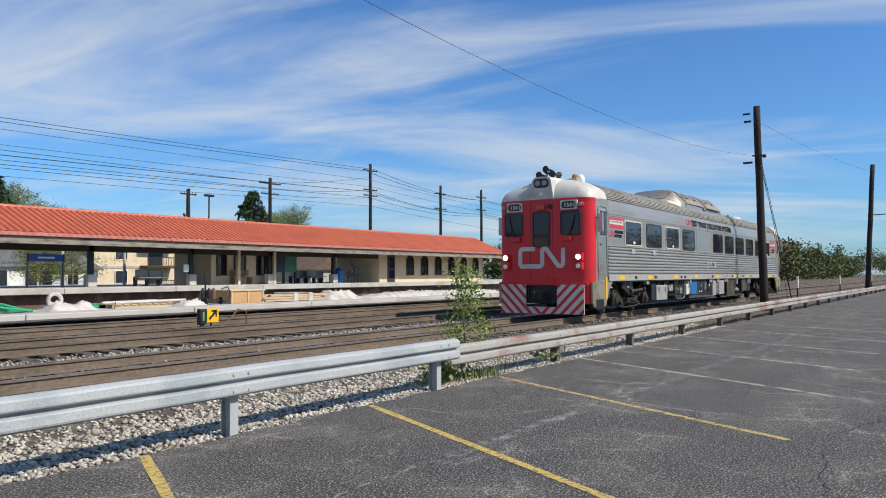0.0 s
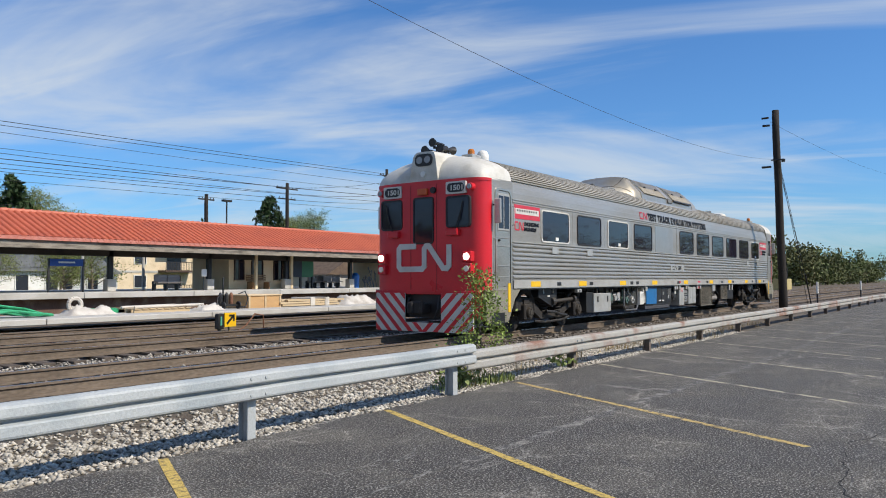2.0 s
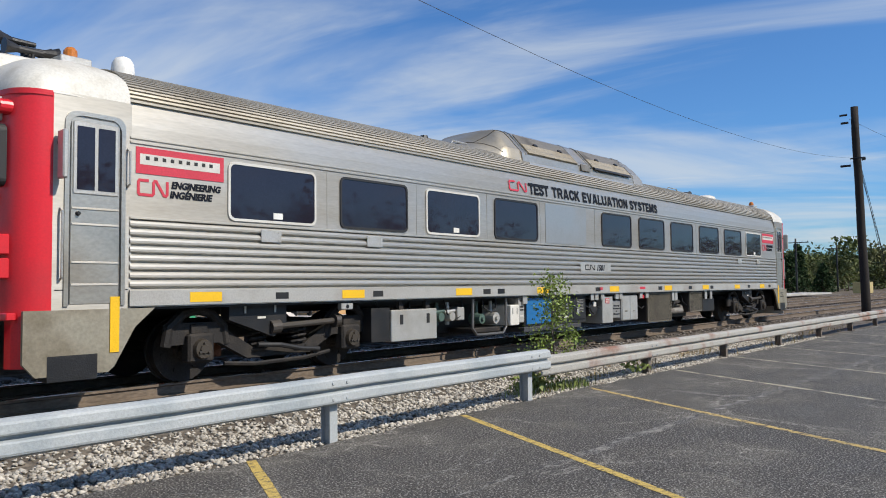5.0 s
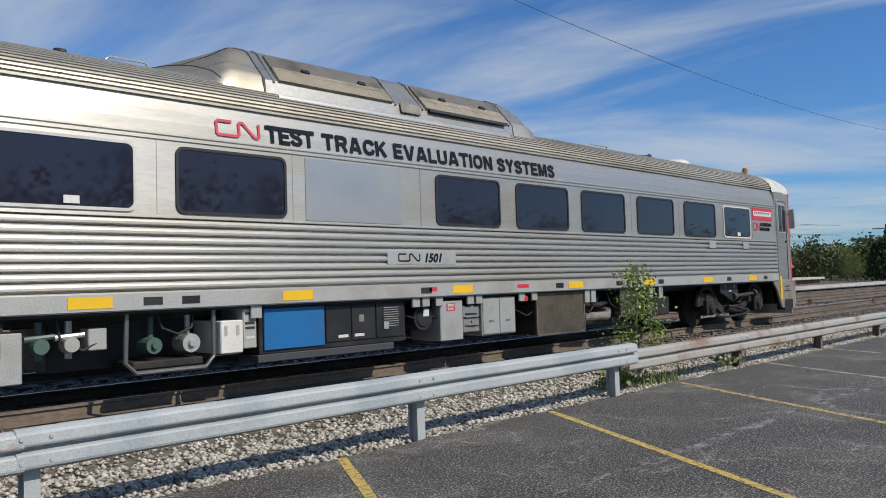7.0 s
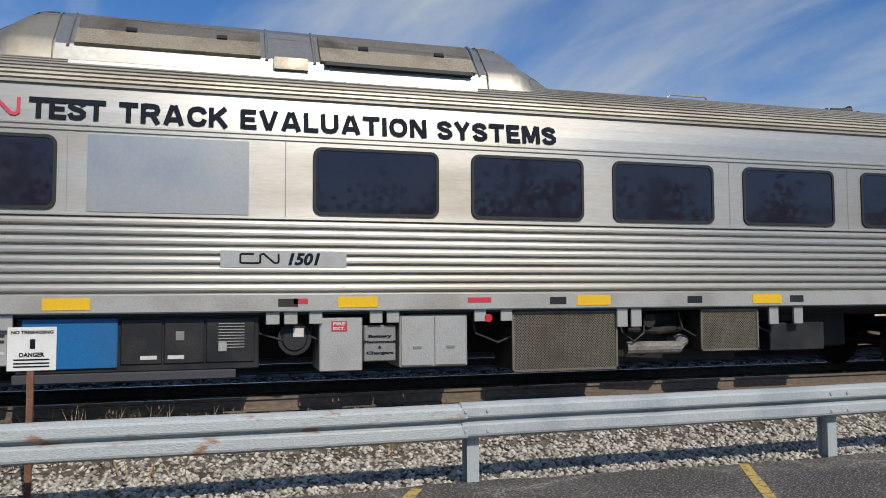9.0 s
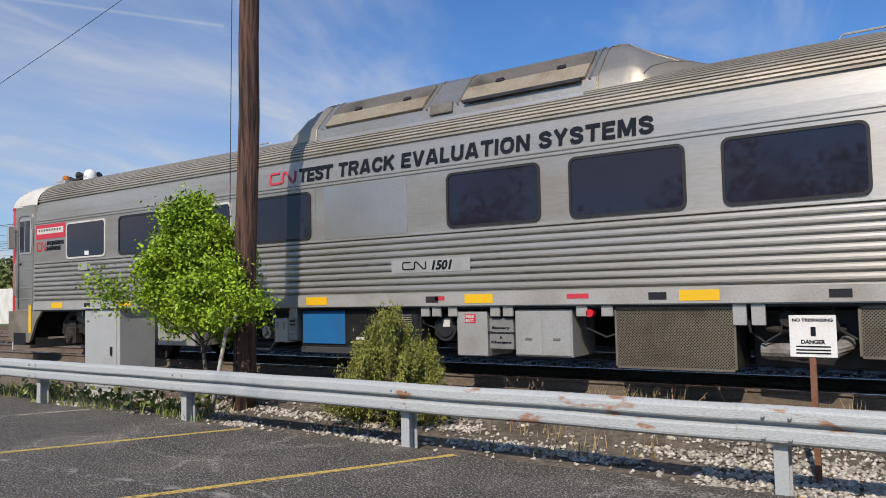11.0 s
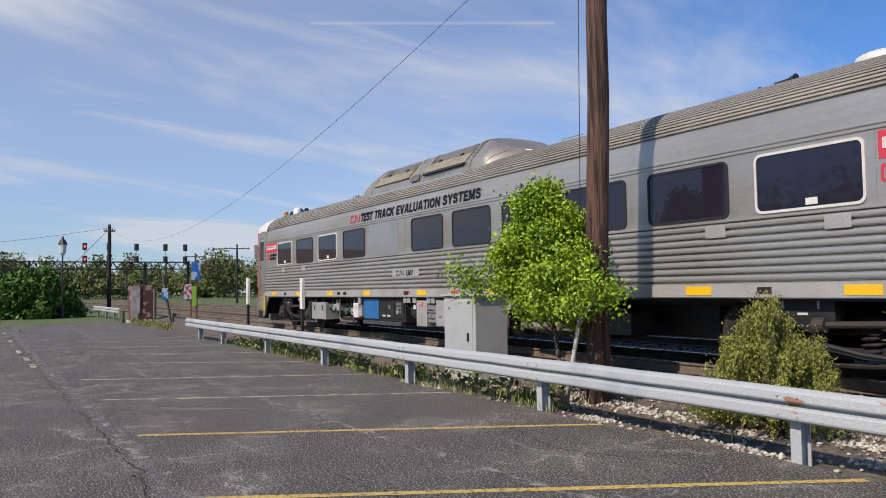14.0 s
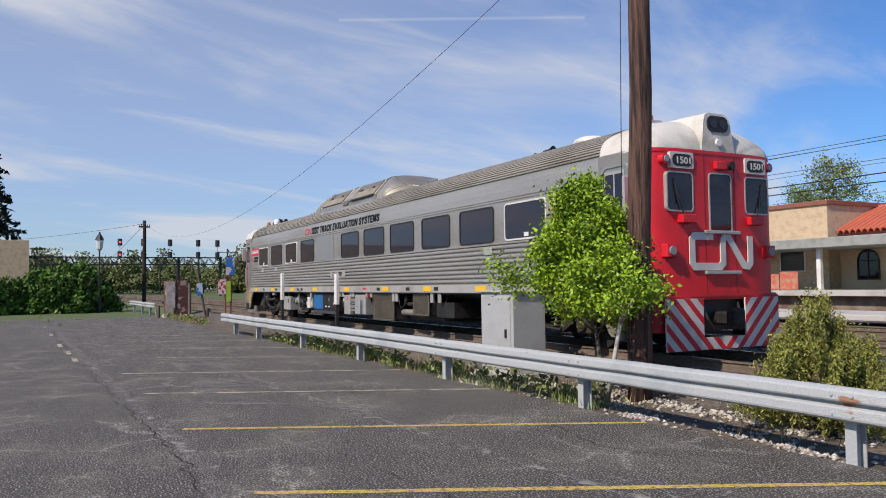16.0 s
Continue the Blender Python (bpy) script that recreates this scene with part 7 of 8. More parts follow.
# (x, y, which, size)
for x, y, k, sz in ((38, 84, 2, 0.95), (48, 88, 0, 0.8), (82.5, 90, 0, 1.0), (91, 92, 1, 0.75), (99, 90, 3, 0.7), (107, 92, 2, 0.75), (24, 54, 0, 0.55), (30, 52, 2, 0.55), (31, 58, 1, 0.6), (21, 60, 3, 0.6), (47, 57, 3, 0.5), (62, 54, 0, 0.5), (68, 52, 2, 0.52), (75, 56, 3, 0.55), (-24, 60, 0, 0.95), (-44, 62, 1, 1.15), (-50, 66, 0, 1.1), (41, 82, 1, 1.05), (45, 84, 3, 1.0), (76, 82, 3, 1.05), (84, 84, 2, 1.05), (17, 56, 1, 0.6), (27, 50, 3, 0.5), (-38, 64, 1, 0.9), (-12, 58, 2, 0.7), (8, 58, 1, 0.6), (112, 60, 0, 0.6), (124, 64, 1, 0.65), (134, 58, 3, 0.6), (118, 37, 0, 0.42), (124, 40, 1, 0.5), (146, 40, 2, 0.6), (152, 38, 3, 0.6), (160, 36, 0, 0.6), (172, 38, 1, 0.7), (186, 36, 2, 0.8)):
    copy_thing(protos[k], pose(x, y, -0.2, 0, 0, rt.uniform(0, 360)) @ Matrix.Scale(sz, 4))


def woods(name, spots, label, seed, size=0.9, per=260, m=LEAF_O):
    """Far woodland as one mass of clumps with uneven tops: (x, y, height, radius)."""
    rs = np.random.RandomState(seed)
    cs = []
    for x, y, h, r in spots:
        lob = rs.normal(size=(7, 3)) * (r * 0.45, r * 0.45, h * 0.17) + (x, y, h * 0.55)
        p = lob[rs.randint(0, 7, per)] + rs.normal(size=(per, 3)) * (r * 0.30, r * 0.30, h * 0.13)
        p[:, 2] = np.clip(p[:, 2], 0.1, h * rs.uniform(0.95, 1.1))
        cs.append(p)
    ob = new(name, leaf_mesh(name, np.concatenate(cs), size, m, rs))
    return tagged(ob, label, "woods", kind="stuff")


rw = random.Random(77)
spots = []
for k in range(150):
    x = rw.uniform(150, 420)
    spots.append((x, rw.uniform(28, 95) + (x - 150) * 0.05, rw.uniform(5.5, 10.5), rw.uniform(3, 6)))
for k in range(70):
    spots.append((rw.uniform(300, 430), rw.uniform(-60, 30), rw.uniform(6, 11), rw.uniform(4, 7)))
LEAF_R = mat("far_olive_leaves", (0.105, 0.13, 0.045), 0.7, col2=(0.13, 0.115, 0.06), scale=0.12, fine=2, var=0.25, island=0.25, spec=0.2, bump=0)
woods("far_woods", spots, "distant band of green and olive woodland", 1, 0.50, 1000, LEAF_R)
spots = []
for k in range(170):
    spots.append((rw.uniform(-330, -200), rw.uniform(-40, 120), rw.uniform(5.5, 14.0), rw.uniform(3, 6)))
for k in range(90):
    spots.append((rw.uniform(-190, -60), rw.uniform(62, 120), rw.uniform(6, 11), rw.uniform(4, 6)))
for k in range(60):
    spots.append((rw.uniform(20, 150), rw.uniform(108, 150), rw.uniform(7, 12), rw.uniform(4, 7)))
LEAF_F = mat("far_spring_leaves", (0.12, 0.155, 0.045), 0.7, col2=(0.15, 0.135, 0.075), scale=0.15, fine=2, var=0.2, island=0.25, spec=0.2, bump=0)
woods("far_woods_behind", spots, "distant woods in fresh spring leaf", 2, 0.62, 900, LEAF_F)

# trees and hedges round the rest of the car park, behind the viewer
spots = [(rw.uniform(-60, 110), rw.uniform(-66, -48), rw.uniform(9, 15), rw.uniform(3, 5)) for _ in range(85)] + [(rw.uniform(130, 170), rw.uniform(-60, -6), rw.uniform(8, 13), rw.uniform(3, 5)) for _ in range(34)]
woods("boundary_trees", spots, "trees in early leaf along the car park boundary", 3, 0.6, 240)

# ---- poles and wires ----


def utility_pole(name, base, top, r0, r1, m, label, arms=(), group="utility poles"):
    t = thing(name, None, None, label, "pole", group)
    bm = bmesh.new()
    b, q = Vector(base), Vector(top)
    n = 9
    pipe(bm, [b.lerp(q, i / n) + Vector((0.012 * math.sin(i * 2.1), 0.012 * math.cos(i * 1.7), 0)) for i in range(n + 1)], [r0 + (r1 - r0) * i / n for i in range(n + 1)], 14)
    part("shaft", bm, m, t, smooth=True)
    for z, half, along in arms:
        c = b.lerp(q, (z - b.z) / (q.z - b.z))
        d = Vector((half, 0, 0)) if along else Vector((0, half, 0))
        a = part("crossarm", fix(box(bmesh.new(), c.x - (half if along else 0.06), c.x + (half if along else 0.06), c.y - (0.06 if along else half), c.y + (0.06 if along else half), z - 0.06, z + 0.06)), m, t)
        for f in (-0.92, -0.5, 0.5, 0.92):
            p = c + d * f
            bi = bmesh.new()
            rod(bi, (p.x, p.y, z + 0.06), (p.x, p.y, z + 0.24), 0.04, 0.03, 6)
            part("insulator", bi, BLACK, a)
    return t


near_pole = utility_pole("utility_pole", (-9.72, 7.5, -0.3), (-9.34, 7.5, 10.2), 0.175, 0.13, WOOD_P, "weathered reddish brown wooden utility pole behind the guardrail")
bm = bmesh.new()
pipe(bm, [(-9.90, 7.42, 2.5), (-9.79, 7.40, 6.0), (-9.66, 7.40, 9.5)], 0.006, 6)
part("ground_wire", bm, WIRE, near_pole)
p1 = utility_pole("utility_pole", (37.3, 7.60, -0.2), (37.22, 7.78, 9.35), 0.19, 0.15, WOOD_D, "dark creosoted wooden utility pole beside the track")
for z, y0, y1, r in ((9.0, 8.02, 8.32, 0.045), (8.65, 7.98, 8.28, 0.05), (6.75, 7.95, 8.35, 0.05), (7.05, 7.4, 7.95, 0.035)):
    bm = bmesh.new()
    rod(bm, (37.0, y0, z), (37.0, y1, z), r, r, 8)
    part("pole_bracket", bm, BLACK, p1)
bm = bmesh.new()
rod(bm, (37.0, 7.5, 7.0), (37.0, 7.36, 7.0), 0.09, 0.07, 10)
part("insulator", bm, BLACK, p1)
for dx, z in ((4.2, 7.0), (3.4, 6.9), (4.4, 6.6)):
    bm = bmesh.new()
    pipe(bm, [(37.05, 7.62, z), (37 + dx * 0.5, 7.35, z * 0.52), (37 + dx, 7.1, 0.1)], 0.011, 5)
    part("guy_wire", bm, WIRE, p1)
bm = bmesh.new()
rod(bm, (40.2, 7.2, 1.9), (41.2, 7.1, 0.1), 0.03, 0.03, 8)
part("guy_guard", bm, BLACK, p1)
p2 = utility_pole("utility_pole", (82.5, 7.70, -0.3), (83.2, 7.10, 12.0), 0.24, 0.20, WOOD_D, "dark creosoted wooden utility pole beside the track")
bm = bmesh.new()
pipe(bm, [(83.0, 7.3, 7.2), (83.0, 5.5, 7.25), (83.0, 5.4, 5.5), (83.0, 5.3, 0.2)], 0.05, 6)
part("riser_pipe", bm, BLACK, p2)
utility_pole("utility_pole", (140, 7.9, -0.3), (140, 7.7, 11.0), 0.2, 0.16, WOOD_D, "dark creosoted wooden utility pole beside the track")
far_pole = utility_pole("utility_pole", (-77.0, 9.2, -0.4), (-77.0, 9.2, 8.0), 0.19, 0.15, WOOD_D, "plain wooden utility pole at the end of the car park", ((7.4, 0.5, False),))
# the tall line behind the station
PY = [(46.2, 60.5, 9.9, ((9.4, 0.9, True),)), (56.5, 60.5, 12.0, ((11.4, 1.5, True), (10.3, 1.2, True))), (73.0, 60.5, 15.4, ((14.6, 1.3, True), (12.2, 1.3, True), (11.5, 1.3, True))), (88.3, 60.5, 14.2, ((13.0, 1.4, True), (10.9, 1.4, True))), (99.2, 60.5, 14.6, ((13.4, 1.4, True), (11.5, 1.4, True)))]
for x, y, h, arms in PY:
    utility_pole("line_pole", (x, y, -0.3), (x, y, h), 0.24, 0.17, WOOD_D, "tall dark power line pole with crossarms behind the station", arms, "power line poles")
sl = thing("street_lamp", None, None, "dark street lamp with a flat head", "street lamp")
bm = bmesh.new()
rod(bm, (48.2, 60, -0.3), (48.2, 60, 9.3), 0.09, 0.07, 8)
part("shaft", bm, BLACK, sl)
part("head", B(47.7, 48.7, 59.8, 60.2, 9.3, 9.5, 0.03), BLACK, sl)


def wire(a, b, sag, r, name="overhead_wire", label="thin black overhead wire", seg=24):
    a, b = Vector(a), Vector(b)
    bm = bmesh.new()
    pipe(bm, [a.lerp(b, i / seg) - Vector((0, 0, sag * 4 * (i / seg) * (1 - i / seg))) for i in range(seg + 1)], r, 4)
    return thing(name, bm, WIRE, label, "wire", "overhead wires")


wire((37.0, 7.9, 7.08), (-9.44, 7.5, 7.6), 1.5, 0.0045)
wire((-9.44, 7.5, 7.6), (-77, 9.2, 7.7), 2.9, 0.0055)
wire((37.0, 7.95, 8.8), (82.9, 7.3, 11.4), 0.3, 0.006)
wire((-77, 9.2, 7.7), (-97, -14, 6.5), 0.6, 0.02)
wire((-77, 9.2, 7.6), (-90, 3.5, 0.5), 0.0, 0.02)
for k, (dx, z0, z1) in enumerate(((-1.2, 15.2, 13.0), (1.2, 14.9, 13.0), (-1.2, 12.4, 10.9), (1.2, 12.4, 10.9), (0.6, 11.7, 10.6))):
    wire((-150 + dx, 54, z0 - 1.6), (73 + dx * 0.2, 60.5, z0 - 0.4), 1.6, 0.028, label="power line wire behind the station")
    wire((73, 60.5 + dx * 0.3, z0 - 0.4), (99.2, 60.5, z1), 0.7, 0.028, label="power line wire behind the station")
    wire((99.2, 60.5 + dx * 0.3, z1), (190, 62, z1 - 0.5), 1.0, 0.028, label="power line wire behind the station")
for z0, z1 in ((13.2, 13.4), (10.6, 12.6), (8.6, 10.2)):
    wire((-150, 52, z0), (73, 60.4, z1), 1.2, 0.02, label="power line wire behind the station")
    wire((73, 60.4, z1), (190, 61.5, z1 - 1.0), 1.6, 0.02, label="power line wire behind the station")
for k, (z0, z1) in enumerate(((11.5, 13.8), (9.8, 12.2), (9.2, 11.3))):
    wire((-150, 51, z0), (56.5, 60.5, 11.5 - 0.6 * k), 0.8, 0.026, label="power line wire behind the station")
    wire((56.5, 60.5, 11.5 - 0.6 * k), (73, 60.5, z1), 0.25, 0.026, label="power line wire behind the station")
# distant catenary masts down the line
rm = random.Random(5)
for k in range(9):
    x = 120 + 26 * k
    m_ = utility_pole("catenary_mast", (x, 31 + 0.02 * x, -0.3), (x, 31 + 0.02 * x, 8.2), 0.16, 0.13, BLACK, "dark catenary mast down the line", ((7.6, 1.8, False),), "catenary masts")
for k in range(5):
    x = -110 - 26 * k
    utility_pole("catenary_mast", (x, 30, -0.3), (x, 30, 8.4), 0.16, 0.13, BLACK, "dark catenary mast down the line", ((7.8, 1.8, False),), "catenary masts")

# ---- signs and cabinets beside the track ----
ns = thing("warning_sign", None, None, "white warning sign on a rusty post behind the guardrail", "sign")
part("plate", B(-2.0, -1.63, 6.98, 6.985, 1.03, 1.39, 0.002), WHITE, ns, "white sign plate")
part("post", B(-1.85, -1.80, 6.985, 7.02, -0.1, 1.05), RUST, ns, "rusty channel post")
for text, z, h, w in (("NO TRESPASSING", 1.335, 0.026, 0.32), ("DANGER", 1.145, 0.034, 0.19)):
    part("lettering", moved(words(text, h, 0.001, 0, w), Matrix.Translation((-1.815 - w / 2, 6.979, z)) @ SIDE), LETTER, ns, "black lettering")
for z in (1.115, 1.085, 1.058):
    part("plain_bar", B(-1.95, -1.68, 6.977, 6.98, z, z + 0.012), LETTER, ns)
part("pictogram", B(-1.83, -1.79, 6.977, 6.98, 1.21, 1.29), LETTER, ns)

cab = thing("equipment_cabinet", None, None, "grey steel trackside cabinet behind the guardrail", "cabinet")
part("case", B(-13.75, -12.68, 7.35, 8.05, 0.05, 1.5, 0.015), mat("grey_cabinet_paint", (0.42, 0.43, 0.42), 0.55, 0.15, col2=(0.36, 0.365, 0.35)), cab)
part("door", B(-13.68, -12.75, 7.335, 7.352, 0.14, 1.42, 0.006), MATS["grey_cabinet_paint"], cab)
part("cap", B(-13.8, -12.63, 7.3, 8.1, 1.5, 1.535, 0.008), MATS["grey_cabinet_paint"], cab)
part("plinth", B(-13.85, -12.58, 7.25, 8.15, -0.1, 0.06), CONC, cab)
part("handle", B(-12.9, -12.86, 7.31, 7.335, 0.7, 0.85), BLACK, cab)


def white_post(x, y, h):
    t = thing("marker_post", None, None, "white topped black marker post beside the track", "post", "marker posts")
    part("shaft", B(x - 0.05, x + 0.05, y - 0.04, y + 0.04, -0.1, h * 0.55), BLACK, t)
    part("white_top", B(x - 0.09, x + 0.09, y - 0.05, y + 0.05, h * 0.55, h, 0.01), WHITE, t)
    return t


white_post(-22.9, 7.9, 2.02)
white_post(-28.8, 8.0, 2.15)
for x in (48, 66, 90):
    white_post(x, 8.0, 1.5)

rc2 = thing("rusty_relay_cabinet", None, None, "rust-stained steel relay cabinet with peeling white paint", "cabinet")
part("case", B(-49.4, -48.2, 6.9, 8.1, 0.1, 2.1, 0.02), mat("peeling_rust", (0.10, 0.035, 0.025), 0.8, col2=(0.32, 0.24, 0.2), scale=3, lo=0.55, hi=0.62), rc2)
part("door", B(-48.2, -48.16, 6.85, 7.35, 0.15, 2.05), mat("dirty_white_paint", (0.45, 0.42, 0.38), 0.7, col2=(0.3, 0.2, 0.15), scale=3), rc2)
part("plinth", B(-49.5, -48.1, 6.8, 8.2, -0.1, 0.12), CONC, rc2)
sp = thing("sign_cluster", None, None, "cluster of blue, white, red and green trackside signs on posts", "sign")
part("post", B(-38.5, -38.42, 8.3, 8.38, -0.1, 3.2), RUST, sp)
part("post", B(-38.5, -38.42, 8.05, 8.12, -0.1, 2.3), RUST, sp)
part("blue_sign", B(-38.40, -38.38, 8.1, 8.5, 2.25, 3.1), mat("blue_white_sign", (0.55, 0.6, 0.68), 0.5, col2=(0.03, 0.18, 0.5), scale=2, lo=0.5, hi=0.52), sp)
part("red_white_sign", B(-38.40, -38.38, 7.75, 8.1, 1.35, 2.05), mat("red_white_sign", (0.66, 0.62, 0.6), 0.5, col2=(0.5, 0.05, 0.06), scale=6, lo=0.5, hi=0.52), sp)
part("green_sign", B(-38.40, -38.38, 8.12, 8.32, 1.0, 1.95), mat("lime_sign", (0.35, 0.6, 0.05), 0.5), sp)
lp = thing("leaning_sign_post", None, None, "leaning weathered wooden post with a small pale sign", "sign")
bm = bmesh.new()
rod(bm, (-42.5, 8.0, -0.1), (-42.5, 7.55, 2.6), 0.07, 0.06, 8)
part("post", bm, BARK, lp)
part("plate", B(-42.42, -42.40, 7.5, 7.8, 1.3, 1.9), MATS["blue_white_sign"], lp)
for x, y, h in ((-45.0, 7.6, 1.9), (-47.2, 6.3, 0.7), (-43.8, 8.3, 0.6), (-45.8, 6.9, 0.6)):
    bm = bmesh.new()
    rod(bm, (x, y, -0.1), (x + 0.06, y, h), 0.09, 0.08, 8)
    thing("wooden_stub_post", bm, BARK, "weathered wooden stub post", "post", "stub posts")
guardrail("old pale guardrail beyond the car park", [(-64, -50.5, GALV, 0, 0.78)], [-62, -57.5, -53.5, -50.8], 6.6, 0.78, GALV, 0.02)

# ornamental lamp
lm = thing("ornamental_lamp", None, None, "black ornamental lamp post with a glass lantern", "street lamp")
bm = bmesh.new()
pipe(bm, [(-63.3, 4.4, -0.1), (-63.3, 4.4, 0.9), (-63.3, 4.4, 1.0), (-63.3, 4.4, 4.5)], [0.16, 0.13, 0.07, 0.05], 10)
part("post", bm, BLACK, lm)
bm = bmesh.new()
pipe(bm, [(-63.3, 4.4, 4.5), (-63.3, 4.4, 4.65), (-63.3, 4.4, 5.3)], [0.08, 0.20, 0.28], 8)
part("lantern", bm, mat("frosted_lantern", (0.6, 0.62, 0.62), 0.3), lm)
bm = bmesh.new()
pipe(bm, [(-63.3, 4.4, 5.3), (-63.3, 4.4, 5.55), (-63.3, 4.4, 5.75), (-63.3, 4.4, 5.9)], [0.32, 0.22, 0.08, 0.05], 8)
part("cap", bm, BLACK, lm)

# brick wall and building corner by the spruce
thing("brick_building", B(-90, -70, -22, -0.2, -0.3, 5.6), BRICK_T, "low tan brick building at the end of the car park", "building")

# ---- signal gantry ----
gt = thing("signal_gantry", None, None, "dark steel lattice signal gantry across the tracks", "signal gantry")
GX, GY0, GY1, GZ0, GZ1 = -152.0, 0.5, 32.5, 6.15, 7.45
for z in (GZ0, GZ1):
    for dx in (-0.5, 0.5):
        part("chord", B(GX + dx - 0.08, GX + dx + 0.08, GY0, GY1, z - 0.09, z + 0.09), BLACK, gt)
n = 20
for i in range(n):
    a, b = GY0 + (GY1 - GY0) * i / n, GY0 + (GY1 - GY0) * (i + 1) / n
    m_ = (a + b) / 2
    for dx in (-0.5, 0.5):
        bm = bmesh.new()
        rod(bm, (GX + dx, a, GZ0), (GX + dx, m_, GZ1), 0.06, 0.06, 5)
        rod(bm, (GX + dx, m_, GZ1), (GX + dx, b, GZ0), 0.06, 0.06, 5)
        part("brace", bm, BLACK, gt)
for y in (GY0 + 0.3, 5.5, 24.5, GY1 - 0.3):
    part("leg", B(GX - 0.25, GX + 0.25, y - 0.2, y + 0.2, -0.5, GZ1), BLACK, gt)
SIGRED = glow("red_signal_lens", (1.0, 0.06, 0.10), 2.5)
for k, y in enumerate((14.2, 18.2, 22.9, 28.0, 31.6)):
    for z in (7.9, 10.2):
        bm = bmesh.new()
        rod(bm, (GX + 0.3, y, z - 0.62), (GX + 0.3, y, z + 0.62), 0.40, 0.40, 12)
        h = part("signal_head", bm, BLACK, gt)
        if k < 2:
            bm = bmesh.new()
            rod(bm, (GX + 0.7, y, z), (GX + 0.78, y, z), 0.2, 0.2, 10)
            part("red_lamp", bm, SIGRED, h)
    bm = bmesh.new()
    rod(bm, (GX + 0.3, y, GZ1), (GX + 0.3, y, 10.2), 0.06, 0.06, 6)
    part("signal_mast", bm, ALU, gt)

# house added in place of red-roofed station canopies down the line
house(112, 118, 46, 54, 2.6, 4.8, BRICK_T, TILE, "brick house with a red tiled roof, in place of station canopies")
# relay house and far objects across the tracks
thing("relay_house", B(-60, -57, 27, 29.5, 0.0, 2.6, 0.03), WHITE, "white trackside relay house", "hut")
thing("yellow_hut", B(120, 123, 24, 26, 0.1, 1.7, 0.03), mat("dull_yellow", (0.45, 0.36, 0.16), 0.8), "small dull yellow trackside hut", "hut")

# ---- stones, weeds, cracks ----


def stones(name, n, place, smin, smax, m, label, seed, flat=0.65):
    """Loose angular stones as one mesh."""
    rs = np.random.RandomState(seed)
    P = np.array([place(rs) for _ in range(n)])
    base = np.array([(1, 0, 0), (0, 1, 0), (-1, 0, 0), (0, -1, 0), (0, 0, 1), (0, 0, -1)], float)
    tri = np.array([(0, 1, 4), (1, 2, 4), (2, 3, 4), (3, 0, 4), (1, 0, 5), (2, 1, 5), (3, 2, 5), (0, 3, 5)])
    s = rs.uniform(smin, smax, (n, 1, 1)) * 0.5
    v = base[None] * (1 + rs.uniform(-0.35, 0.35, (n, 6, 3))) + rs.uniform(-0.35, 0.35, (n, 6, 3))
    v[:, :, 2] *= flat
    a = rs.uniform(0, 6.28, n)
    c, q = np.cos(a)[:, None], np.sin(a)[:, None]
    x, y = v[:, :, 0] * c - v[:, :, 1] * q, v[:, :, 0] * q + v[:, :, 1] * c
    v = np.stack([x, y, v[:, :, 2]], 2) * s + P[:, None, :]
    f = (tri[None] + 6 * np.arange(n)[:, None, None]).reshape(-1, 3)
    me = bpy.data.meshes.new(name)
    nf = len(f)
    me.vertices.add(6 * n)
    me.vertices.foreach_set("co", v.astype(np.float32).ravel())
    me.loops.add(3 * nf)
    me.loops.foreach_set("vertex_index", f.astype(np.int32).ravel())
    me.polygons.add(nf)
    me.polygons.foreach_set("loop_start", np.arange(0, 3 * nf, 3, dtype=np.int32))
    me.materials.append(m)
    me.update(calc_edges=True)
    return tagged(new(name, me), label, "gravel", kind="stuff")


def margin_z(y):
    return float(np.interp(y, (6.3, 7.0, 7.7, 8.3, 8.8), (-0.05, -0.03, 0.0, 0.115, 0.225)))


def on_margin(rs):
    while True:      # bare dirt shows in patches towards the west end
        x, y = rs.uniform(-14, 26), 6.46 + 1.9 * rs.beta(1.1, 1.6)
        if x > -2.8 or noise.noise((x * 0.9, y * 2.2, 3.0)) > 0.10 + 0.08 * (y < 6.9) or rs.rand() < 0.08:
            break
    return x, y, margin_z(y) + rs.uniform(0, 0.015)


stones("limestone_gravel", 26000, on_margin, 0.03, 0.082, STONE, "loose pale limestone gravel beside the guardrail", 1)
BSTONE = mat("ballast_stone", (0.17, 0.145, 0.12), 0.9, col2=(0.27, 0.245, 0.21), scale=1.2, fine=30, var=0.2, island=0.45)


def on_bed(rs):
    y = rs.choice([rs.uniform(8.3, 9.3), rs.uniform(11.1, 13.2), rs.uniform(9.6, 10.9), rs.uniform(15.1, 17.6), rs.uniform(19.5, 22.6)], p=[0.22, 0.4, 0.1, 0.18, 0.10])
    return rs.uniform(-22, 42), y, 0.235 + rs.uniform(-0.01, 0.02) - (0.09 * (8.9 - y) / 0.6 if y < 8.9 else 0) - (0.04 if y > 18 else 0)


stones("ballast_stones", 15000, on_bed, 0.04, 0.09, BSTONE, "grey-brown ballast stones between the rails", 2)
PALE = mat("pale_ballast_stone", (0.34, 0.31, 0.265), 0.9, col2=(0.24, 0.215, 0.18), scale=1.2, fine=30, var=0.2, island=0.4)


def between(rs):
    return rs.uniform(-15, 40), 12.2 + rs.normal() * 0.42, 0.245 + rs.uniform(-0.01, 0.03)


stones("pale_ballast_stones", 11000, between, 0.04, 0.085, PALE, "pale stones between two tracks", 3)


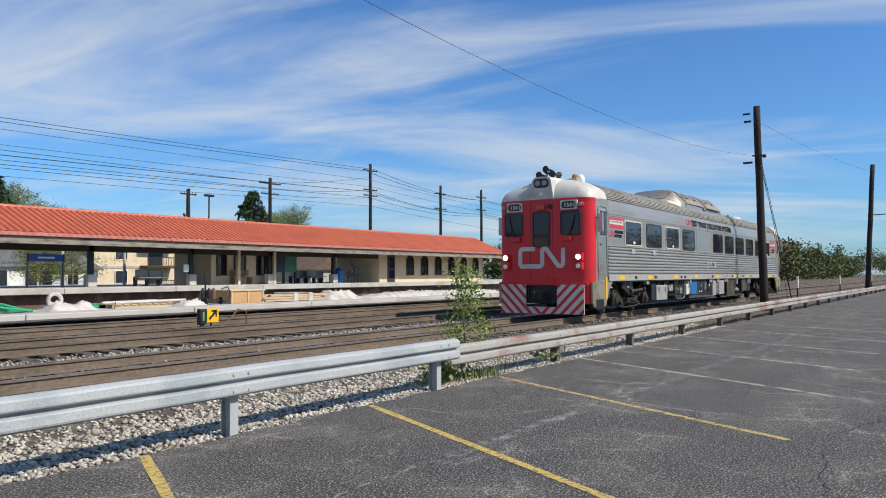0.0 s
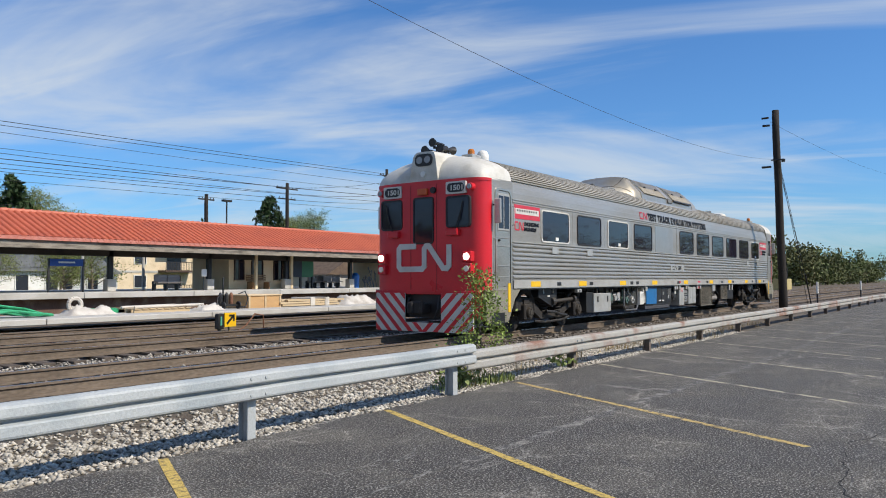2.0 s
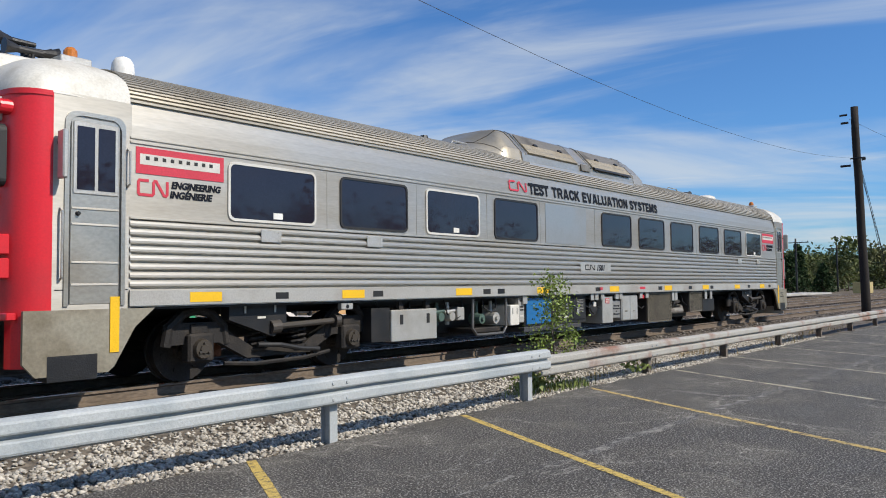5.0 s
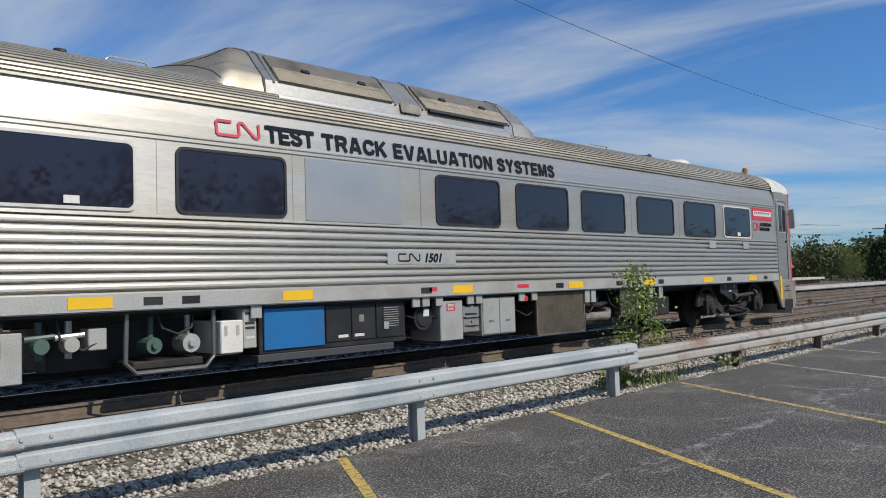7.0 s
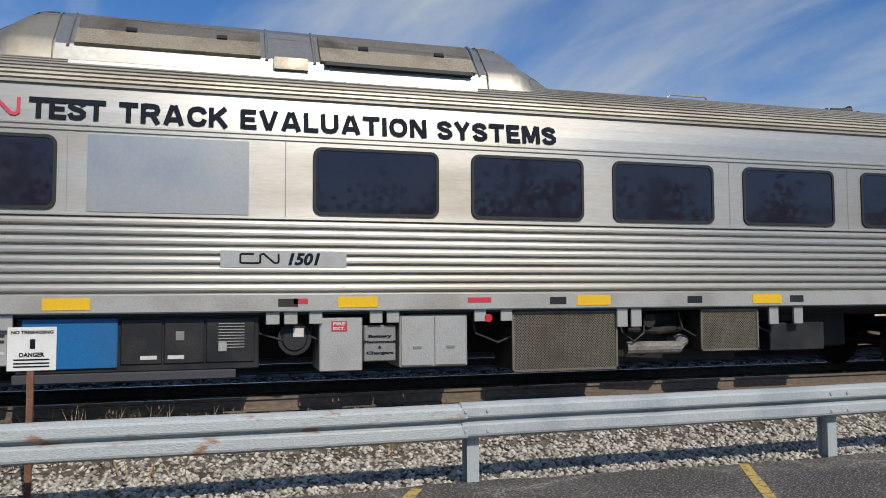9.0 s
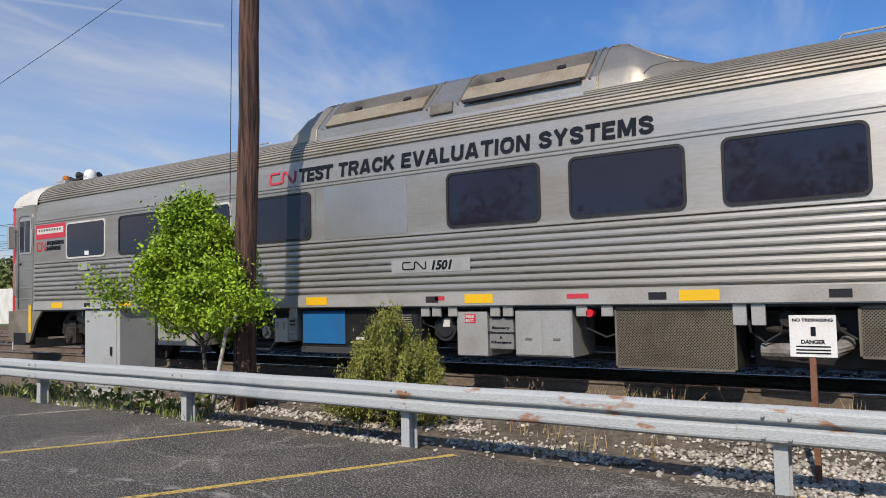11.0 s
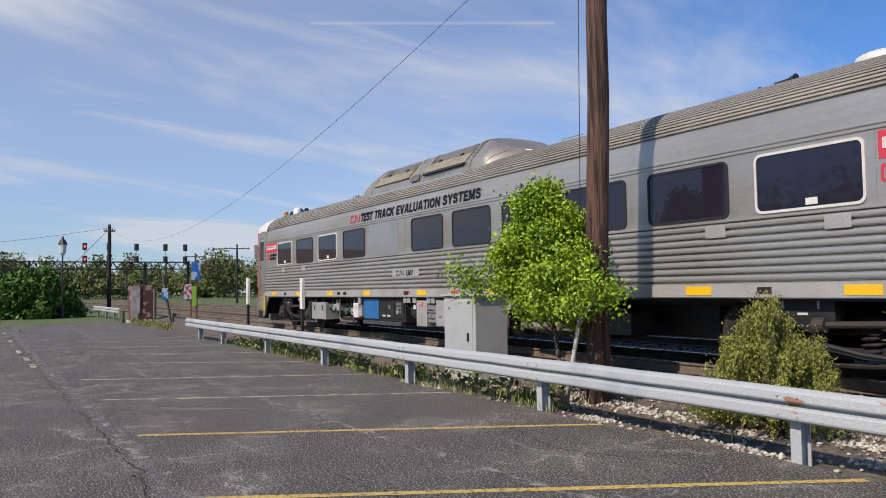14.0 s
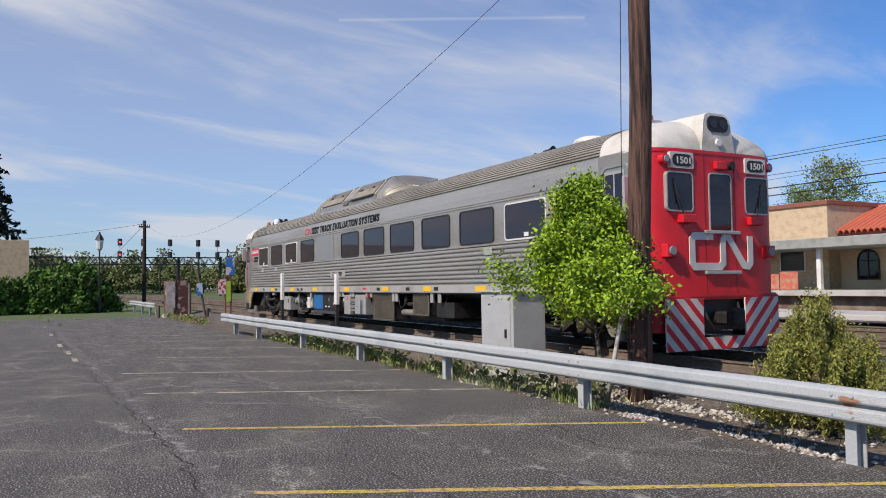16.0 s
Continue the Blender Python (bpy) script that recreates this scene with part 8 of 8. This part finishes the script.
def blades(name, spots, m, label, seed, h0, h1, n, spread, category="grass"):
    """Upright thin blades in tufts."""
    rs = np.random.RandomState(seed)
    vs, fs = [], []
    for x, y, z, k in spots:
        for _ in range(int(n * k)):
            bx, by = x + rs.normal() * spread, y + rs.normal() * spread * 0.6
            h, a, w = rs.uniform(h0, h1), rs.uniform(0, 6.28), rs.uniform(0.004, 0.010)
            lx, ly = rs.normal(size=2) * 0.22 * h
            dx, dy = math.cos(a) * w, math.sin(a) * w
            i = len(vs)
            vs += [(bx - dx, by - dy, z), (bx + dx, by + dy, z), (bx + lx * 0.5 + dx * 0.7, by + ly * 0.5 + dy * 0.7, z + h * 0.6), (bx + lx * 0.5 - dx * 0.7, by + ly * 0.5 - dy * 0.7, z + h * 0.6), (bx + lx, by + ly, z + h)]
            fs += [(i, i + 1, i + 2, i + 3), (i + 3, i + 2, i + 4)]
    me = bpy.data.meshes.new(name)
    me.from_pydata(vs, [], fs)
    me.materials.append(m)
    return tagged(new(name, me), label, category, kind="stuff")


rg = random.Random(14)
dry = [(rg.uniform(-5.5, 1.5), rg.uniform(7.4, 8.3), 0.0, 0.6) for _ in range(18)] + [(rg.uniform(-20, -3), rg.uniform(6.6, 7.6), -0.03, 0.5) for _ in range(45)] + [(rg.uniform(9.8, 30), rg.uniform(6.6, 7.9), -0.02, 0.8) for _ in range(60)] + [(rg.uniform(-50, -38), rg.uniform(6.2, 8.2), 0.0, 2.0) for _ in range(40)]
blades("dry_grass", dry, DRYGRASS, "straw-coloured dry grass and stalks beside the track", 1, 0.06, 0.24, 15, 0.15)
tall = [(-4.0 + rg.gauss(0, 0.30), 8.25, 0.08, 2.4) for _ in range(9)] + [(-1.2 + rg.gauss(0, 0.5), 8.3, 0.09, 1.2) for _ in range(9)]
blades("tall_dry_grass", tall, DRYGRASS, "tall straw-coloured grass tufts beside the rail", 5, 0.18, 0.48, 15, 0.15)
green = [(rg.uniform(-27, -9.5), rg.uniform(6.5, 7.1), -0.03, 0.9) for _ in range(120)] + [(rg.uniform(9.7, 11.5), rg.uniform(6.5, 7.2), -0.03, 1.2) for _ in range(16)] + [(rg.uniform(-62, -40), rg.uniform(-3, 6.0), 0.0, 1.0) for _ in range(10)]
blades("green_grass", green, WEED, "tufts of green grass under the guardrail", 2, 0.05, 0.22, 24, 0.15)
rs = np.random.RandomState(19)
cs = []
for x, n in [(rg.uniform(-25, -9.5), 45) for _ in range(36)] + [(10.1, 160), (10.4, 100), (13.2, 60)] + [(rg.uniform(-47, -36), 60) for _ in range(14)]:
    cs.append(np.array([(x, 6.72 + rs.uniform(-0.15, 0.25), 0.06)]) + np.abs(rs.normal(size=(n, 3))) * (0.16, 0.10, 0.13) * rs.choice([-1, 1], (n, 3)) * (1, 1, 0) + np.abs(rs.normal(size=(n, 3))) * (0, 0, 0.12))
tagged(new("weeds", leaf_mesh("weeds", np.concatenate(cs), 0.075, WEED, rs)), "low leafy green weeds under the guardrail", "weeds", kind="stuff")
stalk = bmesh.new()
for _ in range(170):
    x, y = rg.uniform(-13, 2), rg.uniform(7.5, 8.5)
    h = rg.uniform(0.25, 0.62)
    pipe(stalk, [(x, y, 0), (x + rg.gauss(0, 0.05), y + rg.gauss(0, 0.04), h * 0.6), (x + rg.gauss(0, 0.10), y, h)], [0.004, 0.003, 0.002], 3)
    rod(stalk, (x, y, h * 0.9), (x, y, h * 0.9 + 0.03), 0.012, 0.008, 4)
tagged(thing("dead_stalks", stalk, mat("dead_stalk", (0.16, 0.10, 0.06), 0.9), "thin dead weed stalks beside the track", "weeds"), kind="stuff")

# cracks and filler lines in the asphalt


def crack(pts, w, m, seed, z=0.003):
    """A wandering narrow strip along points on the ground."""
    r = random.Random(seed)
    out = []
    for p, q in zip(pts, pts[1:]):
        d = math.dist(p, q)
        k = max(2, int(d / 0.12))
        for i in range(k):
            f = i / k
            out.append((p[0] + (q[0] - p[0]) * f + r.gauss(0, 0.03), p[1] + (q[1] - p[1]) * f + r.gauss(0, 0.03)))
    bm = bmesh.new()
    rows = []
    for i, p in enumerate(out):
        q = out[min(i + 1, len(out) - 1)] if i + 1 < len(out) else out[i - 1]
        o = out[i - 1] if i else p
        n = Vector((-(q[1] - o[1]), q[0] - o[0], 0))
        n = n.normalized() if n.length > 1e-6 else Vector((0, 1, 0))
        ww = w * r.uniform(0.25, 1.3)
        rows.append([(p[0] + n.x * ww, p[1] + n.y * ww, z), (p[0] - n.x * ww, p[1] - n.y * ww, z)])
    loft(bm, rows)
    for f in bm.faces:
        f.normal_update()
        if f.normal.z < 0:
            f.normal_flip()
    return thing("asphalt_crack", bm, m, "wandering crack in the asphalt", "crack", "asphalt cracks", "structure")


DARKC = mat("open_crack", (0.008, 0.008, 0.008), 0.95)
DUST = mat("dusty_crack_edge", (0.06, 0.056, 0.052), 0.9, col2=(0.26, 0.245, 0.215), scale=5, fine=30, var=0.5, bump=0.6, lo=0.50, hi=0.66, speck=(60, 0.55, 0.59, (0.28, 0.265, 0.235)))
for k, pts in enumerate(([(-42, 3.35), (-20, 3.35), (-12, 3.65), (-7, 3.95), (-4, 4.05)], [(-40, 0.8), (-20, 1.1), (-9, 1.35), (-5, 1.0)], [(6, 3.95), (16, 3.8), (40, 3.9)], [(32, 0.4), (18, 0.8), (11, 0.6)])):
    crack(pts, 0.085, DUST, 70 + k, 0.0012)
crack([(-42, 3.4), (-20, 3.3), (-12, 3.6), (-7, 3.9), (-2, 4.1), (3, 3.9), (8, 4.0), (16, 3.8), (30, 3.9), (70, 3.8)], 0.018, CRACK, 1)
crack([(-40, 0.6), (-20, 0.9), (-9, 1.2), (-5, 0.9), (-2, 0.3)], 0.008, DARKC, 2)
crack([(30, 0.2), (18, 0.6), (12, 0.2), (9, 1.2), (6.5, 0.9)], 0.007, DARKC, 3)
for k, (a, b, c) in enumerate((((5.3, 5.9), (6.4, 5.2), (7.2, 5.3)), ((4.2, 4.9), (5.2, 4.6), (6.1, 4.4)), ((9.0, 5.4), (10.2, 4.9), (11.6, 5.1)), ((-6.0, 5.6), (-7.6, 5.0), (-8.8, 5.3)), ((-4.0, 3.0), (-5.6, 4.4), (-6.1, 5.9)), ((-11, 5.5), (-12.5, 4.4), (-14.5, 4.9)), ((13, 3.0), (15, 4.6), (18, 5.0)), ((20, 2.6), (24, 4.6), (29, 5.2)), ((-16, 2.5), (-18, 4.0), (-22, 4.4)), ((-3.0, 2.4), (-5.5, 2.9), (-8.8, 2.6)), ((10.0, 3.0), (12.5, 2.2), (15.5, 2.4)))):
    crack([a, b, c], 0.014 if k % 3 else 0.006, CRACK if k % 3 else DARKC, 20 + k)
rk = random.Random(40)
for k in range(70):
    x, y = rk.uniform(-32, 42), rk.uniform(-0.5, 6.0)
    a = rk.choice((0.0, 0.3, 1.4, 1.9, 2.6, 3.0)) + rk.uniform(-0.35, 0.35)
    pts = [(x, y)]
    for _ in range(rk.randint(2, 5)):
        a += rk.uniform(-0.5, 0.5)
        q = (pts[-1][0] + math.cos(a) * 0.9, pts[-1][1] + math.sin(a) * 0.7)
        if q[1] > 6.2:
            break
        pts.append(q)
    if len(pts) > 1:
        crack(pts, 0.005 if k % 5 == 0 else 0.009 if k % 3 else 0.015, CRACK if k % 5 else DARKC, 200 + k, 0.0025)
for k, (x, y) in enumerate(((-21.5, 0.85), (-24, 0.8), (-27, 0.7), (-33, 0.6), (-40, 0.5))):
    bm = B(x - 0.6, x + 0.6, y - 0.06, y + 0.06, 0.001, 0.004)
    thing("lane_dash", bm, PAINT_W, "worn pale dash on the asphalt", "road marking", "lane dashes", "structure")


# ---- what moves ----
def motions():
    walk(railcar, [(t, pose(x, 10.24, TRACK_Z)) for t, x in RUN])
    # wheels roll without slipping
    ts, xs = [t for t, _ in RUN], [x for _, x in RUN]
    for w, x0 in WHEELSETS:
        rows = []
        for k in range(0, 161):
            t = k * 0.1
            d = float(np.interp(t, ts, xs)) - xs[0]
            rows.append((t, pose(x0, 0, 0.43, 0, math.degrees(d / 0.43), 0)))
        walk(w, rows)


motions()
